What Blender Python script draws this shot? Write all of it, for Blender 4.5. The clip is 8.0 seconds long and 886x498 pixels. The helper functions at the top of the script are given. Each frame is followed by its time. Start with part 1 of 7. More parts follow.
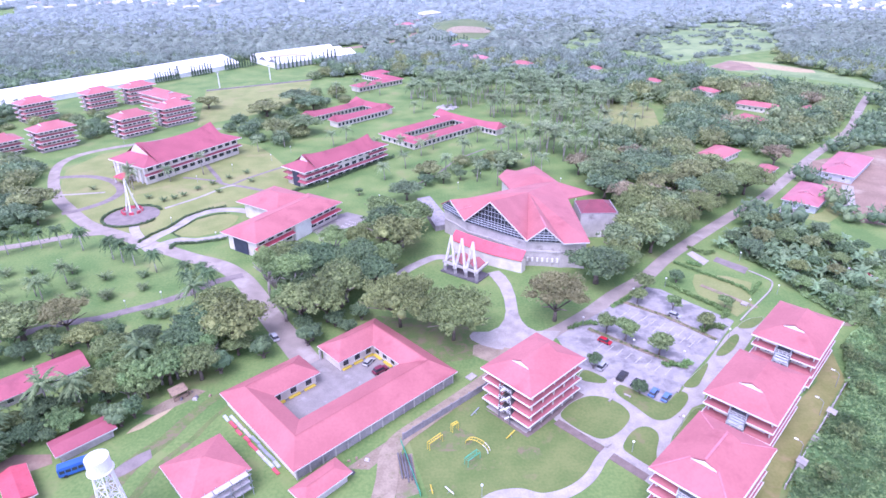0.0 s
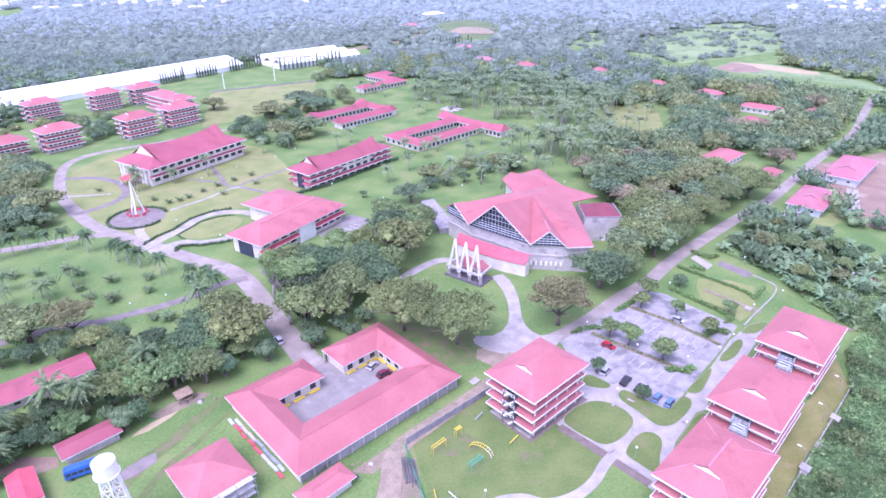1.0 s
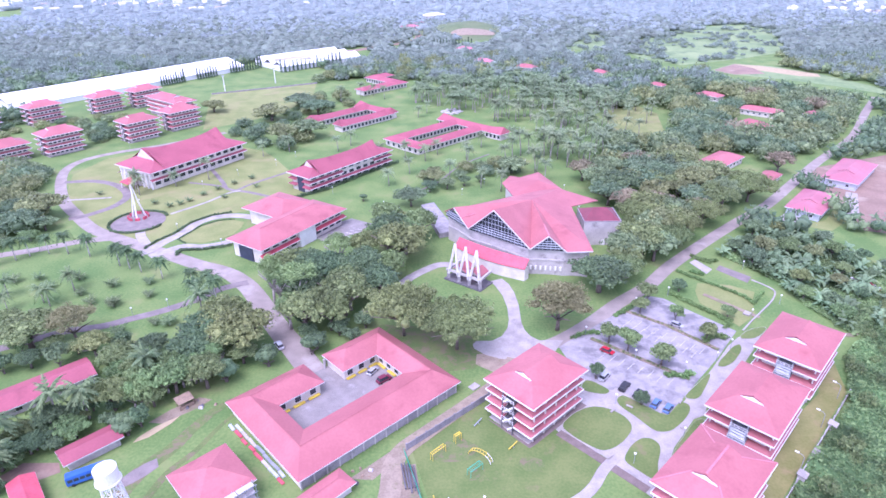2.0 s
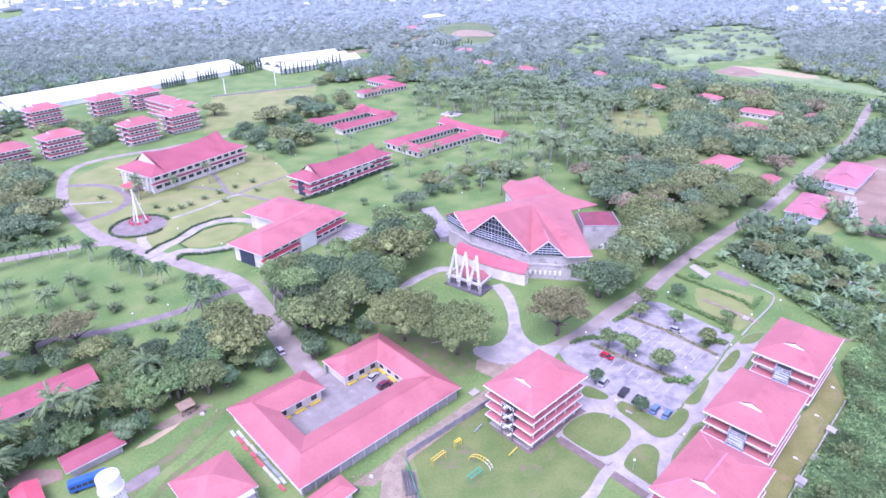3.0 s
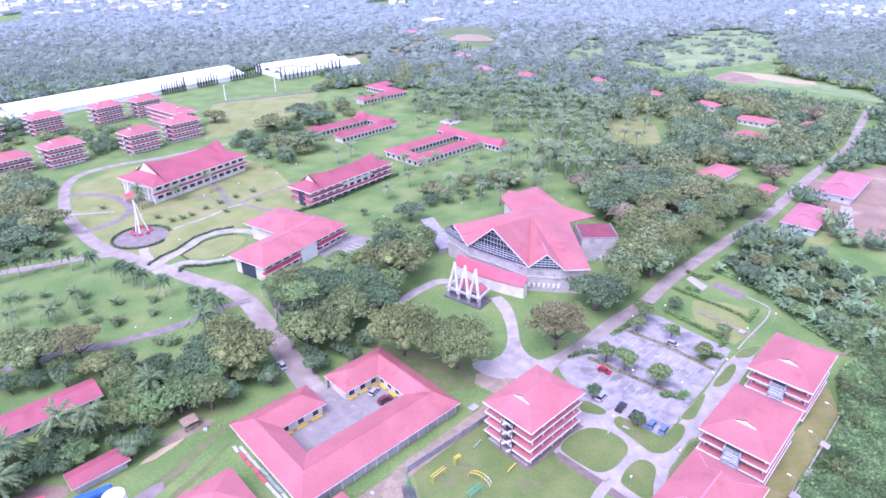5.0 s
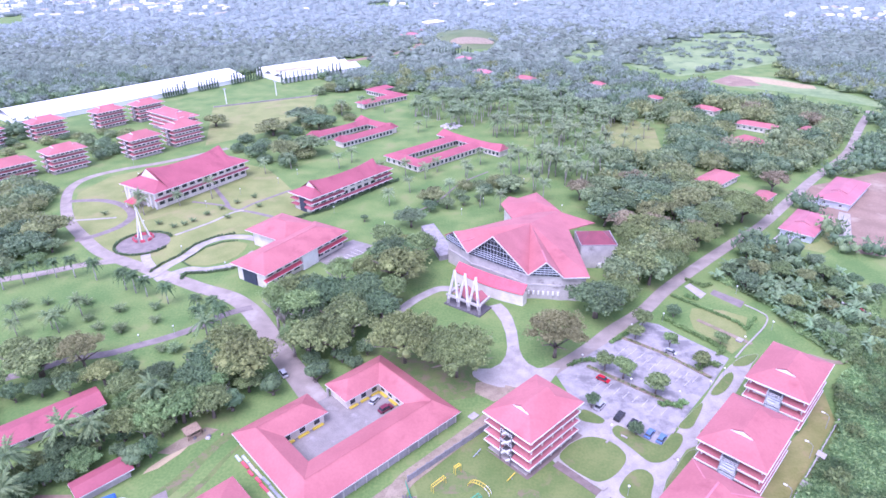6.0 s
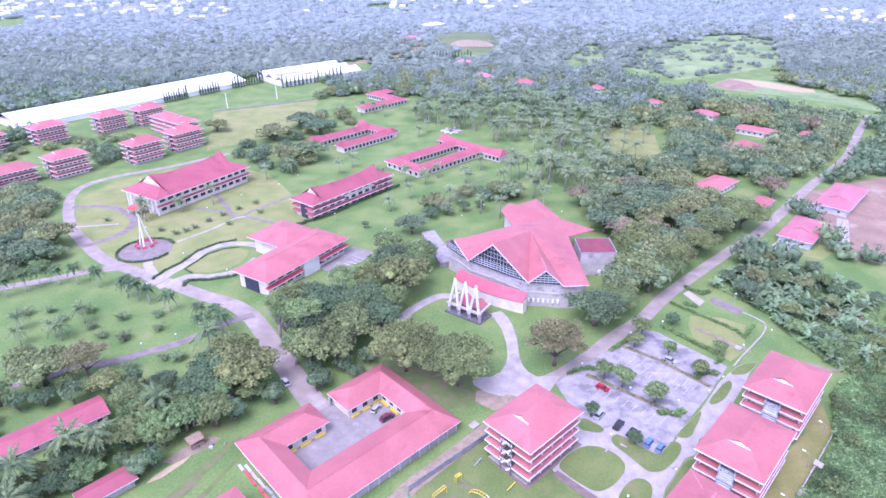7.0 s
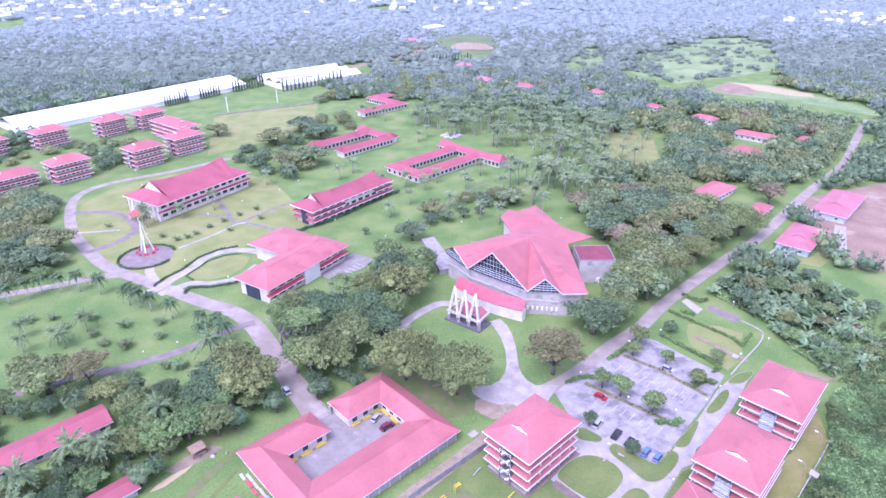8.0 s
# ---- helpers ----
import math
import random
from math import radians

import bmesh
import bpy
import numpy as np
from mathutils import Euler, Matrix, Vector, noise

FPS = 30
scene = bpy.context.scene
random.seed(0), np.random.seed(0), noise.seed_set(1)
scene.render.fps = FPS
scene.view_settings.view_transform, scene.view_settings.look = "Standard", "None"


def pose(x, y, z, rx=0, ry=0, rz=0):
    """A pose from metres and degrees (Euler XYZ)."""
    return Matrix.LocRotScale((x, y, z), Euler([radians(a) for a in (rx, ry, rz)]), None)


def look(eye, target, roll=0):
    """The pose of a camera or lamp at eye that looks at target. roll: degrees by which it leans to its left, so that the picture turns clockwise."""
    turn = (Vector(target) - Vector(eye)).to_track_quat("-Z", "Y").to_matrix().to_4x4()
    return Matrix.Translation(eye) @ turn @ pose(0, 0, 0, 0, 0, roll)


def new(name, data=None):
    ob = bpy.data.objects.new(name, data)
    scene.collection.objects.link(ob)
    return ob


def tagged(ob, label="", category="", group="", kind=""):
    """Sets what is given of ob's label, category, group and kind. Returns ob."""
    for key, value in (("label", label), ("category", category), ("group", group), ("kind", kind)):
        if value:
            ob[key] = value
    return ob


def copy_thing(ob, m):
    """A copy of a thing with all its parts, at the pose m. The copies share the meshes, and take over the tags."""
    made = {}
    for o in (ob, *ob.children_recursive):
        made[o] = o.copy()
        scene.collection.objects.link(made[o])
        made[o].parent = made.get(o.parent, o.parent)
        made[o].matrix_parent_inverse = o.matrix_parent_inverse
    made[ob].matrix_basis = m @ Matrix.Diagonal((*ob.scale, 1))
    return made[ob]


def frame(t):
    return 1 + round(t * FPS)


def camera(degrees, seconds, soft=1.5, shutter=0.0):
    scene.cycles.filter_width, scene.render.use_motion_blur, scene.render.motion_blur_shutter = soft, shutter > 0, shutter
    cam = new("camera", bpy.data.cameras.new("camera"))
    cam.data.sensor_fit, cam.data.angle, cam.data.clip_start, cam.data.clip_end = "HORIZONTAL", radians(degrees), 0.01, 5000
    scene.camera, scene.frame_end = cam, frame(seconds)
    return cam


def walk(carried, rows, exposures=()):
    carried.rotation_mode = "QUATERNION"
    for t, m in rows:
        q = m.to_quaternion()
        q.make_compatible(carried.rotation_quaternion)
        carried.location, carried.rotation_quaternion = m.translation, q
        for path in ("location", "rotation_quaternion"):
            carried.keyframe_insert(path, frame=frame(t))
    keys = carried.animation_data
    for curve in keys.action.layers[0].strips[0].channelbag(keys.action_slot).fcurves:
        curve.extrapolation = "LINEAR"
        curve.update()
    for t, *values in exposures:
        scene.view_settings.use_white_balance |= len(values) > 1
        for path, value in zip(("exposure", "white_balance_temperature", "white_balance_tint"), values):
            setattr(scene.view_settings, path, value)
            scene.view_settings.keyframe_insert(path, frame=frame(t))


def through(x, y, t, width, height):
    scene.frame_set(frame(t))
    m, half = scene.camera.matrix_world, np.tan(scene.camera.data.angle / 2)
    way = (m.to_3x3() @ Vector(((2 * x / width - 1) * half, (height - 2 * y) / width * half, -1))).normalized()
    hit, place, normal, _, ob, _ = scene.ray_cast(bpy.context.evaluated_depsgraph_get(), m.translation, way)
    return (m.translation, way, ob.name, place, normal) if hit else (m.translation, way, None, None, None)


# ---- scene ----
# camera: seconds, x, y, z, yaw, pitch, roll
cam = camera(72.30, 8.0, soft=1.6)
PATH = [
    (0.0, 0.000, 0.000, 110.00, -0.000, -26.676, -0.672),
    (0.5, -0.232, 0.043, 110.75, 0.291, -26.676, -0.672),
    (1.0, -0.188, 0.108, 111.54, 0.357, -26.707, -0.649),
    (1.5, -0.034, 0.175, 112.43, 0.380, -26.706, -0.639),
    (3.0, 0.108, 0.279, 115.49, 0.421, -26.712, -0.723),
    (3.5, 0.166, 0.278, 116.54, 0.408, -26.693, -0.747),
    (4.0, 0.105, 0.290, 117.81, 0.382, -26.712, -0.745),
    (4.5, 0.028, 0.320, 119.31, 0.345, -26.700, -0.715),
    (6.0, -0.025, 0.159, 124.40, 0.336, -26.692, -0.659),
    (6.5, -0.100, 0.021, 126.12, 0.324, -26.700, -0.640),
    (7.0, -0.170, 0.025, 127.85, 0.346, -26.668, -0.688),
    (7.5, -0.100, 0.096, 129.64, 0.327, -26.690, -0.679),
    (8.0, -0.117, -0.019, 131.50, 0.326, -26.671, -0.631),
]
walk(cam, [(t, pose(x, y, z, 90 + pitch, 0, yaw) @ pose(0, 0, 0, 0, 0, roll)) for t, x, y, z, yaw, pitch, roll in PATH],
     exposures=[(0.0, 1.56, 5350, 43), (8.0, 1.56, 5350, 43)])

# ---- world, sun ----
SUN_DIR = (-0.24, -0.42, 0.87)          # towards the sun
world = bpy.data.worlds.new("sky")
scene.world = world
world.use_nodes = True
wn = world.node_tree
wn.nodes.clear()
sky = wn.nodes.new("ShaderNodeTexSky")
sky.sky_type = "NISHITA"
sky.sun_disc = False
sky.sun_elevation = math.asin(SUN_DIR[2] / Vector(SUN_DIR).length)
sky.sun_rotation = math.atan2(SUN_DIR[0], SUN_DIR[1])
sky.air_density, sky.dust_density, sky.ozone_density = 1.0, 1.5, 3.0
bg = wn.nodes.new("ShaderNodeBackground")
bg.inputs["Strength"].default_value = 0.15
wo = wn.nodes.new("ShaderNodeOutputWorld")
veil = wn.nodes.new("ShaderNodeHueSaturation")      # thin overcast: a paler sky
veil.inputs["Saturation"].default_value = 0.5
wn.links.new(sky.outputs[0], veil.inputs["Color"])
wn.links.new(veil.outputs[0], bg.inputs[0])
wn.links.new(bg.outputs[0], wo.inputs[0])
sun_data = bpy.data.lights.new("sun", "SUN")
sun_data.energy, sun_data.angle, sun_data.color = 1.0, radians(36), (1.0, 0.97, 0.94)
sun = new("sun", sun_data)
sun.matrix_world = look(Vector(SUN_DIR) * 300, (0, 0, 0))


# ---- materials ----
def material(name, base, other=None, rough=0.8, scale=0.4, fine=6.0, bump=0.1, metal=0.0, spread=0.0, patches=None):
    """A surface of two colours mixed by coarse and fine grain, with relief and, by object, a small spread of tone."""
    m = bpy.data.materials.new(name)
    m.use_nodes = True
    t = m.node_tree
    n, l = t.nodes, t.links
    b = n["Principled BSDF"]
    b.inputs["Roughness"].default_value = rough
    b.inputs["Metallic"].default_value = metal
    co = n.new("ShaderNodeNewGeometry")
    coarse = n.new("ShaderNodeTexNoise")
    coarse.inputs["Scale"].default_value = scale
    coarse.inputs["Detail"].default_value = 5
    grain = n.new("ShaderNodeTexNoise")
    grain.inputs["Scale"].default_value = fine
    grain.inputs["Detail"].default_value = 4
    for x in (coarse, grain):
        l.new(co.outputs["Position"], x.inputs["Vector"])
    add = n.new("ShaderNodeMath")
    add.operation = "MULTIPLY_ADD"
    add.inputs[1].default_value = 0.6
    l.new(grain.outputs[0], add.inputs[0])
    l.new(coarse.outputs[0], add.inputs[2])
    ramp = n.new("ShaderNodeValToRGB")
    other = other or tuple(c * 0.8 for c in base)
    ramp.color_ramp.elements[0].position, ramp.color_ramp.elements[0].color = 0.63, (*base, 1)
    ramp.color_ramp.elements[1].position, ramp.color_ramp.elements[1].color = 0.97, (*other, 1)
    l.new(add.outputs[0], ramp.inputs[0])
    out = ramp.outputs[0]
    if patches:
        big = n.new("ShaderNodeTexNoise")
        big.inputs["Scale"].default_value = patches[1]
        big.inputs["Detail"].default_value = 6
        big.inputs["Roughness"].default_value = 0.65
        l.new(co.outputs["Position"], big.inputs["Vector"])
        pr = n.new("ShaderNodeMapRange")
        pr.inputs[1].default_value, pr.inputs[2].default_value = patches[2], patches[2] + 0.12
        l.new(big.outputs[0], pr.inputs[0])
        pm = n.new("ShaderNodeMix")
        pm.data_type = "RGBA"
        pm.inputs["B"].default_value = (*patches[0], 1)
        l.new(pr.outputs[0], pm.inputs["Factor"])
        l.new(out, pm.inputs["A"])
        out = pm.outputs["Result"]
    if spread:
        info = n.new("ShaderNodeObjectInfo")
        hsv = n.new("ShaderNodeHueSaturation")
        mr = n.new("ShaderNodeMapRange")
        mr.inputs[3].default_value, mr.inputs[4].default_value = 1 - spread, 1 + spread
        l.new(info.outputs["Random"], mr.inputs[0])
        l.new(mr.outputs[0], hsv.inputs["Value"])
        l.new(out, hsv.inputs["Color"])
        out = hsv.outputs[0]
    l.new(out, b.inputs["Base Color"])
    if bump:
        bp = n.new("ShaderNodeBump")
        bp.inputs["Strength"].default_value = bump
        bp.inputs["Distance"].default_value = 0.1
        l.new(grain.outputs[0], bp.inputs["Height"])
        l.new(bp.outputs[0], b.inputs["Normal"])
    return m


def leaf_material(name, base, other, hue=0.014, value=0.35, through=0.25, sheen=0.12):
    """Foliage: tone differs by tree and by leaf spray, and some light passes the leaves."""
    m = bpy.data.materials.new(name)
    m.use_nodes = True
    t = m.node_tree
    n, l = t.nodes, t.links
    b = n["Principled BSDF"]
    b.inputs["Roughness"].default_value = 0.7
    b.inputs["Specular IOR Level"].default_value = 0.3
    # Pale-blue sheen stands in for haze, strongest on the far woods.
    b.inputs["Sheen Weight"].default_value = sheen
    b.inputs["Sheen Roughness"].default_value = 0.5
    b.inputs["Sheen Tint"].default_value = (0.85, 0.92, 1.0, 1)
    geo = n.new("ShaderNodeNewGeometry")
    info = n.new("ShaderNodeObjectInfo")
    mix = n.new("ShaderNodeMix")
    mix.data_type = "RGBA"
    mix.inputs["A"].default_value, mix.inputs["B"].default_value = (*base, 1), (*other, 1)
    l.new(geo.outputs["Random Per Island"], mix.inputs["Factor"])
    big = n.new("ShaderNodeTexNoise")
    big.inputs["Scale"].default_value = 0.09
    big.inputs["Detail"].default_value = 4
    l.new(geo.outputs["Position"], big.inputs["Vector"])
    hsv = n.new("ShaderNodeHueSaturation")
    mh = n.new("ShaderNodeMapRange")
    mh.inputs[3].default_value, mh.inputs[4].default_value = 0.5 - hue, 0.5 + hue
    l.new(info.outputs["Random"], mh.inputs[0])
    mv = n.new("ShaderNodeMapRange")
    mv.inputs[1].default_value, mv.inputs[2].default_value = 0.3, 0.7
    mv.inputs[3].default_value, mv.inputs[4].default_value = 1 - value, 1 + value
    l.new(big.outputs[0], mv.inputs[0])
    l.new(mh.outputs[0], hsv.inputs["Hue"])
    l.new(mv.outputs[0], hsv.inputs["Value"])
    l.new(mix.outputs["Result"], hsv.inputs["Color"])
    l.new(hsv.outputs[0], b.inputs["Base Color"])
    tr = n.new("ShaderNodeBsdfTranslucent")
    l.new(hsv.outputs[0], tr.inputs["Color"])
    ms = n.new("ShaderNodeMixShader")
    ms.inputs[0].default_value = through
    l.new(b.outputs[0], ms.inputs[1])
    l.new(tr.outputs[0], ms.inputs[2])
    l.new(ms.outputs[0], n["Material Output"].inputs["Surface"])
    return m


GRASS = material("grass", (0.098, 0.18, 0.046), (0.185, 0.255, 0.075), 0.95, 0.06, 1.2, 0.5, patches=((0.215, 0.235, 0.09), 0.06, 0.57))
LAWN = material("mown_lawn", (0.105, 0.16, 0.04), (0.168, 0.205, 0.062), 0.95, 0.12, 1.5, 0.4, patches=((0.2, 0.175, 0.085), 0.11, 0.58))
DRY_LAWN = material("dry_lawn", (0.18, 0.215, 0.065), (0.26, 0.275, 0.1), 0.95, 0.08, 1.3, 0.4, patches=((0.27, 0.255, 0.11), 0.05, 0.54))
VERGE = material("dry_verge", (0.185, 0.19, 0.055), (0.255, 0.235, 0.085), 0.95, 0.15, 1.5, 0.4, patches=((0.29, 0.225, 0.11), 0.12, 0.56))
SCRUB = material("scrub_ground", (0.1, 0.15, 0.06), (0.16, 0.19, 0.09), 0.95, 0.03, 0.6, 0.6)
FIELD = material("open_field", (0.17, 0.25, 0.1), (0.26, 0.325, 0.145), 0.95, 0.02, 0.3, 0.4, patches=((0.13, 0.2, 0.085), 0.03, 0.52))
CONCRETE = material("pale_concrete", (0.42, 0.38, 0.35), (0.31, 0.28, 0.255), 0.85, 0.25, 2.5, 0.15, patches=((0.26, 0.235, 0.22), 0.12, 0.55))
ASPHALT = material("worn_road", (0.345, 0.29, 0.25), (0.255, 0.215, 0.185), 0.9, 0.2, 4, 0.15, patches=((0.39, 0.34, 0.3), 0.09, 0.55))
PATH_GREY = material("grey_path", (0.26, 0.215, 0.2), (0.18, 0.15, 0.14), 0.9, 0.3, 4, 0.15)
BROWN_PATH = material("brown_paving", (0.22, 0.165, 0.145), (0.15, 0.115, 0.1), 0.9, 0.4, 4, 0.15, patches=((0.31, 0.26, 0.235), 0.2, 0.6))
DIRT = material("bare_earth", (0.3, 0.24, 0.17), (0.215, 0.165, 0.115), 0.95, 0.25, 2, 0.4, patches=((0.16, 0.185, 0.075), 0.22, 0.53))
TRACK = material("pale_dirt_track", (0.34, 0.272, 0.195), (0.245, 0.19, 0.135), 0.95, 0.35, 2, 0.4, patches=((0.18, 0.17, 0.085), 0.3, 0.57))
MUD = material("muddy_grass", (0.1, 0.16, 0.042), (0.16, 0.19, 0.062), 0.95, 0.2, 2, 0.5, patches=((0.19, 0.155, 0.09), 0.35, 0.49))
YARD = material("grey_yard_concrete", (0.29, 0.262, 0.24), (0.21, 0.19, 0.175), 0.85, 0.3, 3, 0.12, patches=((0.35, 0.32, 0.3), 0.15, 0.55))
FADED = material("faded_line", (0.58, 0.55, 0.55), (0.44, 0.41, 0.41), 0.9, 0.5, 3, 0.05)
RED_EARTH = material("red_earth", (0.31, 0.21, 0.155), (0.225, 0.15, 0.11), 0.95, 0.08, 1, 0.4, patches=((0.36, 0.28, 0.21), 0.06, 0.56))
SAND = material("pale_sand", (0.46, 0.37, 0.22), (0.36, 0.28, 0.17), 0.95, 0.3, 3, 0.3)
ROOF = material("pink_painted_steel", (0.43, 0.146, 0.15), (0.365, 0.115, 0.121), 0.6, 0.12, 1.5, 0.06, spread=0.08, patches=((0.32, 0.093, 0.102), 0.09, 0.57))
ROOF_OLD = material("crimson_painted_steel", (0.375, 0.098, 0.122), (0.31, 0.078, 0.1), 0.6, 0.12, 1.5, 0.06, spread=0.08, patches=((0.26, 0.064, 0.083), 0.1, 0.56))
LOT_CONCRETE = material("stained_lot_concrete", (0.37, 0.345, 0.34), (0.27, 0.25, 0.25), 0.85, 0.35, 3, 0.15, patches=((0.185, 0.175, 0.178), 0.14, 0.49))
ROOF_DARK = material("maroon_roof", (0.22, 0.05, 0.068), (0.17, 0.04, 0.055), 0.55, 0.3, 2, 0.08)
RED_ROOF = material("red_painted_steel", (0.6, 0.1, 0.13), (0.45, 0.075, 0.1), 0.55, 0.3, 2, 0.08)
FADED_ROOF = material("faded_pink_steel", (0.47, 0.165, 0.195), (0.39, 0.13, 0.16), 0.55, 0.12, 1.5, 0.06, patches=((0.35, 0.11, 0.14), 0.08, 0.56))
CAP = material("pale_ridge_cap", (0.53, 0.2, 0.225), (0.45, 0.16, 0.18), 0.5, 0.3, 2, 0.05)
WHITE = material("white_paint", (0.8, 0.78, 0.77), (0.66, 0.64, 0.63), 0.7, 0.3, 3, 0.05, spread=0.04)
CREAM = material("cream_render", (0.72, 0.67, 0.6), (0.56, 0.51, 0.45), 0.85, 0.25, 3, 0.08)
STAINED = material("stained_concrete", (0.56, 0.52, 0.5), (0.4, 0.37, 0.36), 0.9, 0.25, 2.5, 0.15, patches=((0.2, 0.19, 0.19), 0.2, 0.58))
HALL_WALL = material("pale_stained_render", (0.52, 0.48, 0.45), (0.4, 0.365, 0.345), 0.85, 0.3, 2.5, 0.12, patches=((0.27, 0.245, 0.235), 0.22, 0.57))
GREY_BLOCK = material("weathered_block", (0.36, 0.335, 0.34), (0.25, 0.23, 0.235), 0.9, 0.4, 3, 0.12, patches=((0.17, 0.155, 0.15), 0.25, 0.57))
PYLON = material("weathered_white", (0.68, 0.65, 0.63), (0.52, 0.49, 0.48), 0.8, 0.5, 3, 0.1, patches=((0.4, 0.37, 0.36), 0.35, 0.58))
DARK_STONE = material("dark_stone", (0.16, 0.15, 0.16), (0.1, 0.095, 0.1), 0.85, 0.4, 3, 0.15)
PALE_STEEL = material("pale_steel_panel", (0.55, 0.58, 0.63), (0.42, 0.45, 0.5), 0.5, 0.6, 5, 0.05)
GREY_STEEL = material("grey_steel", (0.4, 0.42, 0.46), (0.3, 0.32, 0.36), 0.55, 0.4, 4, 0.05, metal=0.3)
NAVY = material("navy_tile", (0.05, 0.055, 0.1), (0.035, 0.04, 0.075), 0.4, 0.5, 5, 0.04)
GLASS = material("window_glass", (0.035, 0.04, 0.05), (0.05, 0.055, 0.065), 0.12, 0.8, 3, 0.0)
YELLOW = material("yellow_paint", (0.72, 0.55, 0.06), (0.6, 0.44, 0.05), 0.6, 0.5, 4, 0.04)
BLUE = material("blue_paint", (0.04, 0.13, 0.42), (0.03, 0.1, 0.33), 0.35, 0.5, 4, 0.0)
GREEN_NET = material("green_mesh", (0.06, 0.42, 0.26), (0.05, 0.33, 0.2), 0.7, 0.5, 4, 0.05)
TIMBER = material("weathered_timber", (0.35, 0.25, 0.17), (0.24, 0.17, 0.12), 0.85, 1.0, 6, 0.1)
BARK = material("bark", (0.2, 0.16, 0.13), (0.12, 0.1, 0.085), 0.95, 1.2, 6, 0.4)
PALE_BARK = material("pale_bark", (0.4, 0.36, 0.33), (0.28, 0.25, 0.23), 0.95, 1.2, 6, 0.3)
FACTORY = material("white_roofing", (0.86, 0.86, 0.87), (0.76, 0.76, 0.78), 0.5, 0.05, 0.6, 0.02)
TYRE = material("rubber", (0.03, 0.03, 0.03), None, 0.9, 2, 8, 0.05)
LAMP_WHITE = material("white_globe", (0.85, 0.85, 0.85), (0.8, 0.8, 0.8), 0.3, 1, 5, 0.0)
LEAF = leaf_material("broad_leaves", (0.098, 0.148, 0.056), (0.285, 0.355, 0.138), value=0.32, sheen=0.1)
LEAF_DARK = leaf_material("dark_leaves", (0.075, 0.13, 0.065), (0.185, 0.27, 0.12), value=0.28, sheen=0.12)
LEAF_OLIVE = leaf_material("olive_leaves", (0.112, 0.15, 0.055), (0.305, 0.355, 0.132), value=0.32, sheen=0.1)
LEAF_BROWN = leaf_material("russet_leaves", (0.15, 0.155, 0.065), (0.32, 0.315, 0.15), value=0.25, sheen=0.06)
LEAF_LIGHT = leaf_material("light_leaves", (0.115, 0.195, 0.07), (0.275, 0.385, 0.145), value=0.3, sheen=0.12)
# Grove fronds are lighter than GREEN_PALM, with haze put into their colour.
HAZED_PALM = leaf_material("palm_fronds", (0.175, 0.24, 0.125), (0.38, 0.46, 0.25), value=0.25, through=0.45, sheen=0.2)
ROYAL = leaf_material("royal_palm_fronds", (0.05, 0.1, 0.042), (0.15, 0.23, 0.095), value=0.25, through=0.3)
GREEN_PALM = leaf_material("green_palm_fronds", (0.105, 0.17, 0.075), (0.29, 0.37, 0.17), value=0.25, through=0.35, sheen=0.08)
# Far foliage lightened and blued: haze is put into these two colours.
HAZED_WOODS = leaf_material("far_woods", (0.265, 0.325, 0.255), (0.335, 0.4, 0.315), value=0.3, sheen=0.25, through=0.5)
HAZED_DISTANT = leaf_material("distant_woods", (0.39, 0.46, 0.435), (0.43, 0.5, 0.475), value=0.2, sheen=0.3, through=0.5)
# Mid-distance copies of the near green, dark and olive leaves, paled for haze.
LEAF_HAZED = leaf_material("grey_green_leaves", (0.11, 0.17, 0.08), (0.3, 0.38, 0.18), value=0.3, sheen=0.12)
LEAF_DARK_HAZED = leaf_material("dull_green_leaves", (0.09, 0.15, 0.08), (0.23, 0.315, 0.165), value=0.3, sheen=0.12)
LEAF_OLIVE_HAZED = leaf_material("drab_olive_leaves", (0.15, 0.185, 0.075), (0.345, 0.38, 0.165), value=0.3, sheen=0.12)
LEAF_RUST = leaf_material("rusty_leaves", (0.22, 0.19, 0.115), (0.36, 0.32, 0.195), value=0.3, sheen=0.12)
CYPRESS = leaf_material("cypress_leaves", (0.08, 0.14, 0.08), (0.16, 0.24, 0.13))
BANANA = leaf_material("banana_leaves", (0.12, 0.2, 0.095), (0.25, 0.35, 0.175))
HEDGE = leaf_material("clipped_hedge", (0.1, 0.19, 0.06), (0.27, 0.4, 0.14), sheen=0.06)
VINE = leaf_material("creeper_leaves", (0.1, 0.18, 0.065), (0.26, 0.36, 0.14), value=0.5, sheen=0.08)


# ---- mesh helpers ----
def hexa(bm, v):
    """Eight corners: four below, four above, in the same order."""
    q = [bm.verts.new(p) for p in v]
    for f in ((3, 2, 1, 0), (4, 5, 6, 7), (0, 1, 5, 4), (1, 2, 6, 5), (2, 3, 7, 6), (3, 0, 4, 7)):
        bm.faces.new([q[i] for i in f])


def box(bm, x0, x1, y0, y1, z0, z1):
    hexa(bm, [(x0, y0, z0), (x1, y0, z0), (x1, y1, z0), (x0, y1, z0), (x0, y0, z1), (x1, y0, z1), (x1, y1, z1), (x0, y1, z1)])


def slab(bm, a, b, c, d, thick):
    """A sloping sheet of four corners (the top), thick downwards."""
    top = [Vector(p) for p in (a, b, c, d)]
    hexa(bm, [p - Vector((0, 0, thick)) for p in top] + top)


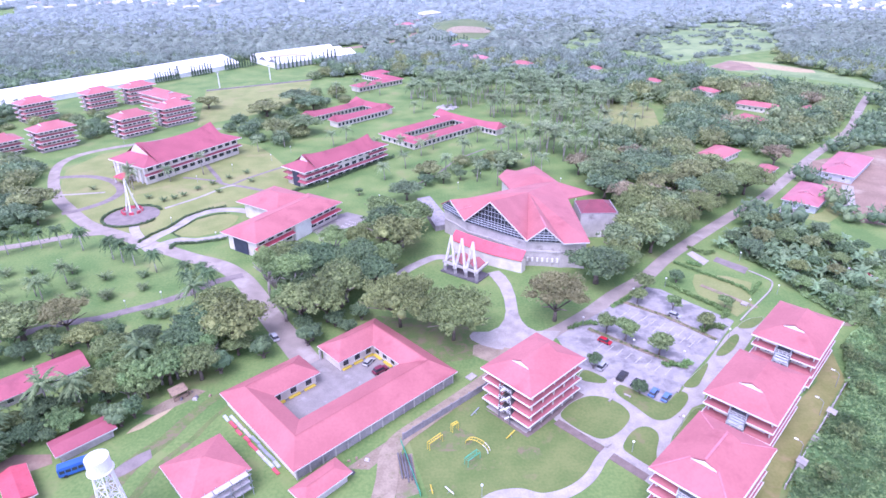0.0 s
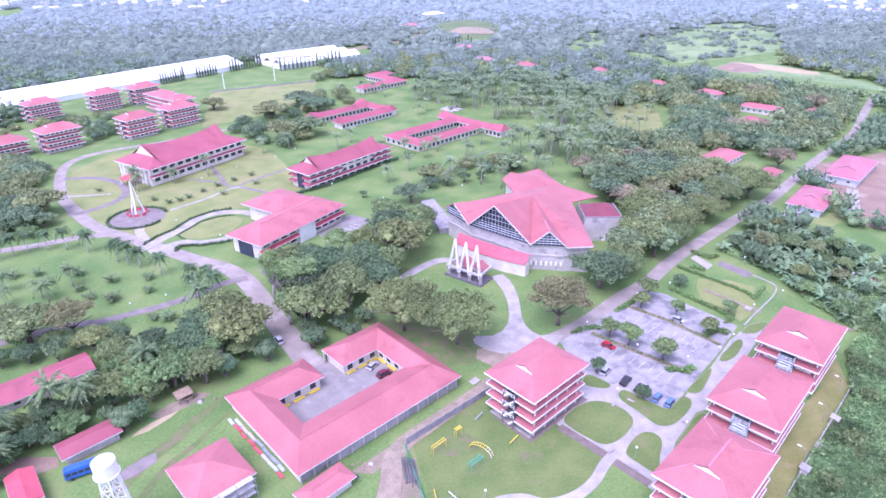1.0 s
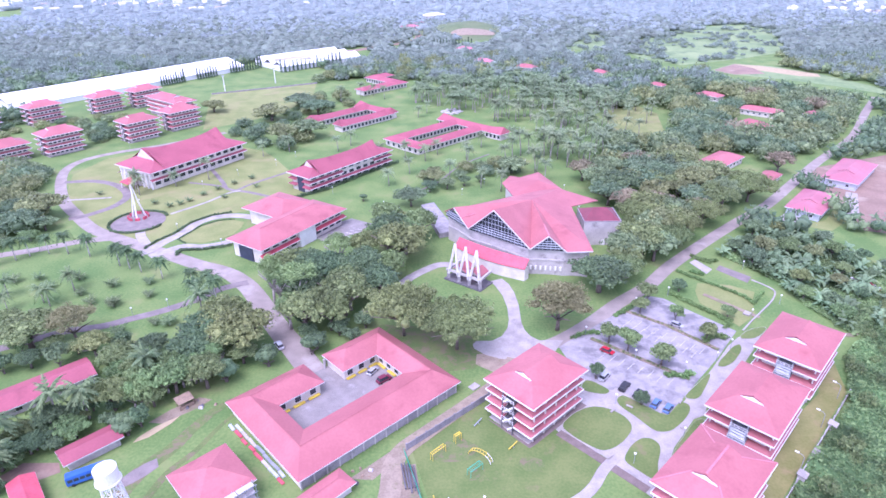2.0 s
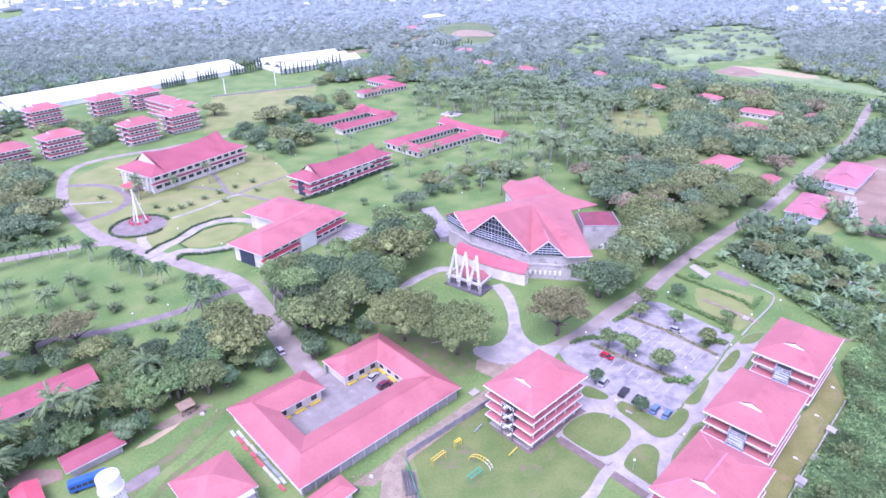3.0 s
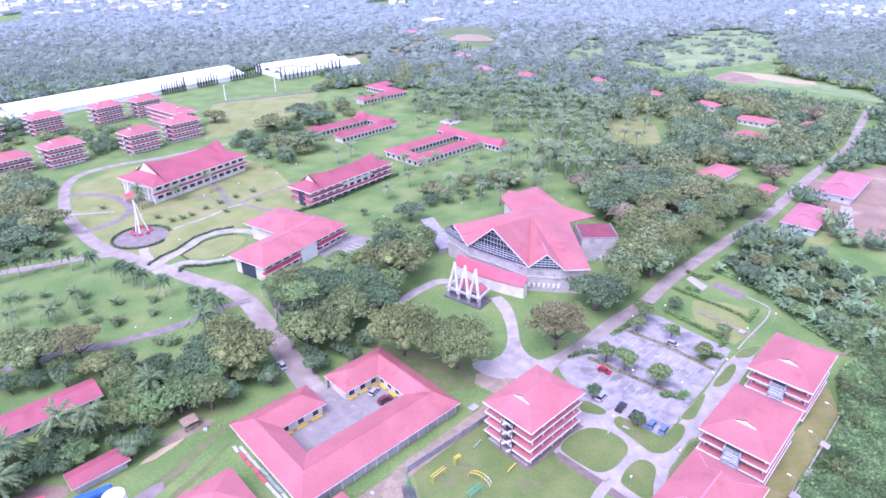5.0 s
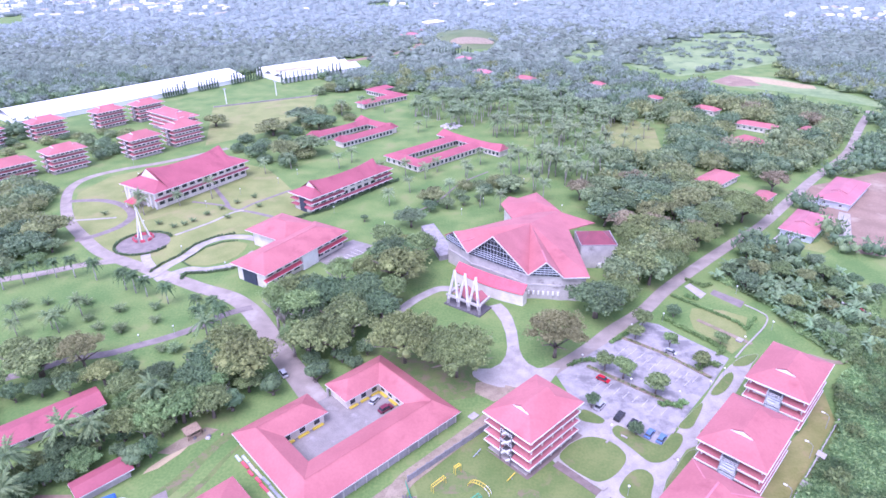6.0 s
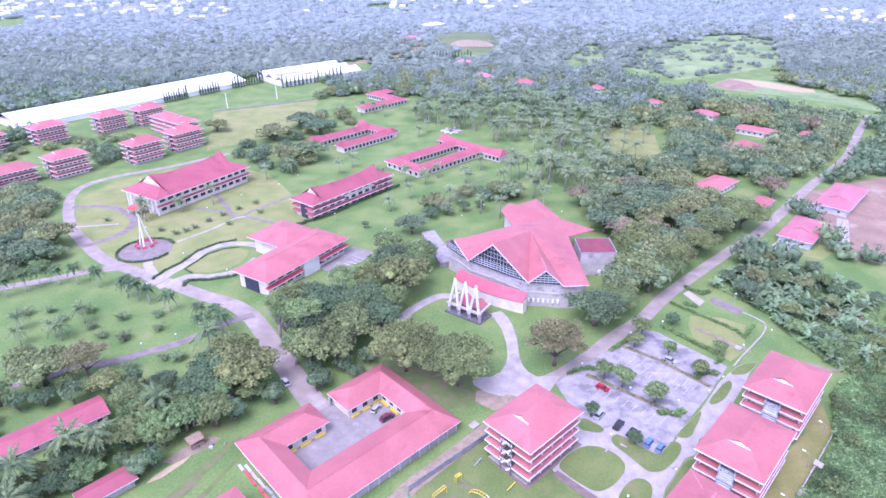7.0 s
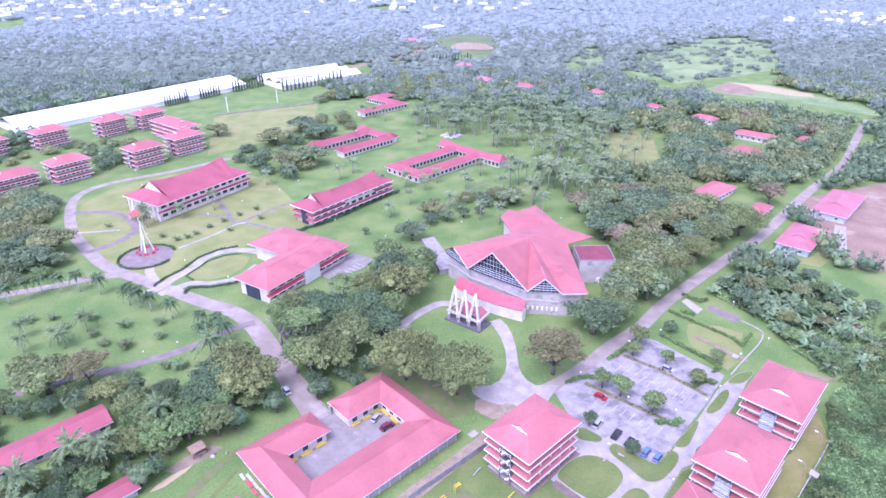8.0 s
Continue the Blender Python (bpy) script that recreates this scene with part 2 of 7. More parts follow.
def beam(bm, a, b, w, h=None):
    """A bar of a rectangular section from a to b."""
    a, b = Vector(a), Vector(b)
    d = (b - a).normalized()
    side = d.cross(Vector((0, 0, 1)))
    side = side.normalized() if side.length > 1e-3 else Vector((1, 0, 0))
    up = side.cross(d)
    s, u = side * (w / 2), up * ((h or w) / 2)
    hexa(bm, [a - s - u, a + s - u, b + s - u, b - s - u, a - s + u, a + s + u, b + s + u, b - s + u])


def tube(bm, pts, radii, sides=6):
    """A round limb through pts with its radii."""
    rings = []
    pts = [Vector(p) for p in pts]
    for i, p in enumerate(pts):
        d = (pts[min(i + 1, len(pts) - 1)] - pts[max(i - 1, 0)]).normalized()
        a = d.orthogonal().normalized()
        b = d.cross(a)
        rings.append([bm.verts.new(p + (a * math.cos(k * math.tau / sides) + b * math.sin(k * math.tau / sides)) * radii[i]) for k in range(sides)])
    for r, s in zip(rings, rings[1:]):
        for k in range(sides):
            bm.faces.new((r[k], r[(k + 1) % sides], s[(k + 1) % sides], s[k]))
    bm.faces.new(rings[0][::-1])
    bm.faces.new(rings[-1])


def prism(bm, outline, z0, z1):
    """An upright block over an outline of (x, y)."""
    lo = [bm.verts.new((x, y, z0)) for x, y in outline]
    hi = [bm.verts.new((x, y, z1)) for x, y in outline]
    n = len(lo)
    bm.faces.new(hi)
    bm.faces.new(lo[::-1])
    for i in range(n):
        bm.faces.new((lo[i], lo[(i + 1) % n], hi[(i + 1) % n], hi[i]))


def mesh_of(name, bm, mats, smooth=False):
    bmesh.ops.recalc_face_normals(bm, faces=bm.faces)
    me = bpy.data.meshes.new(name)
    bm.to_mesh(me)
    bm.free()
    for m in (mats if isinstance(mats, (list, tuple)) else [mats]):
        me.materials.append(m)
    if smooth:
        me.shade_smooth()
    return me


def part(name, bm, mat, parent=None, label="", smooth=False):
    me = bm if isinstance(bm, bpy.types.Mesh) else mesh_of(name, bm, mat, smooth)
    ob = new(name, me)
    ob.parent = parent
    if label:
        ob["label"] = label
    return ob


def thing(name, m, label, category, group=""):
    """The base of a thing, at the pose m; its parts go under it."""
    ob = new(name)
    ob.matrix_basis = m
    return tagged(ob, label, category, group)


def solo(name, bm, mat, label, category, group="", kind="", m=None, smooth=False):
    ob = part(name, bm, mat, None, "", smooth)
    if m is not None:
        ob.matrix_basis = m
    return tagged(ob, label, category, group, kind)


def set_piece(name, bm, mat, label=""):
    """A piece of the setting."""
    return tagged(part(name, bm, mat), label, "", "", "structure")


def smooth_line(pts, steps=5):
    """A curve through pts (Catmull-Rom)."""
    out = []
    p = [pts[0], *pts, pts[-1]]
    for i in range(1, len(p) - 2):
        a, b, c, d = (np.array(q, float) for q in p[i - 1:i + 3])
        for k in range(steps):
            t = k / steps
            out.append(0.5 * (2 * b + (c - a) * t + (2 * a - 5 * b + 4 * c - d) * t * t + (3 * b - 3 * c + d - a) * t ** 3))
    out.append(np.array(pts[-1], float))
    return out


def ribbon(bm, pts, width, z0, z1, steps=5):
    """A strip of ground along a line, of one width or of one at each end."""
    line = smooth_line(pts, steps) if steps > 1 else [np.array(p, float) for p in pts]
    w0, w1 = width if isinstance(width, tuple) else (width, width)
    lo, hi = [], []
    for i, p in enumerate(line):
        d = line[min(i + 1, len(line) - 1)] - line[max(i - 1, 0)]
        d = np.array((-d[1], d[0])) / (np.hypot(*d) or 1) * (w0 + (w1 - w0) * i / (len(line) - 1)) / 2
        for s in (1, -1):
            q = p + d * s
            lo.append(bm.verts.new((q[0], q[1], z0)))
            hi.append(bm.verts.new((q[0], q[1], z1)))
    for i in range(0, len(hi) - 2, 2):
        bm.faces.new((hi[i], hi[i + 1], hi[i + 3], hi[i + 2]))
        bm.faces.new((lo[i], lo[i + 2], hi[i + 2], hi[i])[::-1])
        bm.faces.new((lo[i + 1], lo[i + 3], hi[i + 3], hi[i + 1]))
    return line


def inside(p, poly):
    x, y = p[0], p[1]
    hit = False
    for (x0, y0), (x1, y1) in zip(poly, poly[1:] + poly[:1]):
        if (y0 > y) != (y1 > y) and x < (x1 - x0) * (y - y0) / (y1 - y0) + x0:
            hit = not hit
    return hit


KEEP_OUT = []      # (x, y, radius) of buildings and of gaps cleared for the camera's view, kept free of scattered trees
ROADS = []         # (line, half width)

# ---- ground ----
bm = bmesh.new()
xs = [-4000, -1800, -900, -400, -200, -100, 0, 100, 200, 400, 900, 1800, 4000]
ys = [-1500, -300, 0, 100, 200, 300, 450, 650, 900, 1300, 2000, 3200, 4600]
grid = [[bm.verts.new((x, y, -0.02)) for x in xs] for y in ys]
for r, s in zip(grid, grid[1:]):
    for i in range(len(xs) - 1):
        bm.faces.new((r[i], r[i + 1], s[i + 1], s[i]))
set_piece("ground", bm, GRASS, "green grass with paler worn patches")


def road(name, pts, width, mat, label, steps=5):
    bm = bmesh.new()
    z = 0.014 if mat is MUD else 0.03 + 0.005 * len(ROADS)
    line = ribbon(bm, pts, width, -0.05, z, steps)
    ROADS.append((line, (width if not isinstance(width, tuple) else max(width)) / 2))
    return set_piece(name, bm, mat, label)


RIGHT_ROAD = [(345, 490), (308, 443), (274, 397), (252, 371), (213, 333), (183, 301), (154, 270), (132, 251), (111, 232), (88, 210), (74, 194), (60, 182), (48, 170), (36, 160), (28, 156)]
MAIN_ROAD = [(-38, 142), (-49, 158), (-58, 171), (-68, 187), (-76, 198), (-86, 207), (-100, 214), (-114, 222), (-130, 231), (-146, 240), (-160, 249), (-177, 266), (-193, 284), (-209, 310), (-218, 332), (-216, 349), (-203, 363), (-180, 378), (-150, 405)]
road("road", RIGHT_ROAD, 5.4, ASPHALT, "long worn concrete road between trees")
road("road", MAIN_ROAD, (8.0, 4.6), ASPHALT, "wide pale campus road")
road("road", [(13, 199), (6, 209), (-2, 212), (-9, 207), (-15, 200), (-20, 190), (-24, 178)], 4.0, CONCRETE, "concrete drive round the hall porch")
road("road", [(-129, 222), (-124.7, 226.2), (-121.3, 235.2), (-117, 243.4), (-114.1, 254.7), (-106.9, 261.4), (-97.7, 262.4), (-87.5, 259)], 4.6, CONCRETE, "concrete drive round a grass island")
road("road", [(-122, 221), (-117.5, 225.5), (-111.5, 230.3), (-104.3, 229.6), (-95.6, 232.6), (-90.2, 238.6), (-87, 247)], 4.2, CONCRETE, "concrete drive round a grass island")
road("road", [(-75, 199), (-84, 194), (-91, 186), (-100, 179), (-109, 174), (-116, 170), (-127, 167), (-140, 159), (-175, 140)], 3.8, PATH_GREY, "narrow grey lane beside the lawn")
road("road", [(-145, 239), (-158, 236), (-171, 229), (-183, 224), (-215, 212)], 5.0, ASPHALT, "pale road leading off past palms")
road("path", [(-207, 310), (-190, 311), (-174, 303), (-163, 289), (-163, 276), (-170, 265), (-177, 260)], 4.0, PATH_GREY, "grey loop path round a lawn")
road("path", [(-196, 283), (-182, 285), (-170, 287)], 1.6, CONCRETE, "thin concrete path over a lawn")
road("path", [(-128, 232), (-134, 240), (-137, 246)], 4.0, CONCRETE, "concrete path to the monument")
road("path", [(-138.5, 307.7), (-119.6, 301.9), (-109.9, 295.5), (-103.8, 304.7), (-88.4, 323.7)], 1.8, PATH_GREY, "grey path across the dry lawn")
road("path", [(-135.3, 332.1), (-119.9, 307.2), (-114, 297.5), (-101.9, 292.7), (-89, 286)], 2.2, PATH_GREY, "dark path between two long buildings")
road("path", [(-131, 265), (-119, 279.5), (-111.7, 292), (-106.5, 295)], 1.4, CONCRETE, "pale walk beside a low wall")
road("path", [(28.6, 119.3), (35.2, 112.5), (40.6, 106.5), (46.2, 100.5)], 2.3, BROWN_PATH, "brown paved path across the lawn", 2)
road("path", [(41.6, 111), (37.3, 106.6), (34.2, 102.1), (30.9, 98.9), (26.6, 96.4), (21.4, 95.3), (16.6, 96.7), (11.4, 96.0), (7.5, 93.5)], 2.6, CONCRETE, "concrete path round the lawns")
road("track", [(92.1, 187.7), (98.8, 179.7), (105.1, 172.3)], 1.8, DIRT, "worn strip of earth in the garden")
road("track", [(-15, 88), (-13.6, 100), (-13.5, 108.3), (-11.3, 113.6), (-6.4, 118.7), (-0.8, 124.2), (4.4, 129.3), (12, 137), (17, 143), (20, 151)], (5.4, 3.6), TRACK, "pale rutted earth track beside the workshop")
road("track", [(-60, 133), (-64, 128), (-67.5, 121), (-70, 114.5), (-73.5, 109), (-76, 103), (-78, 92)], (2.2, 5.5), MUD, "muddy wheel track over the grass")
road("track", [(-57, 128), (-60.5, 122), (-63.5, 114), (-68, 106), (-70, 96)], (1.0, 2.2), MUD, "muddy wheel track over the grass")
road("track", [(162.5, 196.5), (153.9, 186.3), (145.9, 176.8), (133.7, 164.8), (128.1, 161.7), (121, 166)], 2.0, DIRT, "earth footpath")
EARTH_ROAD = [(-140, 735), (-125, 748), (-100, 767), (-62, 808), (-38, 840), (-36, 917), (-54, 955)]
road("track", EARTH_ROAD, 13.0, RED_EARTH, "wide brown earth track in the woods")
KEEP_OUT.extend([(x * k, y * k, 11) for x, y in EARTH_ROAD for k in (0.96, 0.92)])

road("path", [(57, 245), (63, 257), (70, 258), (78, 250), (82, 240)], 1.2, CONCRETE, "low curved concrete kerb path")
road("path", [(-22, 286), (-6, 302), (8, 331), (26, 352)], 1.0, PATH_GREY, "narrow pale footpath over the lawn")


def patch(name, outline, z, mat, label):
    bm = bmesh.new()
    prism(bm, outline, -0.05, z)
    return set_piece(name, bm, mat, label)


LOT = [(35, 156.5), (56, 174), (72, 187), (77, 185), (84, 176), (94, 164.5), (82.8, 151), (67.2, 134.2), (58, 124.4), (47, 133), (39, 141)]
patch("car_park", LOT, 0.035, LOT_CONCRETE, "stained pale concrete car park")
patch("car_park", [(-63, 243), (-52, 233), (-38, 243), (-34, 252), (-44, 258)], 0.035, YARD, "grey marked parking bay")
patch("monument_plaza", [(-142.3 + 11.8 * math.cos(a / 24 * math.tau), 256 + 11.8 * math.sin(a / 24 * math.tau)) for a in range(24)], 0.12, PATH_GREY, "round paved monument court")
patch("paved_court", [(103.9, 206.0), (106.6, 209.3), (114.8, 199.9), (111.4, 195.6)], 0.05, PATH_GREY, "small blue-grey paved court")
patch("entry_slab", [(95.9, 212.0), (99.0, 214.4), (102.4, 206.1), (98.9, 202.5)], 0.07, CONCRETE, "pale concrete slab at the garden entry")
patch("earth_patch", [(-80, 124), (-76, 129), (-70, 134), (-66, 133), (-69, 129.5), (-76, 123.5)], 0.011, DIRT, "bare trodden earth round a stall")
patch("verge", [(119, 158), (112, 134.5), (76, 98), (66, 84), (60, 84), (71, 102), (92, 124), (104, 134), (112, 150)], 0.008, VERGE, "dry olive grass verge along the wall")
patch("earth_strip", [(-23.5, 104.5), (-14, 113.5), (-2, 124.5), (5, 131.5), (8, 130), (0, 122.5), (-9, 114.5), (-18, 104)], 0.01, DIRT, "trodden earth strip beside the workshop wall")
patch("dry_lawn", [(-209, 322), (-196, 292), (-179, 270), (-161, 253), (-130, 234), (-122, 231), (-112, 262), (-95, 268), (-84, 272), (-74, 292), (-84, 318), (-100, 345), (-112, 362), (-140, 378), (-178, 372), (-204, 350)], 0.007, DRY_LAWN, "dry yellowish lawn beside the campus paths")
patch("dry_lawn", [(-116, 237), (-113.4, 243.9), (-110.7, 251), (-105.1, 256), (-98.8, 257.5), (-93, 255), (-92.5, 248.7), (-94, 242), (-97.5, 236.8), (-104.3, 233.4), (-111.1, 233.6)], 0.06, DRY_LAWN, "dry lawn island inside a drive")
patch("dry_lawn", [(127, 471), (142, 489), (156, 445), (144, 388), (115, 366), (110, 409)], 0.007, DRY_LAWN, "dry clearing beside the palm grove")
patch("drive", [(15.9, 198.2), (17.8, 195.1), (20, 188), (21, 180), (20.8, 172), (19.8, 167), (17.6, 162.6), (14.2, 160), (9.2, 160), (8.0, 158), (8.4, 156), (11.5, 152.9), (15.8, 150.8), (20.6, 150.0), (30.5, 149.5), (37, 160), (33, 160.2), (29.4, 160), (26.9, 162.4), (25.4, 166), (24.8, 170.3), (25.1, 181.6), (24.4, 190), (23, 196), (20.9, 200.2)], 0.085, CONCRETE, "flared concrete drive up to the hall porch")
patch("terrace", [(150, 253), (160, 262), (166, 257), (157, 247)], 0.06, CONCRETE, "pale concrete terrace before a bungalow")
patch("terrace", [(183, 249), (189, 255), (205, 283), (201, 286), (186, 262)], 0.06, CONCRETE, "pale concrete path beside a bungalow")
patch("terrace", [(188, 296), (197, 305), (202, 301), (193, 291)], 0.06, CONCRETE, "pale concrete terrace before a bungalow")
patch("playing_field", [(-168, 412), (-202, 528), (-118, 566), (-110, 500), (-128, 450)], 0.009, DRY_LAWN, "pale mown playing field")
patch("dry_lawn", [(93, 195.7), (104, 194), (111, 189), (107.1, 182), (104.5, 174), (96, 167), (93.4, 174.2), (88.6, 181.7), (90, 190)], 0.02, DRY_LAWN, "dry trodden lawn in the garden")
patch("tree_shade_earth", [(-14, 150), (-4, 144), (8, 146), (14, 153), (8, 163), (-6, 168), (-22, 170), (-26, 160)], 0.009, MUD, "patchy darker grass under the rain trees")
patch("garden_plot", [(158, 246), (172, 252), (186, 268), (180, 250), (168, 240)], 0.008, DRY_LAWN, "dry grass plot beside a bungalow")
patch("playground_lawn", [(-9, 113), (-4, 118), (11, 133), (27, 121.5), (36, 111.5), (37, 107), (33, 101), (26, 96.5), (10, 96), (0, 90), (-4, 96)], 0.006, LAWN, "worn olive playground lawn")
patch("worn_patch", [(3.6, 105), (4.6, 106.6), (6.5, 107.6), (8.3, 107.2), (8.6, 105.6), (7, 104), (5, 103.6)], 0.02, MUD, "worn earth under the swing")
patch("worn_patch", [(-4.5, 111), (-3, 114.2), (0, 116.6), (4, 117.2), (7.4, 115), (8.6, 112.4), (6.4, 110.4), (2.5, 109.6), (-1.5, 109.4)], 0.016, MUD, "worn earth round the climbing frames")
patch("worn_patch", [(17, 108.6), (18, 110.6), (20.4, 111.2), (23, 110), (23.4, 108), (21.4, 106.4), (18.6, 106.6)], 0.018, MUD, "worn patch in the lawn")
patch("block_apron", [(10.5, 124.5), (20.5, 113.8), (22.2, 115.2), (38, 129.5), (36, 131.5), (20.6, 117)], 0.055, BROWN_PATH, "stained brown paving round the hostel block")
patch("forecourt", [(36.6, 137.0), (46.7, 135.8), (47.9, 136.8), (58.6, 124.0), (77.1, 143.5), (88, 156.5), (93, 161), (99, 163.5), (103, 165), (95.1, 154.6), (81.1, 138.2), (71.8, 131.0), (68.8, 125.4), (65.3, 123.9), (56.6, 113.7), (53.7, 108.5), (50.5, 99.9), (46.3, 98.7), (41.6, 105.1), (40, 109), (38.0, 111.5), (30.5, 117.3), (28.1, 120.2), (32.5, 128.2)], 0.045, CONCRETE, "pale concrete paths between lawn islands")


def island(outline, label="kerbed lawn island among concrete paths"):
    """A lawn with rounded corners, raised behind a low kerb."""
    pts = [np.array(p, float) for p in outline]
    for _ in range(2):
        pts = [q for a, b in zip(pts, pts[1:] + pts[:1]) for q in (a * 0.78 + b * 0.22, a * 0.22 + b * 0.78)]
    mid = sum(pts) / len(pts)
    bm = bmesh.new()
    prism(bm, [tuple(p) for p in pts], -0.05, 0.13)
    set_piece("kerb", bm, CONCRETE, "low concrete kerb of a lawn island")
    bm = bmesh.new()
    prism(bm, [tuple(p + (mid - p) * 0.2 / max(0.5, float(np.hypot(*(p - mid))))) for p in pts], 0.05, 0.16)
    set_piece("lawn_island", bm, LAWN, label)


island([(29.3, 121.7), (33.7, 126.6), (38.9, 129.3), (43.3, 128.7), (47.1, 125.7), (48.5, 122.4), (48.0, 119.9), (45.3, 116.3), (41.7, 113.4), (38.2, 112.4), (34.6, 115.1), (31.6, 118.2)])
island([(43.0, 110.5), (45.9, 114.7), (49.2, 117.2), (52.0, 117.2), (53.5, 115.1), (53.1, 112.6), (51.1, 108.5), (49.7, 104.1), (48.2, 103.3), (45.6, 106), (43.2, 108.7)])
island([(46.5, 131.5), (47.6, 133.1), (49.3, 133.8), (58.6, 124.4), (61.7, 127.7), (64.7, 130.7), (66.3, 129.5), (65.7, 127.0), (62.8, 123.3), (58.6, 119.7), (56.2, 118.9), (53.4, 119.2), (49.9, 125.0), (46.8, 129.1)])
island([(37.8, 137.8), (40.6, 141.1), (46.3, 135.8), (44.9, 133.9), (42.3, 134.0), (38.6, 135.2)])
island([(65.5, 132.8), (77.1, 143.5), (76.6, 141.4), (71.2, 133.4), (68.9, 131.6), (66.6, 131.6)])
island([(79.8, 146.2), (88.5, 155.6), (92.1, 157.7), (91.6, 154.6), (87.3, 148.9), (82.6, 145.6)])
island([(54.1, 108.5), (56.4, 113.1), (65.0, 123.2), (68.4, 124.3), (66.8, 120.0), (56.8, 110.3)])
island([(92.3, 160.2), (98.3, 165.6), (105.5, 167.1), (101.3, 162.2), (97.4, 159.8)])
patch("earth_patch", [(9, 153), (8.5, 148), (14, 144), (24, 149), (16, 151.5), (11, 153.5)], 0.015, TRACK, "worn earth at the road end")
patch("earth_yard", [(182, 240), (187, 258), (178, 277), (190, 298), (204, 322), (262, 345), (320, 330), (300, 260), (230, 222)], 0.01, RED_EARTH, "bare red-brown building ground")
MEADOW_A = [(140, 770), (150, 800), (205, 900), (215, 800), (175, 730)]
MEADOW_B = [(205, 753), (272, 845), (356, 925), (440, 985), (470, 890), (441, 828), (391, 720), (311, 670), (241, 640), (212, 690)]
CLEARING = [(262, 612), (297, 645), (330, 628), (354, 586), (372, 520), (380, 488), (362, 496), (340, 530), (306, 566), (272, 588)]
patch("far_meadow", MEADOW_A, 0.012, FIELD, "pale green meadow among woods")
patch("far_meadow", MEADOW_B, 0.012, FIELD, "pale green meadow among woods")
patch("far_meadow", CLEARING, 0.012, FIELD, "pale green strip of meadow")
patch("far_clearing", [(297, 643), (319, 630), (352, 587), (347, 573), (330, 578), (302, 612)], 0.03, SAND, "sandy cleared strip of earth")
patch("far_clearing", [(264, 612), (297, 643), (306, 618), (304, 590), (274, 588)], 0.036, RED_EARTH, "bare red-brown earth bank")
patch("sand_strip", [(-72.6, 126.4), (-73.6, 123.8), (-77.5, 118.6), (-80.8, 116.6), (-80.2, 118.6), (-77.4, 122.4)], 0.05, SAND, "strip of pale yellow sand")
patch("earth_patch", [(-110, 103), (-105, 110), (-96, 110), (-94, 107), (-99, 104)], 0.014, RED_EARTH, "bare reddish earth beside the shed")
patch("earth_patch", [(-11, 95), (-6, 97), (-8, 109), (-13, 108)], 0.012, DIRT, "worn earth beside the fence")
patch("earth_patch", [(-72.4, 111.3), (-70.8, 108.6), (-72.5, 106), (-75, 103.4), (-77.6, 101.5), (-79, 103.5), (-77.2, 106.6), (-74.8, 109.4)], 0.05, PATH_GREY, "patch of dark gravel")


# ---- roofs and buildings ----
def dutch_roof(ob, L, W, z, h, g, hb, caps=True, rise=0.0, mat=None):
    """A hipped roof with a small white gablet at each end of its ridge; rise lifts the ridge's ends to horns."""
    wb = W / 2 * (1 - hb / h)
    xg = L / 2 - g
    bm = bmesh.new()
    th = 0.22
    n = 10 if rise else 1

    def face(f):
        bm.faces.new([bm.verts.new((x, y, z + q)) for x, y, q in f])
        bm.faces.new([bm.verts.new((x, y, z + q - th)) for x, y, q in f][::-1])

    def crest(x):
        return h + rise * abs(x / xg) ** 3

    for s in (1, -1):
        for k in range(n):
            a, b = -1 + 2 * k / n, -1 + 2 * (k + 1) / n
            face([(xg * a, -s * W / 2, 0), (xg * b, -s * W / 2, 0), (xg * b, 0, crest(xg * b)), (xg * a, 0, crest(xg * a))])
        for e in (1, -1):
            face([(e * xg, -s * W / 2, 0), (e * L / 2, -s * W / 2, 0), (e * xg, -s * wb, hb)])
            face([(e * xg, -s * wb, hb), (e * (xg + 0.3), -s * wb, hb), (e * (xg + 0.3 + rise * 0.5), 0, h + rise), (e * xg, 0, h + rise)])
        face([(s * L / 2, -W / 2, 0), (s * L / 2, W / 2, 0), (s * xg, wb, hb), (s * xg, -wb, hb)])
    roof = part("roof", bm, mat or ROOF, ob, "pink painted steel hipped roof")
    for s in (1, -1):
        bm = bmesh.new()
        o = 0.4 + rise * 0.5
        w2 = wb * 0.94
        a, b, c = (s * (xg + 0.45), -w2, z + hb - 0.1), (s * (xg + 0.45), w2, z + hb - 0.1), (s * (xg + o), 0, z + h + rise - 0.3)
        q = [bm.verts.new(p) for p in (a, b, c)] + [bm.verts.new(p) for p in ((s * (xg - 0.1), -w2, z + hb - 0.1), (s * (xg - 0.1), w2, z + hb - 0.1), (s * (xg - 0.1), 0, z + h + rise - 0.5))]
        for f in ((0, 1, 2), (5, 4, 3), (0, 3, 4, 1), (1, 4, 5, 2), (2, 5, 3, 0)):
            bm.faces.new([q[i] for i in f])
        part("gablet", bm, WHITE, roof, "white gablet")
    fascia(ob, L, W, z)
    if caps:
        bm = bmesh.new()
        beam(bm, (-xg, 0, z + h + 0.03), (xg, 0, z + h + 0.03), 0.5, 0.12)
        for s in (1, -1):
            for q in (1, -1):
                beam(bm, (s * xg, q * wb, z + hb + 0.03), (s * L / 2, q * W / 2, z + 0.05), 0.35, 0.1)
        part("ridge_cap", bm, CAP, roof, "pale pink ridge capping")
    return roof


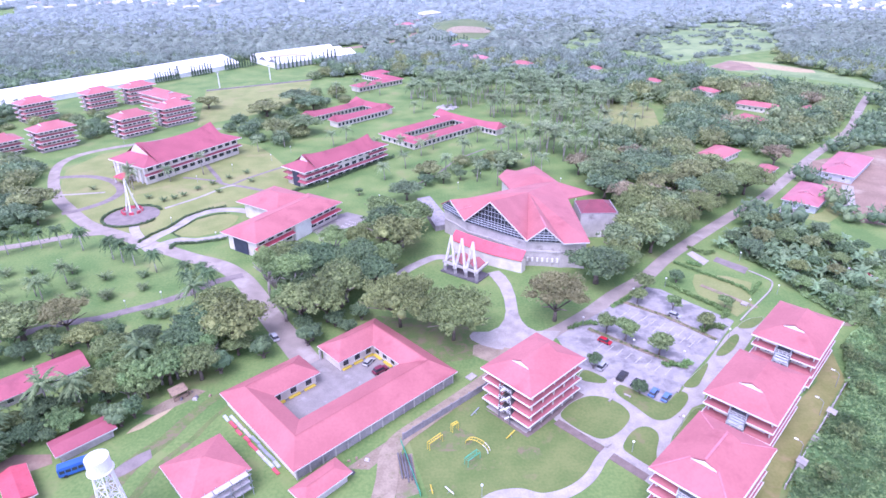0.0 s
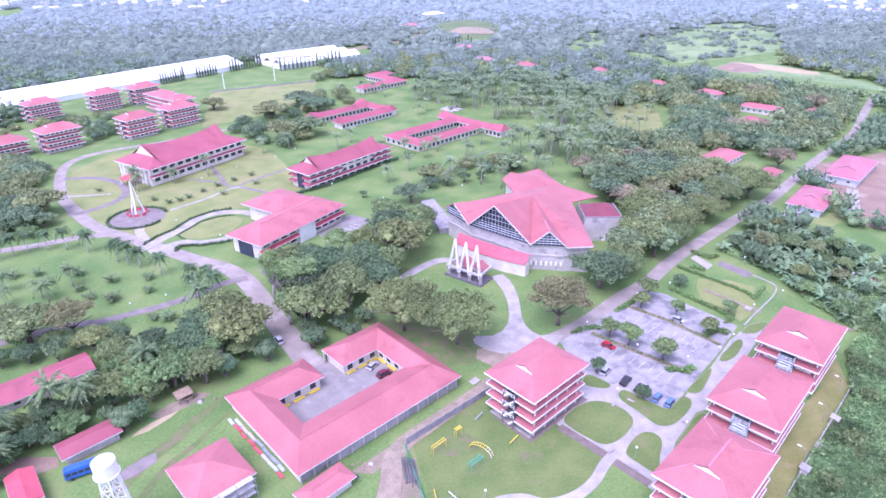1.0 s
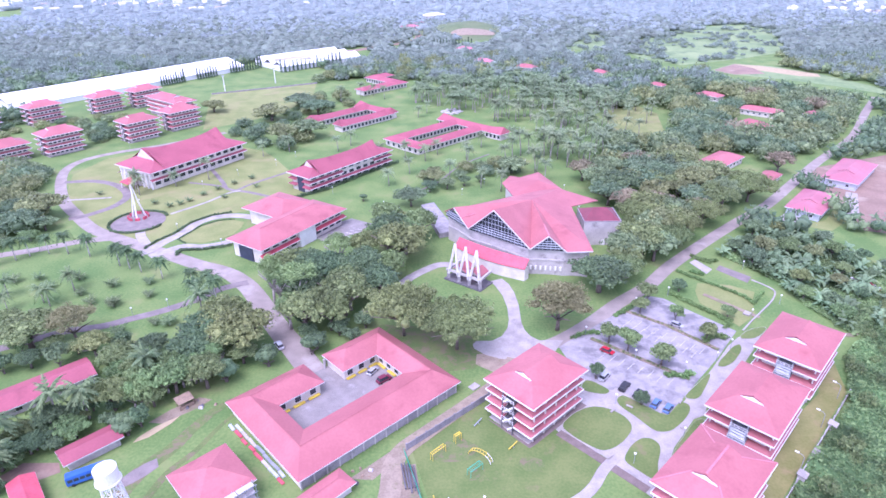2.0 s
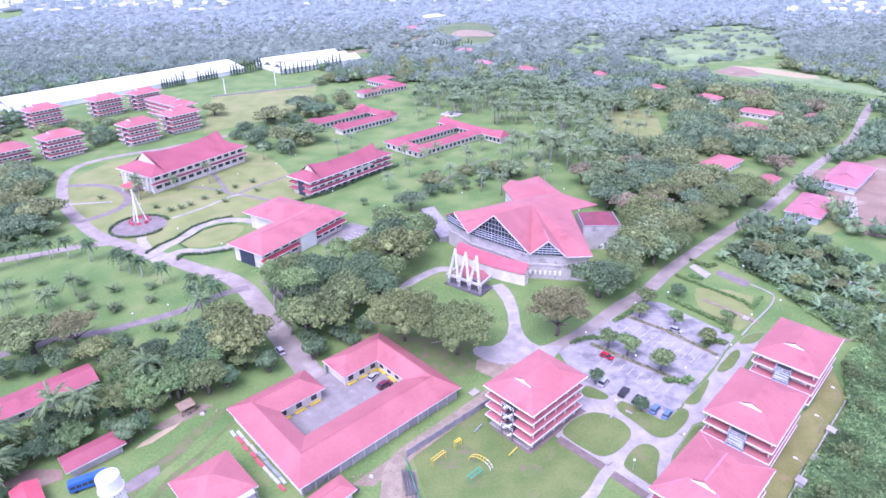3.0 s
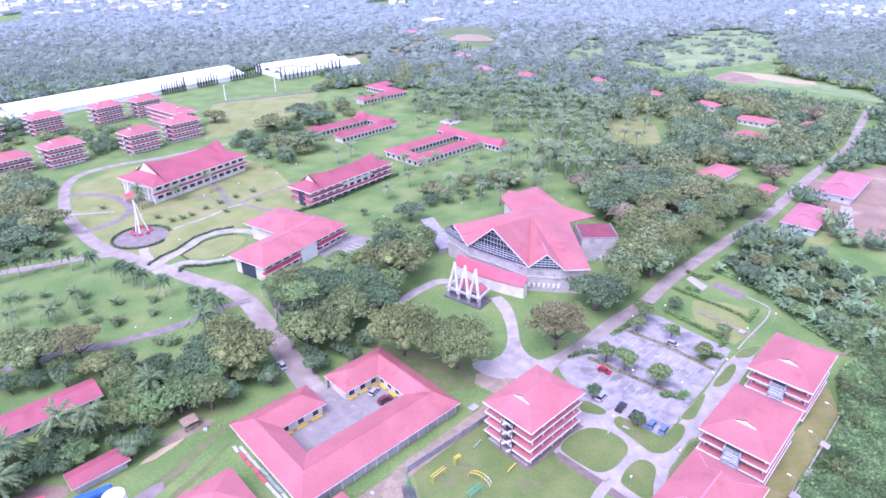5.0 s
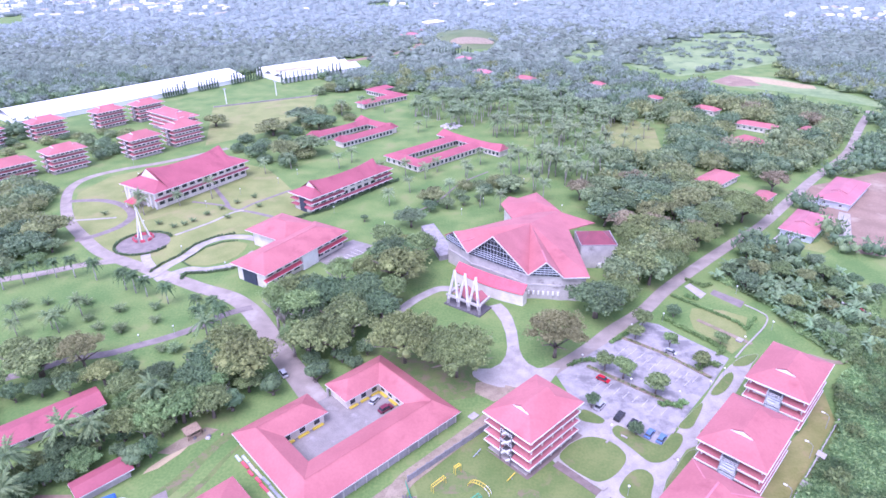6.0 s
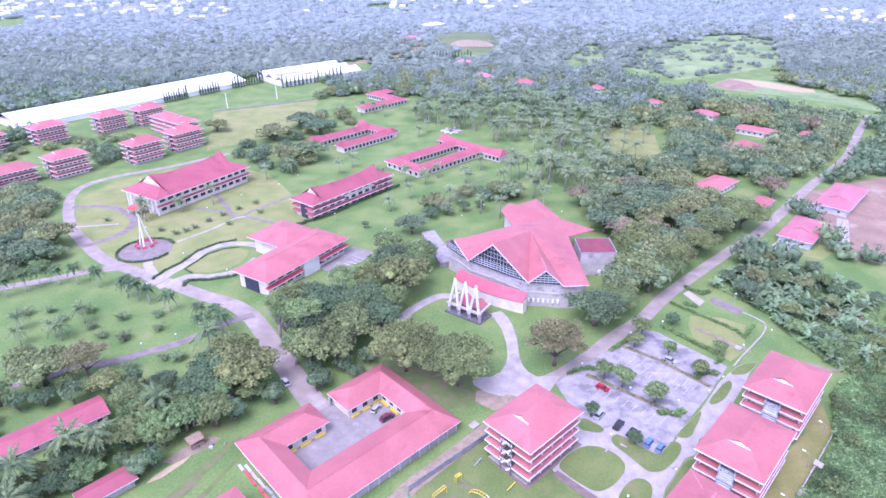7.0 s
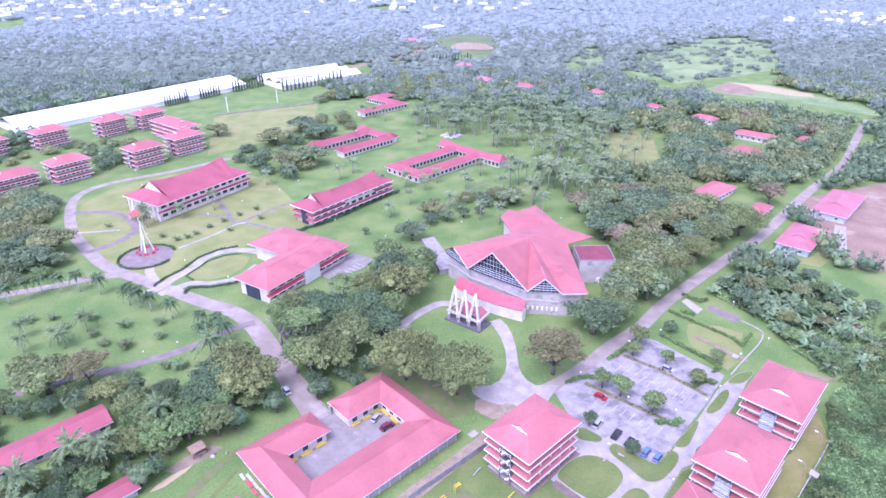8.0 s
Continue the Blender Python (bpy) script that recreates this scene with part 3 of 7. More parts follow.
def fascia(ob, L, W, z, h=0.4):
    bm = bmesh.new()
    for s in (1, -1):
        box(bm, -L / 2 - 0.02, L / 2 + 0.02, s * W / 2 - 0.1, s * W / 2 + 0.02, z - h, z - 0.05)
        box(bm, s * L / 2 - 0.1, s * L / 2 + 0.02, -W / 2 + 0.101, W / 2 - 0.101, z - h, z - 0.05)
    return part("fascia", bm, WHITE, ob, "white eaves board")


def sweep(pts, w):
    """The offsets of a line, mitred: its left and right points at a distance w, of one width or of one for each stretch."""
    p = [np.array(q, float) for q in pts]
    ws = list(w) if isinstance(w, (list, tuple)) else [w] * (len(p) - 1)
    left, right = [], []
    for i in range(len(p)):
        d0 = p[i] - p[i - 1] if i else p[1] - p[0]
        d1 = p[i + 1] - p[i] if i < len(p) - 1 else d0
        d0, d1 = d0 / np.hypot(*d0), d1 / np.hypot(*d1)
        n0, n1 = np.array((-d0[1], d0[0])), np.array((-d1[1], d1[0]))
        w0, w1 = ws[max(i - 1, 0)], ws[min(i, len(ws) - 1)]
        m = n0 * w0 if abs(float(n0 @ n1)) > 0.999 else np.linalg.solve(np.array((n0, n1)), np.array((w0, w1)))
        left.append(p[i] + m)
        right.append(p[i] - m)
    return left, right


def sweep_roof(ob, pts, w, z, h, hips=True, mat=None, rise=0.0, trim=True):
    """A ridged roof that follows a line, hipped at both ends; rise lifts the ridge's ends to horns."""
    mat = mat or ROOF
    le, ri = sweep(pts, w)
    p = [np.array(q, float) for q in pts]
    ridge = [np.array(q) for q in p]
    if hips:
        d = p[1] - p[0]
        w0, w1 = (w[0], w[-1]) if isinstance(w, (list, tuple)) else (w, w)
        ridge[0] = p[0] + d / np.hypot(*d) * w0 * (0.9 if not rise else 0.35)
        d = p[-2] - p[-1]
        ridge[-1] = p[-1] + d / np.hypot(*d) * w1 * (0.9 if not rise else 0.35)
    bm = bmesh.new()

    def face(*q):
        bm.faces.new([bm.verts.new(v) for v in q])
        bm.faces.new([bm.verts.new((v[0], v[1], v[2] - 0.2)) for v in q][::-1])

    n = len(p)
    for i in range(n - 1):
        k = 6 if rise else 1
        for j in range(k):
            a, b = j / k, (j + 1) / k
            def at(q, t):
                return q[i] * (1 - t) + q[i + 1] * t
            def top(t):
                e = (2 * (i + t) / (n - 1) - 1) ** 4 * rise
                return (*at(ridge, t), z + h + e)
            face((*at(ri, a), z), (*at(ri, b), z), top(b), top(a))
            face((*at(le, b), z), (*at(le, a), z), top(a), top(b))
    face((*le[0], z), (*ri[0], z), (*ridge[0], z + h + rise))
    face((*ri[-1], z), (*le[-1], z), (*ridge[-1], z + h + rise))
    roof = part("roof", bm, mat, ob)
    if trim:
        bm = bmesh.new()
        ring = [*ri, *le[::-1]]
        for a, b in zip(ring, ring[1:] + ring[:1]):
            beam(bm, (*a, z - 0.2), (*b, z - 0.2), 0.06, 0.26)
        part("fascia", bm, WHITE, roof, "white eaves board")
        if not rise and mat is ROOF:
            bm = bmesh.new()
            for a, b in zip(ridge, ridge[1:]):
                beam(bm, (*a, z + h + 0.01), (*b, z + h + 0.01), 0.3, 0.1)
            part("ridge_cap", bm, mat, roof)
    return roof


def sweep_wall(ob, pts, w, z0, z1, mat, name="wall"):
    le, ri = sweep(pts, w)
    p = [np.array(q, float) for q in pts]
    ends = []
    for a, b in ((p[0], p[1]), (p[-1], p[-2])):
        d = b - a
        ends.append(d / np.hypot(*d) * 1.0)
    le[0], ri[0] = le[0] + ends[0], ri[0] + ends[0]
    le[-1], ri[-1] = le[-1] + ends[1], ri[-1] + ends[1]
    bm = bmesh.new()
    for i in range(len(p) - 1):
        hexa(bm, [(*q, z) for z in (z0, z1) for q in (ri[i], ri[i + 1], le[i + 1], le[i])])
    return part(name, bm, mat, ob), le, ri


PANES = {}


def window_mesh(w, h):
    """The frame and the pane of a window, facing -y, its back at y = 0."""
    key = (round(w, 2), round(h, 2))
    if key not in PANES:
        bm = bmesh.new()
        box(bm, -w / 2, w / 2, -0.04, 0.0, -h / 2, h / 2)
        pane = mesh_of("pane", bm, GLASS)
        bm = bmesh.new()
        loops = []
        for dx, y in ((-0.02, 0.0), (-0.02, -0.1), (0.09, -0.1), (0.09, 0.0)):
            loops.append([bm.verts.new((sx * (w / 2 + dx), y, sz * (h / 2 + dx))) for sx, sz in ((-1, -1), (1, -1), (1, 1), (-1, 1))])
        for k in range(4):
            p, q = loops[k], loops[(k + 1) % 4]
            for i in range(4):
                bm.faces.new((p[i], p[(i + 1) % 4], q[(i + 1) % 4], q[i]))
        PANES[key] = (mesh_of("window", bm, WHITE), pane)
    return PANES[key]


def windows(ob, a, b, z, count, w, h, bars=2, name="window", skip=()):
    """A row of windows on a wall from a to b, seen with the outside to the right of that way."""
    a, b = np.array(a, float), np.array(b, float)
    d = b - a
    yaw = math.atan2(d[1], d[0])
    frame_mesh, pane_mesh = window_mesh(w, h)
    thing_ob = ob.parent or ob
    for k in range(count):
        if k in skip:
            continue
        p = a + d * (k + 0.5) / count
        win = part(name, frame_mesh, None, thing_ob)
        win.matrix_basis = Matrix.Translation((p[0], p[1], z)) @ Matrix.Rotation(yaw, 4, "Z")
        part("pane", pane_mesh, None, win, "dark glass")


def skirt(ob, L, W, z, bl, bw, rise, gap):
    """The sloping eaves round one storey, open in the middle of one end for the stairs."""
    o, i = (L / 2, W / 2), (bl / 2, bw / 2)
    pieces = [[(-o[0], -o[1], z), (o[0], -o[1], z), (i[0], -i[1], z + rise), (-i[0], -i[1], z + rise)],
              [(o[0], o[1], z), (-o[0], o[1], z), (-i[0], i[1], z + rise), (i[0], i[1], z + rise)],
              [(o[0], -o[1], z), (o[0], o[1], z), (i[0], i[1], z + rise), (i[0], -i[1], z + rise)]]
    for s in (1, -1):
        pieces.append([(-o[0], s * gap / 2, z), (-o[0], s * o[1], z), (-i[0], s * i[1], z + rise), (-i[0], s * gap / 2, z + rise)])
    for q in pieces:
        bm = bmesh.new()
        slab(bm, *q, 0.15)
        s = part("eaves_skirt", bm, ROOF, ob, "pink sloping eaves")
        bm = bmesh.new()
        beam(bm, Vector(q[0]) - Vector((0, 0, 0.12)), Vector(q[1]) - Vector((0, 0, 0.12)), 0.16, 0.36)
        part("fascia", bm, WHITE, s, "white eaves board")


def tiered_block(x, y, yaw, L, W, label, storeys=4, stairs="dark", detail=True, caps=True, group="storeyed hostel blocks", roof_h=3.6):
    """A storeyed block with pink eaves round each floor, a hipped roof and an open stair at one end."""
    ob = thing("hostel_block", pose(x, y, 0, 0, 0, yaw), label, "building", group)
    KEEP_OUT.append((x, y, max(L, W) * 0.62))
    step, bl, bw = 3.27, L - 5.0, W - 5.0
    top = step * storeys - 0.3
    bm = bmesh.new()
    gap = bw * 0.34
    for s in (1, -1):
        box(bm, -bl / 2, -bl / 2 + 3.5, s * gap / 2 if s > 0 else -bw / 2, bw / 2 if s > 0 else -gap / 2, 0, top + 0.6)
    box(bm, -bl / 2 + 3.502, bl / 2, -bw / 2, bw / 2, 0, top + 0.6)
    wall = part("wall", bm, CREAM, ob, "cream rendered walls")
    bm = bmesh.new()
    box(bm, -bl / 2 - 1.5, bl / 2 + 1.0, -bw / 2 - 1.0, bw / 2 + 1.0, -0.05, 0.18)
    part("plinth", bm, CONCRETE, ob)
    dutch_roof(ob, L, W, top, roof_h, L * 0.27, roof_h * 0.66, caps)
    for k in range(storeys - 1):
        skirt(ob, L - 0.9, W - 0.9, step * (k + 1) - 0.35, bl, bw, 0.85, gap)
    for k in range(storeys):
        z = step * k + 1.75
        n = max(3, round(bl / 2.8))
        windows(wall, (-bl / 2, -bw / 2), (bl / 2, -bw / 2), z, n, bl / n * 0.7, 1.3)
        windows(wall, (bl / 2, -bw / 2), (bl / 2, bw / 2), z, 4, bw / 4 * 0.7, 1.3)
        if detail:
            windows(wall, (-bl / 2, bw / 2), (-bl / 2, gap / 2), z, 1, 1.8, 1.3)
            windows(wall, (-bl / 2, -gap / 2), (-bl / 2, -bw / 2), z, 1, 1.8, 1.3)
    # the open stair in its recess; the lining's dark colour stands in for shade
    dark = stairs == "dark"
    bm = bmesh.new()
    box(bm, -bl / 2 + 3.2, -bl / 2 + 3.49, -gap / 2 + 0.02, gap / 2 - 0.02, 0.1, top)
    for s in (1, -1):
        box(bm, -bl / 2 + 0.02, -bl / 2 + 3.19, s * (gap / 2 - 0.06) - 0.05, s * (gap / 2 - 0.06) + 0.05, 0.1, top)
        box(bm, -bl / 2 - 2.2, -bl / 2 - 1.95, s * (gap / 2 - 0.15) - 0.12, s * (gap / 2 - 0.15) + 0.12, 0.1, top - 0.2)
    for k in range(1, storeys):
        box(bm, -bl / 2 - 2.1, -bl / 2 + 3.18, -gap / 2 + 0.12, gap / 2 - 0.12, step * k - 0.15, step * k)
    st = part("stair_tower", bm, DARK_STONE if dark else GREY_STEEL, ob, "stair recess with a darker lining and landings")
    for k in range(storeys - 1):
        z = step * k
        for s in (1, -1):
            bm = bmesh.new()
            y0, y1 = s * (gap / 2 - 0.4), s * 0.15
            z0, z1 = z + step * 0.5, z + step * (1.0 if s > 0 else 0.0)
            slab(bm, (-bl / 2 - 1.6, y0, z0), (-bl / 2 - 1.6, y1, z1), (-bl / 2 - 0.4, y1, z1), (-bl / 2 - 0.4, y0, z0), 0.25)
            part("stair_flight", bm, STAINED if dark else PALE_STEEL, st, "pale stair flight")
            bm = bmesh.new()
            beam(bm, (-bl / 2 - 2.1, y0, z + step * 0.5 + 0.75), (-bl / 2 - 2.1, y1, z + step * (1.0 if s > 0 else 0.0) + 0.75), 0.1, 0.45 if dark else 0.2)
            part("stair_rail", bm, WHITE if dark else PALE_STEEL, st, "white sloping stair rail")
        if dark:
            bm = bmesh.new()
            box(bm, -bl / 2 - 2.1, -bl / 2 - 2.02, -gap * 0.18, gap * 0.18, z + step + 0.3, z + step + 0.95)
            part("balustrade", bm, PALE_STEEL, st, "pale grey landing panel")
        for j in range(0 if dark else 4):
            zz = z + step * (j / 4) + 0.4
            bm = bmesh.new()
            slab(bm, (-bl / 2 - 2.2, -gap / 2 + 0.3, zz), (-bl / 2 - 2.2, gap / 2 - 0.3, zz), (-bl / 2 - 1.95, gap / 2 - 0.3, zz + 0.3), (-bl / 2 - 1.95, -gap / 2 + 0.3, zz + 0.3), 0.05)
            part("louvre", bm, PALE_STEEL, st, "pale grey louvre blade")
        bm = bmesh.new()
        for q in (0.55, 1.1):
            beam(bm, (-bl / 2 - 2.25, -gap / 2, z + step + q), (-bl / 2 - 2.25, gap / 2, z + step + q), 0.08, 0.08)
        for j in range(5):
            yy = -gap / 2 + gap * j / 4
            beam(bm, (-bl / 2 - 2.25, yy, z + step), (-bl / 2 - 2.25, yy, z + step + 1.1), 0.07)
        part("railing", bm, WHITE, st, "pale landing railing")
    # columns under the eaves
    for s in (1, -1):
        n = max(3, round(bl / 4.4))
        for k in range(n + 1 if detail else 0):
            bm = bmesh.new()
            x = -bl / 2 + bl * k / n
            box(bm, x - 0.16, x + 0.16, s * (bw / 2 + 1.1) - 0.16, s * (bw / 2 + 1.1) + 0.16, 0.1, top)
            part("column", bm, CREAM, ob)
    return ob


near = "four-storey cream hostel block with pink tiered eaves"
tiered_block(23.2, 127.2, 43, 22.6, 16.6, near + " beside the playground", 4, "dark", caps=False)
tiered_block(99.6, 141.8, 46, 23.8, 17.0, "four-storey hostel block with pink tiered eaves ending a row", 4, "steel", caps=False)
tiered_block(76.8, 117.8, 46, 23.8, 17.0, "four-storey hostel block with pink eaves amid a row", 4, "steel", caps=False)
tiered_block(56.5, 94.0, 44.5, 23.8, 17.0, near + " with pale ridge caps", 4, "steel", caps=True)
far = "four-storey pink and cream hostel block among trees"
for x, y, yaw, L, W, n in ((-292, 437, 55, 24, 16, 4), (-239, 366, 52, 23.5, 17, 4), (-263, 349, 52, 25, 16.5, 3), (-262, 468, 55, 24, 15.5, 4), (-203, 394, 52, 23, 17, 4), (-241, 489, 55, 24, 15.5, 4), (-320, 410, 55, 24, 16, 4)):
    tiered_block(x, y, yaw, L, W, far, n, "dark", detail=False, caps=False)
tiered_block(-186, 421, 52, 24, 17, "four-storey pink hostel block with a long rear wing", 4, "dark", detail=False, caps=False)
tiered_block(-206, 455, 142, 46, 17, "long four-storey pink hostel wing with roof gablets", 4, "dark", detail=False, caps=True)


# ---- the workshop round a yard ----
def workshop():
    ob = thing("workshop", pose(-28.1, 131.2, 0, 0, 0, 43), "single-storey pink-roofed workshop round a paved yard", "building")
    KEEP_OUT.append((-28, 131, 30))
    line = [(-1.8, 13.15), (-21.0, 13.15), (-21.0, -11.75), (21.2, -11.75), (21.2, 13.15), (4.4, 13.15)]
    half = [5.6, 5.0, 7.0, 4.8, 5.6]
    sweep_roof(ob, line, half, 4.0, 2.7)
    wall, le, ri = sweep_wall(ob, line, [q - 1.1 for q in half], 0, 3.9, CREAM)
    wall["label"] = "white rendered walls"
    # yard side and outer side windows
    for i in range(5):
        n = (3, 4, 6, 4, 3)[i]
        windows(wall, le[i + 1], le[i], 1.9, n, 1.9, 1.9, 2)
    # yellow plinth blocks along the yard
    for a, b, n in ((le[0], le[1], 3), (le[4], le[5], 3), (le[3], le[4], 3)):
        for k in range(n):
            p = a + (b - a) * (k + 0.5) / n
            along = abs((b - a)[1]) < 1
            q = p + (np.array((0.0, -0.45)) if along else np.array((-0.45, 0.0)))
            hx, hy = (float(np.hypot(*(b - a))) / n * 0.36, 0.42) if along else (0.42, float(np.hypot(*(b - a))) / n * 0.36)
            bm = bmesh.new()
            box(bm, q[0] - hx, q[0] + hx, q[1] - hy, q[1] + hy, 0.05, 0.4)
            part("kerb_block", bm, YELLOW, ob, "yellow painted step")
    # grey outer cladding with posts
    bm = bmesh.new()
    a, b = ri[2], ri[3]
    for k in range(15):
        p = a + (b - a) * k / 14
        box(bm, p[0] - 0.18, p[0] + 0.18, p[1] - 0.3, p[1] - 0.02, 0, 3.8)
    part("wall_posts", bm, STAINED, ob, "grey concrete wall posts")
    for k in range(14):
        p, q = a + (b - a) * k / 14, a + (b - a) * (k + 1) / 14
        bm = bmesh.new()
        box(bm, p[0] + 0.2, q[0] - 0.2, p[1] - 0.14, p[1] - 0.02, 0, 2.6)
        part("wall_panel", bm, GREY_BLOCK, ob, "weathered grey concrete wall panel")
    bm = bmesh.new()
    box(bm, -16.8, 17.2, -5.7, 17.5, -0.04, 0.05)
    part("yard_floor", bm, YARD, ob, "grey paved yard")
    bm = bmesh.new()
    for x in (-1.6, 4.2):
        box(bm, x - 0.25, x + 0.25, 17.0, 17.5, 0, 3.4)
    part("gate_post", bm, STAINED, ob)
    bm = bmesh.new()
    for k in range(9):
        beam(bm, (4.2 + k * 0.28, 17.3 + k * 0.3, 0.2), (4.2 + k * 0.28, 17.3 + k * 0.3, 2.3), 0.06)
    beam(bm, (4.2, 17.3, 2.3), (6.5, 19.8, 2.3), 0.08)
    beam(bm, (4.2, 17.3, 0.3), (6.5, 19.8, 0.3), 0.08)
    part("gate", bm, DARK_STONE, ob, "open dark steel gate leaf")
    return ob


workshop()
KEEP_OUT.extend([(130, 408, 15), (126, 385, 12), (-117, 124, 6), (-110, 130, 6), (-104, 135, 6), (-124, 118, 6), (-90, 105, 6), (-85, 100, 6), (-98, 107, 4), (22, 160, 9), (22, 172, 6), (23, 186, 5), (-72.6, 130.6, 4.5), (-66, 127, 4), (-76, 118, 3), (-70, 124, 3), (-70, 126, 4)])


# ---- simple houses and sheds ----
def house(x, y, yaw, L, W, z, h, label, mat=None, wall=None, name="house", rows=1, rise=0.0, group="", hips=True, wins=True):
    ob = thing(name, pose(x, y, 0, 0, 0, yaw), label, name.replace("_", " "), group)
    n = max(1, round(L / W))
    for k in range(n):
        t = ((k + 0.5) / n - 0.5) * L
        KEEP_OUT.append((x + t * math.cos(radians(yaw)), y + t * math.sin(radians(yaw)), W * 0.62))
    if group:
        KEEP_OUT.append((x * 0.96, y * 0.96, W * 0.42))
    sweep_roof(ob, [(-L / 2, 0), (L / 2, 0)], W / 2, z, h, hips, mat, rise)
    bm = bmesh.new()
    box(bm, -L / 2 + 1, L / 2 - 1, -W / 2 + 0.9, W / 2 - 0.9, -0.05, z + 0.05)
    w = part("wall", bm, wall or CREAM, ob)
    if wins:
        n = max(2, round(L / 4.5))
        windows(w, (-L / 2 + 1, -W / 2 + 0.9), (L / 2 - 1, -W / 2 + 0.9), z * 0.5, n, 1.6, 1.2)
        windows(w, (-L / 2 + 1, W / 2 - 0.9), (-L / 2 + 1, -W / 2 + 0.9), z * 0.5, 2, 1.4, 1.2)
    return ob


house(-54, 100, 44, 14.5, 15.5, 5.6, 3.2, "pink-roofed house under repair with grey scaffolding", wall=STAINED)
house(-28, 98.3, 46, 13, 6.4, 2.9, 1.1, "small pink hipped shed beside an earth track", name="shed", wall=STAINED, wins=False)
house(-121.5, 130, 43, 44, 11, 3.0, 1.4, "long low red-roofed shed among trees", name="shed", mat=ROOF_OLD, wall=STAINED, hips=False)
house(-89.5, 113.5, 45, 14, 7, 2.8, 0.9, "low lean red-roofed shed by the grass", name="shed", mat=ROOF_OLD, wall=STAINED, wins=False, hips=False)
house(172, 265, 47, 31, 15.5, 3.8, 2.6, "faded pink-roofed bungalow beside the road", wall=PALE_STEEL, mat=FADED_ROOF)
KEEP_OUT.append((163, 250, 12))
house(214, 306, 46, 42, 17, 4.0, 2.8, "faded pink-roofed bungalow on bare earth", wall=PALE_STEEL, mat=FADED_ROOF)
house(155, 328, 42, 26, 15, 4.0, 2.6, "pink-roofed house among trees", name="house", group="houses in the wood")
# The farthest roofs use the paler cap pink in place of haze.
house(25, 733, -42, 24, 12, 4.5, 2.6, "red-roofed house at the edge of the far wood", mat=CAP, group="houses in the wood")
house(40, 652, -35, 20, 12, 4.5, 2.6, "red-roofed house in the far wood, roof paled for haze", mat=CAP, group="houses in the wood")
house(80, 616, -35, 20, 12, 4.5, 2.6, "pink-roofed long house in the far wood", group="houses in the wood")
house(146, 588, -45, 14, 9, 4.0, 2.2, "small pink-roofed hut in the far wood", group="houses in the wood")
house(-52, 950, 30, 26, 14, 5, 2.5, "pale house beside the earth track", mat=CAP, group="houses in the wood")
house(-40, 990, 60, 20, 12, 5, 2.5, "pink house beside the earth track", mat=CAP, group="houses in the wood")
KEEP_OUT.extend([(138, 428, 20), (127, 400, 15), (150, 448, 14)])
house(-96, 98, -48, 12, 6, 3.0, 1.0, "low red-roofed shed at the garden edge", name="shed", mat=RED_ROOF, wall=STAINED, wins=False, hips=False)
house(229, 437, -42, 30, 12, 4.0, 2.2, "long pink-roofed house among trees", group="houses in the wood")
house(206, 398, -60, 22, 12, 4.0, 3.0, "gabled pink-roofed house among trees", group="houses in the wood")
house(211, 488, -50, 20, 11, 4.0, 2.2, "pink-roofed house deep in the wood", group="houses in the wood")
house(168, 300, 45, 16, 9, 3.6, 2.0, "pink-roofed hut under trees", group="houses in the wood")
house(182, 530, -45, 14, 9, 3.6, 2.0, "pink-roofed hut deep in the wood", group="houses in the wood")
house(258, 425, 40, 12, 9, 4.0, 2.0, "small pink-roofed house among trees", group="houses in the wood")


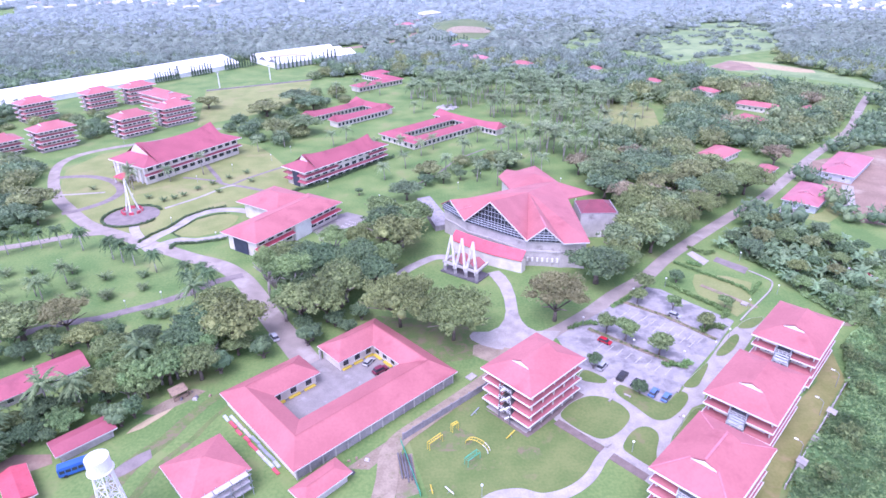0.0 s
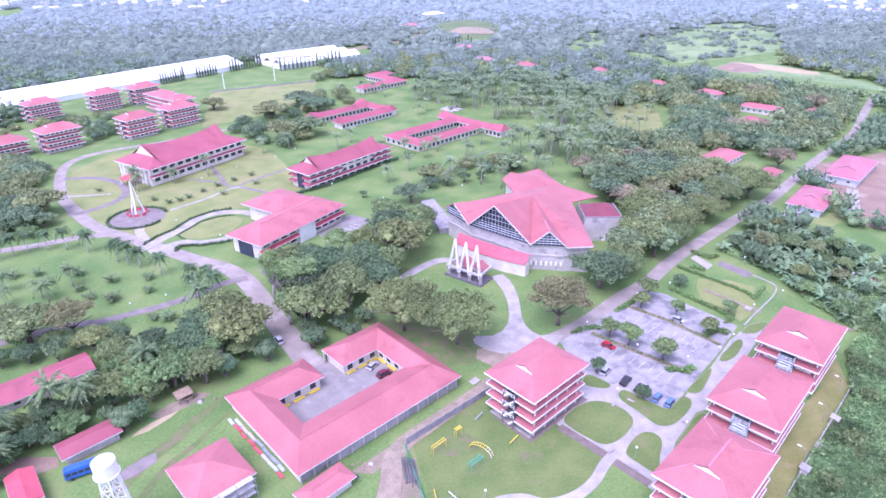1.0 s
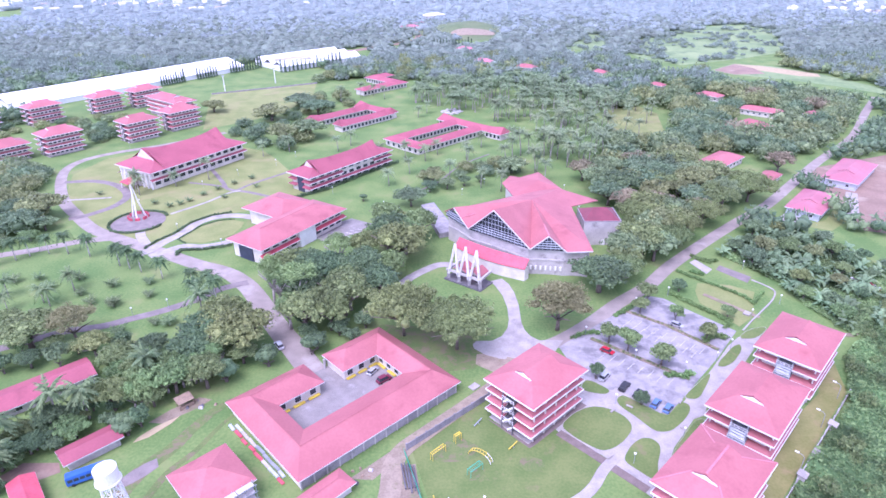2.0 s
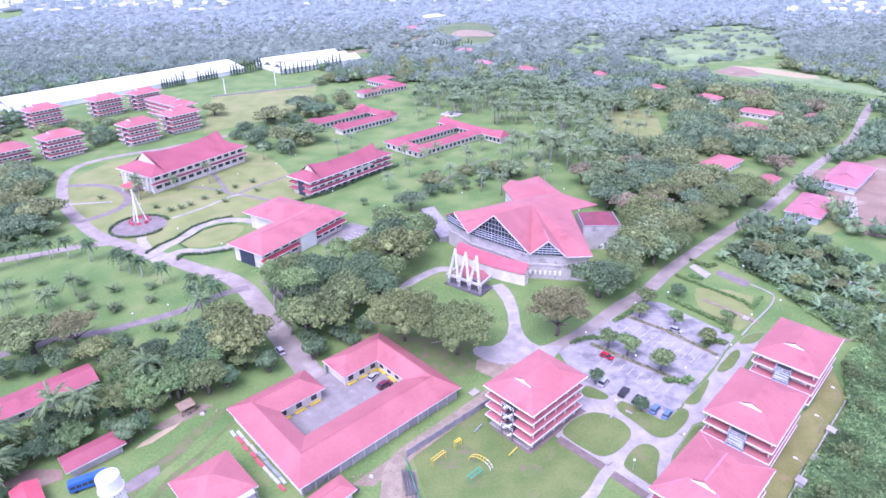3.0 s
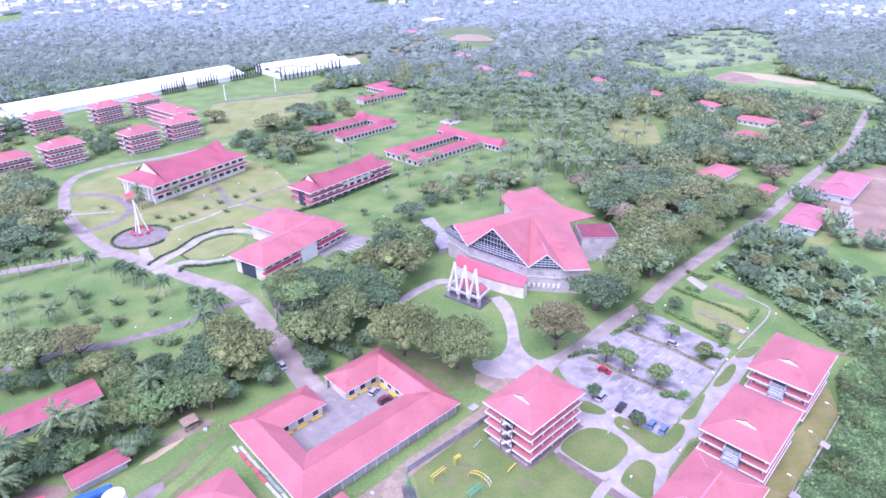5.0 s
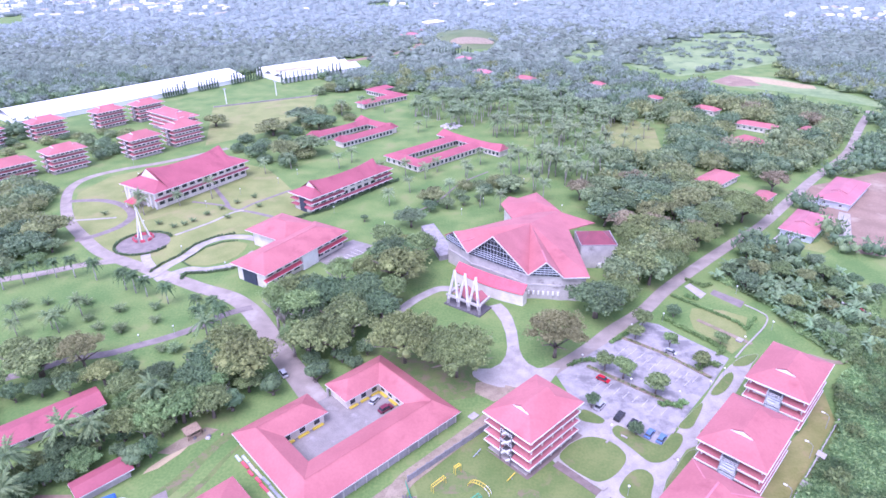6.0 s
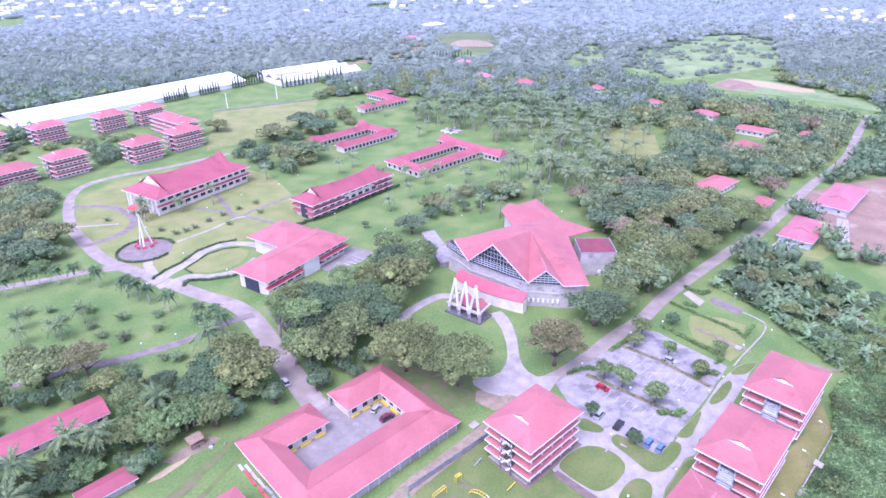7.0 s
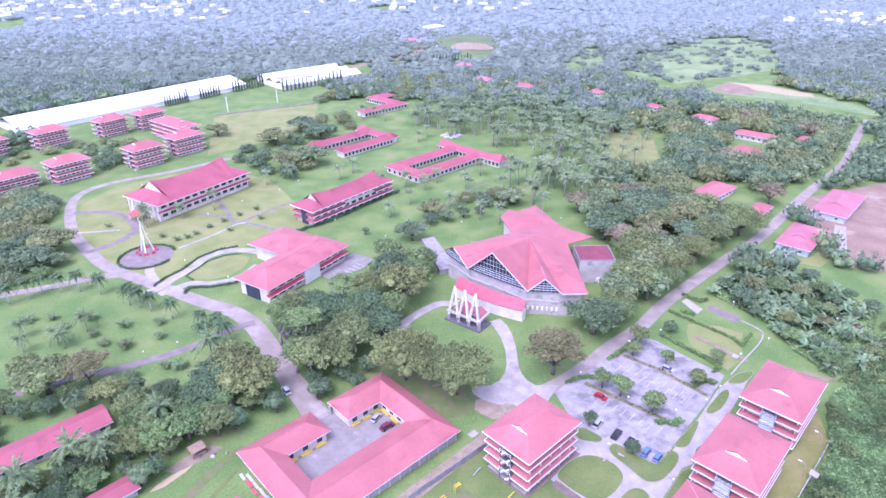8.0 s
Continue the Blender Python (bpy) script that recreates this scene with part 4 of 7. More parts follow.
# ---- long teaching buildings ----
def long_block(x, y, yaw, L, W, z, h, label, storeys, g, hb, rise=0.0, front=NAVY):
    """A long block with a saddled pink roof, white gablets and pink eaves over its lower windows."""
    ob = thing("teaching_block", pose(x, y, 0, 0, 0, yaw), label, "building", "long teaching blocks")
    for k in (-0.3, 0, 0.3):
        KEEP_OUT.append((x + k * L * math.cos(radians(yaw)), y + k * L * math.sin(radians(yaw)), W * 0.75))
    bm = bmesh.new()
    box(bm, -L / 2, L / 2, -W / 2, W / 2, -0.05, z + 0.3)
    wall = part("wall", bm, CREAM, ob, "white rendered walls")
    dutch_roof(ob, L + 4, W + 4, z, h, g, hb, caps=False, rise=rise, mat=ROOF_OLD)
    step = z / storeys
    for k in range(1, storeys):
        for s, x0, x1 in ((-1, -L / 2 - 1.6, L / 2 + 1.6), (1, -L / 2 - 1.6, L / 2 + 1.6)):
            if k == storeys - 1 and storeys == 3 and s == -1:
                spans = [(x0, -L * 0.12), (L * 0.28, x1)]
            else:
                spans = [(x0, x1)]
            for a, b in spans:
                bm = bmesh.new()
                zz = step * k
                slab(bm, (a, s * (W / 2 + 1.7), zz), (b, s * (W / 2 + 1.7), zz), (b, s * W / 2, zz + 0.8), (a, s * W / 2, zz + 0.8), 0.15)
                e = part("eaves_skirt", bm, ROOF_OLD, ob, "crimson sloping eaves")
                bm = bmesh.new()
                beam(bm, (a, s * (W / 2 + 1.7), zz - 0.12), (b, s * (W / 2 + 1.7), zz - 0.12), 0.16, 0.34)
                part("fascia", bm, WHITE, e, "white eaves board")
    n = round(L / 5)
    for k in range(storeys):
        windows(wall, (-L / 2, -W / 2), (L / 2, -W / 2), step * k + step * 0.6, n, 3.3, 1.7 if storeys == 3 else 2.0, 3)
    # end bays with the dark tiled panel
    for q in range(1, storeys):
        for s in (1, -1) if front else ():
            bm = bmesh.new()
            zz = step * q
            slab(bm, (-L / 2 - 1.7, s * 2.4, zz), (-L / 2 - 1.7, s * (W / 2 + 1.7), zz), (-L / 2, s * W / 2, zz + 0.8), (-L / 2, s * 2.4, zz + 0.8), 0.15)
            part("eaves_skirt", bm, ROOF_OLD, ob, "crimson sloping eaves")
    if front:
        bm = bmesh.new()
        box(bm, -L / 2 - 0.5, -L / 2 + 0.1, -2.3, 2.3, 0, z - 0.1)
        part("end_panel", bm, front, ob, "dark blue tiled stair panel")
    return ob


long_block(-56.4, 315.8, 51, 57, 14, 9.2, 4.2, "three-storey pink-roofed teaching block on a lawn", 3, 8, 2.6, rise=1.8)


def chapel_block():
    ob = long_block(-148, 330.5, 58, 60, 27, 9.6, 6.8, "large pink-roofed hall with a white arcaded front", 2, 9, 3.4, rise=2.2, front=None)
    x = -30.1
    for k in range(8):
        y = -12.9 + 25.8 * k / 7
        bm = bmesh.new()
        box(bm, x - 0.9, x - 0.2, y - 0.35, y + 0.35, 0, 9.2)
        part("column", bm, WHITE, ob, "white arcade column")
    for k in range(7):
        y0 = -12.9 + 25.8 * k / 7 + 0.36
        y1 = y0 + 25.8 / 7 - 0.72
        bm = bmesh.new()
        r, c = (y1 - y0) / 2, (y0 + y1) / 2
        prev = None
        for j in range(9):
            a = math.pi * j / 8
            p = (c - r * math.cos(a), 6.4 + r * math.sin(a))
            if prev:
                hexa(bm, [(xx, *q) for xx in (x - 0.8, x - 0.3) for q in (prev, p, (p[0], 9.2), (prev[0], 9.2))])
            prev = p
        bmesh.ops.remove_doubles(bm, verts=bm.verts, dist=0.001)
        part("arch", bm, WHITE, ob, "white arch")
        bm = bmesh.new()
        box(bm, x - 0.15, x + 0.05, y0, y1, 0.2, 7.8)
        part("arch_recess", bm, CREAM, ob)
    bm = bmesh.new()
    slab(bm, (x - 8, -4, 3.6), (x - 8, 4, 3.6), (x - 1, 4, 4.6), (x - 1, -4, 4.6), 0.3)
    porch = part("porch_roof", bm, RED_ROOF, ob, "red entrance canopy")
    for s in (1, -1):
        bm = bmesh.new()
        box(bm, x - 7.6, x - 7.2, s * 3.6 - 0.2, s * 3.6 + 0.2, 0, 3.5)
        part("post", bm, WHITE, porch)


chapel_block()


def admin_block():
    ob = thing("admin_block", pose(-67.2, 236.7, 0, 0, 0, 57), "two-storey pink-roofed office with a marked parking bay", "building")
    KEEP_OUT.extend([(-67, 237, 26), (-80, 262, 16)])
    L, W, z = 46, 17, 7.6
    bm = bmesh.new()
    box(bm, -L / 2, L / 2, -W / 2, W / 2, -0.05, z + 0.2)
    wall = part("wall", bm, CREAM, ob, "white rendered walls")
    sweep_roof(ob, [(-L / 2 - 2, 0), (L / 2 + 2, 0)], W / 2 + 2, z, 3.4)
    sweep_roof(ob, [(12, 5), (12, 31)], 11.5, z + 0.05, 3.5)
    bm = bmesh.new()
    box(bm, 2.5, 21.5, W / 2 + 0.01, 28, -0.05, z + 0.1)
    part("rear_wing", bm, CREAM, ob)
    for a, b in ((-L / 2 - 1.5, -4), (6, L / 2 + 1.5)):
        bm = bmesh.new()
        slab(bm, (a, -W / 2 - 1.8, 3.9), (b, -W / 2 - 1.8, 3.9), (b, -W / 2, 4.7), (a, -W / 2, 4.7), 0.15)
        e = part("eaves_skirt", bm, RED_ROOF, ob, "red sloping eaves")
        bm = bmesh.new()
        beam(bm, (a, -W / 2 - 1.8, 3.78), (b, -W / 2 - 1.8, 3.78), 0.14, 0.3)
        part("fascia", bm, WHITE, e)
    for s in (5.9, 2.2):
        windows(wall, (-L / 2, -W / 2), (-4, -W / 2), s, 4, 3.2, 1.5, 3)
        windows(wall, (6, -W / 2), (L / 2, -W / 2), s, 4, 3.2, 1.5, 3)
    bm = bmesh.new()
    box(bm, -3.6, 5.6, -W / 2 - 1.2, -W / 2 - 0.02, 0, z - 0.05)
    part("stair_bay", bm, WHITE, ob, "projecting white stair bay")
    bm = bmesh.new()
    box(bm, -L / 2 - 0.4, -L / 2 - 0.01, -3, 5, 0, z - 0.1)
    part("end_panel", bm, NAVY, ob, "dark blue tiled end panel")
    for k in range(8):
        bm = bmesh.new()
        box(bm, 4 + k * 2.7, 4.15 + k * 2.7, -W / 2 - 12, -W / 2 - 7, 0.03, 0.045)
        part("bay_line", bm, WHITE, ob)


admin_block()


def court_block(x, y, yaw, lines, label, w=5.5, z=4.2, h=2.2, rise=0.0):
    ob = thing("court_block", pose(x, y, 0, 0, 0, yaw), label, "building", "single-storey court buildings")
    for line in lines:
        for (a, b), (c, d) in zip(line, line[1:]):
            for t in (0.1, 0.5, 0.9):
                q = Matrix.Rotation(radians(yaw), 2) @ Vector((a + (c - a) * t, b + (d - b) * t))
                KEEP_OUT.append((x + q.x, y + q.y, w + 3))
        sweep_roof(ob, line, w, z, h, mat=ROOF_OLD, rise=1.6 if len(line) == 2 else 0.0)
        wall, le, ri = sweep_wall(ob, line, w - 1.4, 0, z, CREAM)
        for i in range(len(line) - 1):
            n = max(2, round(float(np.hypot(*(np.array(line[i + 1]) - line[i]))) / 3.5))
            windows(wall, ri[i], ri[i + 1], 1.9, n, 2.0, 2.2, 2)
            windows(wall, le[i + 1], le[i], 1.9, n, 2.0, 2.2, 2)
    return ob


court_block(-8, 386, 45, [[(30, 8), (-26, 8), (-26, -14), (30, -14)], [(30, 22), (30, -36)]], "pink-roofed court building round a small garden", rise=0.0)
court_block(-66, 428, 47, [[(-28, 14), (26, 14)], [(26, 24), (26, -14)], [(-22, -10), (26, -10)]], "pink-roofed court building beside a wood")
court_block(-60, 540, 45, [[(-26, -8), (18, -8), (18, 26), (38, 26)]], "pink-roofed court building at the wood's edge", w=6.5)


def centre_gable(x, y, yaw, L, W, z, h, label):
    """A short raised ridge with open white gablets over the middle of a bungalow's roof."""
    ob = thing("roof_lantern", pose(x, y, 0, 0, 0, yaw), label, "roof lantern", "bungalow lanterns")
    bm = bmesh.new()
    for s in (1, -1):
        slab(bm, (-L / 2, -s * W / 2, z), (L / 2, -s * W / 2, z), (L / 2, 0, z + h), (-L / 2, 0, z + h), 0.16)
    part("roof", bm, FADED_ROOF, ob)
    for s in (1, -1):
        bm = bmesh.new()
        q = [bm.verts.new((s * L / 2 - s * o, p, r)) for o in (0.3, 0.5) for p, r in ((-W / 2 + 0.3, z - 0.5), (W / 2 - 0.3, z - 0.5), (0, z + h - 0.2))]
        for f in ((0, 1, 2), (5, 4, 3), (0, 3, 4, 1), (1, 4, 5, 2), (2, 5, 3, 0)):
            bm.faces.new([q[i] for i in f])
        part("gablet", bm, WHITE, ob, "white gablet")


centre_gable(172, 265, 47, 13, 7, 5.35, 1.5, "raised pink ridge on a bungalow roof")
centre_gable(214, 306, 46, 20, 8, 5.6, 1.6, "raised pink ridge on a bungalow roof")


# ---- the assembly hall ----
def strip(bm, rings):
    """One skin over a row of four-cornered sections."""
    q = [[bm.verts.new(p) for p in r] for r in rings]
    for a, b in zip(q, q[1:]):
        for i in range(4):
            bm.faces.new((a[i], a[(i + 1) % 4], b[(i + 1) % 4], b[i]))
    bm.faces.new(q[0])
    bm.faces.new(q[-1][::-1])


def assembly_hall():
    ob = thing("assembly_hall", pose(0, 0, 0), "large hall with a folded pink roof and glazed gables", "building")
    for q in ((25, 232, 26), (45, 222, 24), (38, 262, 20), (40, 284, 14), (65, 236, 13)):
        KEEP_OUT.append(q)
    K = Vector((36.2, 238, 16.8))
    L, P1, V0, P2 = Vector((-0.7, 235.3, 13.0)), Vector((3.2, 233.2, 15.6)), Vector((8.8, 220.9, 11.6)), Vector((18.2, 213.2, 22.8))
    V1, P3, V2, R = Vector((31.3, 202.4, 11.5)), Vector((38.0, 202.7, 16.7)), Vector((44.8, 200.8, 10.9)), Vector((54.1, 199.8, 11.8))
    E1, B2, Q2, N = Vector((53.8, 241.7, 12.0)), Vector((68, 253, 10.0)), Vector((51.5, 259, 13.5)), Vector((43.1, 263.3, 11.0))
    bm = bmesh.new()
    th = Vector((0, 0, 0.35))
    for f in ((L, P1, K), (P1, V0, K), (V0, P2, K), (P2, V1, K), (V1, P3, K), (P3, V2, K), (V2, R, K), (R, E1, K), (E1, B2, Q2), (E1, Q2, K), (Q2, N, K), (N, L, K)):
        bm.faces.new([bm.verts.new(p) for p in f])
        bm.faces.new([bm.verts.new(p - th) for p in f][::-1])
    rim = [L, P1, V0, P2, V1, P3, V2, R, E1, B2, Q2, N]
    for a, b in zip(rim, rim[1:] + rim[:1]):
        bm.faces.new([bm.verts.new(p) for p in (a, b, b - th, a - th)])
    roof = part("folded_roof", bm, ROOF, ob, "folded pink steel roof")
    for a, b in ((P1, V0), (V0, P2), (P2, V1), (V1, P3), (P3, V2), (V2, R)):
        bm = bmesh.new()
        o = Vector((-0.15, -0.25, -0.25))
        beam(bm, a + o, b + o, 0.22, 0.36)
        part("verge_board", bm, PYLON, roof, "pale gable edge")
    bm = bmesh.new()
    for a, t in ((P3, 0.28), (V0.lerp(P1, 0.5), 0.2)):
        beam(bm, a + Vector((0, 0, 0.06)), a.lerp(K, t) + Vector((0, 0, 0.08)), 0.5, 0.1)
    part("ridge_cap", bm, CAP, roof)
    # walls under the roof: a faceted curve
    base = [L, V0, V1, V2, R, E1, N]
    inset = Vector((26, 232, 0))
    ring = []
    for p in base:
        d = (inset - p)
        d.z = 0
        q = p + d.normalized() * 1.6
        ring.append((q.x, q.y))
    front = []
    for (a, b), n in zip(zip(ring[:5], ring[1:5]), (5, 8, 4, 3)):
        for k in range(n):
            t = k / n
            bulge = math.sin(math.pi * t) * 1.0
            d = np.array(b) - np.array(a)
            nrm = np.array((d[1], -d[0])) / np.hypot(*d)
            front.append(tuple(np.array(a) + d * t + nrm * -bulge * 0.5))
    front.append(ring[4])
    outline = front + ring[5:]
    bm = bmesh.new()
    prism(bm, outline, -0.05, 10.6)
    wall = part("wall", bm, HALL_WALL, ob, "weathered pale curved wall")
    for z, h in ((10.2, 0.8), (6.3, 0.7)):
        bm = bmesh.new()
        for a, b in zip(front, front[1:]):
            beam(bm, (*a, z), (*b, z), 0.5, h)
        part("string_course", bm, STAINED, wall, "pale concrete band")
    # glazed gables
    for a, p, b in ((L, P1, V0), (V0, P2, V1), (V1, P3, V2)):
        n = Vector(((b - a).y, -(b - a).x, 0)).normalized()
        o = n * -0.9
        lo = 10.7
        A, B, P = a + o, b + o, p + o
        mid = A.lerp(B, (P - A).dot(B - A) / (B - A).length_squared)
        bm = bmesh.new()
        fr = [bm.verts.new(v) for v in (Vector((A.x, A.y, lo)), Vector((B.x, B.y, lo)), B - Vector((0, 0, 0.4)), Vector((mid.x, mid.y, P.z - 0.6)), A - Vector((0, 0, 0.4)))]
        bk = [bm.verts.new(v.co - n * 0.3) for v in fr]
        bm.faces.new(fr)
        bm.faces.new(bk[::-1])
        for i in range(5):
            bm.faces.new((fr[i], bk[i], bk[(i + 1) % 5], fr[(i + 1) % 5]))
        g = part("gable_glazing", bm, GLASS, ob, "dark glazed gable")
        bm = bmesh.new()
        w = (B - A).length
        count = max(4, round(w / 1.5))
        d = (B - A).normalized()
        s0 = (mid - A).length / w
        for k in range(1, count):
            t = k / count
            top = (A.z + (P.z - A.z) * t / s0) if t < s0 else (P.z + (B.z - P.z) * (t - s0) / (1 - s0))
            if top - 0.7 > lo + 0.3:
                q = A + d * w * t
                bm = bmesh.new()
                beam(bm, (q.x + n.x * 0.1, q.y + n.y * 0.1, lo), (q.x + n.x * 0.1, q.y + n.y * 0.1, top - 0.7), 0.1, 0.1)
                part("glazing_bar", bm, PALE_STEEL, g)
        z = lo + 0.9
        row = 0
        while z < P.z - 1.5:
            t0 = s0 * max(0, (z + 0.6 - A.z) / (P.z - A.z))
            t1 = 1 - (1 - s0) * max(0, (z + 0.6 - B.z) / (P.z - B.z))
            q0, q1 = A + d * w * t0, A + d * w * t1
            bm = bmesh.new()
            beam(bm, (q0.x + n.x * 0.1, q0.y + n.y * 0.1, z), (q1.x + n.x * 0.1, q1.y + n.y * 0.1, z), 0.12, 0.24 if row < 3 else 0.1)
            part("glazing_bar", bm, PALE_STEEL, g)
            z += 0.95 if row < 3 else 1.9
            row += 1
    # lower lobby with its own curved red roof
    a0, a1 = np.array((4.6, 219.2)), np.array((30.2, 199.6))
    arc = []
    d = a1 - a0
    nrm = np.array((d[1], -d[0])) / np.hypot(*d)
    for k in range(9):
        t = k / 8
        arc.append((a0 + d * t - nrm * 1.0 + nrm * math.sin(math.pi * t) * 1.2, a0 + d * t + nrm * 2.2 + nrm * math.sin(math.pi * t) * 2.0))
    bm = bmesh.new()
    strip(bm, [((*o, 4.95), (*i, 7.95), (*i, 8.2), (*o, 5.2)) for i, o in arc])
    lr = part("lobby_roof", bm, RED_ROOF, ob, "red curved lobby roof")
    bm = bmesh.new()
    strip(bm, [((*(o - nrm * 0.4), -0.05), (*i, -0.05), (*i, 5.0), (*(o - nrm * 0.4), 5.0)) for i, o in arc])
    part("lobby_wall", bm, CREAM, ob, "pale curved lobby wall")
    # small openings in the lower wall
    for k in range(7):
        t = (k + 0.5) / 7
        p = Vector((*ring[2], 3.0)).lerp(Vector((*ring[3], 3.0)), t)
        bm = bmesh.new()
        box(bm, -0.35, 0.35, -0.4, 0.0, -0.8, 0.8)
        o = part("wall_slot", bm, WHITE, wall, "small pale wall opening")
        dd = Vector(ring[3]) - Vector(ring[2])
        o.matrix_basis = Matrix.Translation(p) @ Matrix.Rotation(math.atan2(dd.y, dd.x), 4, "Z")
    # rear stage wing
    C = [(27.2, 277.9), (32.0, 287.8), (35.0, 284.2), (46.9, 293), (55, 268), (43, 262), (31, 260)]
    bm = bmesh.new()
    prism(bm, [(29, 277), (46, 290), (53, 268), (43, 260), (33, 261)], -0.05, 9.0)
    part("rear_wall", bm, CREAM, ob)
    mid = Vector((44, 274, 12.0))
    bm = bmesh.new()
    top = [Vector((*c, 9.4)) for c in C]
    for a, b in zip(top, top[1:] + top[:1]):
        bm.faces.new([bm.verts.new(p) for p in (a, b, mid)])
        bm.faces.new([bm.verts.new(p - th) for p in (b, a, mid)])
        bm.faces.new([bm.verts.new(p) for p in (a, b, b - th, a - th)])
    part("rear_roof", bm, ROOF, ob)
    # side annex with a maroon roof
    bm = bmesh.new()
    box(bm, 56.8, 72.0, 228.4, 243, -0.05, 10.6)
    an = part("annex", bm, HALL_WALL, ob, "plain concrete annex")
    bm = bmesh.new()
    q = [bm.verts.new(p) for p in ((57, 228.6, 10.61), (71.8, 228.6, 10.61), (71.8, 242.8, 10.61), (57, 242.8, 10.61), (61.8, 236, 13.9), (67, 236, 13.9))]
    for f in ((0, 1, 5, 4), (1, 2, 5), (2, 3, 4, 5), (3, 0, 4), (3, 2, 1, 0)):
        bm.faces.new([q[i] for i in f])
    part("annex_roof", bm, ROOF_DARK, an, "maroon hipped roof")
    bm = bmesh.new()
    for a, b in (((57, 228.4), (71.8, 228.4)), ((72, 228.4), (72, 243)), ((56.8, 243), (56.8, 228.4))):
        beam(bm, (*a, 10.7), (*b, 10.7), 0.3, 0.35)
    part("annex_parapet", bm, GREY_BLOCK, an)
    bm = bmesh.new()
    box(bm, 64.6, 66.0, 228.1, 228.39, 0.1, 2.4)
    part("annex_door", bm, WHITE, an, "white door")
    # left terrace walls
    bm = bmesh.new()
    prism(bm, [(-12, 268), (-3, 236), (2, 238), (2, 246), (-6, 271)], -0.05, 2.4)
    part("terrace", bm, GREY_BLOCK, ob, "dark stained concrete terrace")
    bm = bmesh.new()
    for k in range(10):
        box(bm, 12 + k * 0.9, 12.4 + k * 0.9, 262 + k * 0.25, 268 + k * 0.25, 0, 0.5)
    part("steps", bm, STAINED, ob)
    return ob


assembly_hall()


def porch_pylons():
    ob = thing("entrance_porch", pose(0, 0, 0), "white zigzag pylons over a dark stone porch", "porch")
    KEEP_OUT.append((8, 200, 10))
    a, b = np.array((0.6, 200.6)), np.array((12.0, 192.0))
    d = b - a
    n = np.array((-d[1], d[0])) / np.hypot(*d)
    bm = bmesh.new()
    q = [a - n * 1.2 - d * 0.08, b - n * 1.2 + d * 0.08, b + n * 7 + d * 0.08, a + n * 7 - d * 0.08]
    prism(bm, [tuple(v) for v in q], -0.05, 0.5)
    part("base", bm, DARK_STONE, ob, "dark stone base")
    for k in range(3):
        f0, f1 = a + d * k / 3, a + d * (k + 1) / 3
        top = (f0 + f1) / 2 + n * 1.0
        bm = bmesh.new()
        for f in (f0 * 0.985 + f1 * 0.015, f0 * 0.06 + f1 * 0.94):
            hexa(bm, [Vector((f[0] - 0.5, f[1] - 0.4, 2.6)), Vector((f[0] + 0.4, f[1] - 0.7, 2.6)), Vector((f[0] + 0.8, f[1] + 0.5, 2.6)), Vector((f[0] - 0.1, f[1] + 0.8, 2.6)),
                      Vector((top[0] - 0.35, top[1] - 0.2, 15.4)), Vector((top[0] + 0.35, top[1] - 0.4, 15.4)), Vector((top[0] + 0.5, top[1] + 0.3, 14.8)), Vector((top[0] - 0.2, top[1] + 0.5, 14.8))])
        part("pylon", bm, PYLON, ob, "weathered white pylon")
    for k in range(4):
        f = a + d * k / 3
        bm = bmesh.new()
        box(bm, f[0] - 0.5, f[0] + 0.7, f[1] - 0.5, f[1] + 0.7, 0.5, 4.0)
        part("pier", bm, GREY_BLOCK, ob, "grey concrete pier")
    bm = bmesh.new()
    beam(bm, (*(a - d * 0.05), 4.0), (*(b + d * 0.05), 4.0), 0.8, 0.8)
    beam(bm, (*b, 4.0), (*(b + n * 7.5), 4.6), 0.7, 0.8)
    beam(bm, (*a, 4.0), (*(a + n * 7.5), 4.6), 0.7, 0.8)
    part("beam", bm, STAINED, ob)
    for k in range(2):
        f0, f1 = a + d * (0.1 + 0.45 * k), a + d * (0.5 + 0.45 * k)
        m = (f0 + f1) / 2
        bm = bmesh.new()
        slab(bm, (*f0 + n, 4.5), (*m + n, 6.2), (*m + n * 7, 6.4), (*f0 + n * 7, 4.7), 0.2)
        slab(bm, (*m + n, 6.2), (*f1 + n, 4.5), (*f1 + n * 7, 4.7), (*m + n * 7, 6.4), 0.2)
        part("canopy", bm, ROOF, ob, "folded pink canopy")


porch_pylons()


# ---- factory sheds beyond the campus ----
def factory(x, y, yaw, L, W, z, h, label, bays=1):
    ob = thing("factory_shed", pose(x, y, 0, 0, 0, yaw), label, "factory")
    for k in (-0.4, -0.2, 0, 0.2, 0.4):
        KEEP_OUT.append((x + k * L * math.cos(radians(yaw)), y + k * L * math.sin(radians(yaw)), W * 0.62))
    bm = bmesh.new()
    box(bm, -L / 2 + 0.5, L / 2 - 0.5, -W / 2 + 0.5, W / 2 - 0.5, 0, z)
    part("wall", bm, FACTORY, ob)
    for k in range(bays):
        y0, y1 = -W / 2 + W * k / bays, -W / 2 + W * (k + 1) / bays
        m = (y0 + y1) / 2
        bm = bmesh.new()
        slab(bm, (-L / 2, y0, z), (L / 2, y0, z), (L / 2, m, z + h), (-L / 2, m, z + h), 0.3)
        slab(bm, (-L / 2, m, z + h), (L / 2, m, z + h), (L / 2, y1, z), (-L / 2, y1, z), 0.3)
        part("roof", bm, FACTORY, ob, "white sheet roof")
    return ob


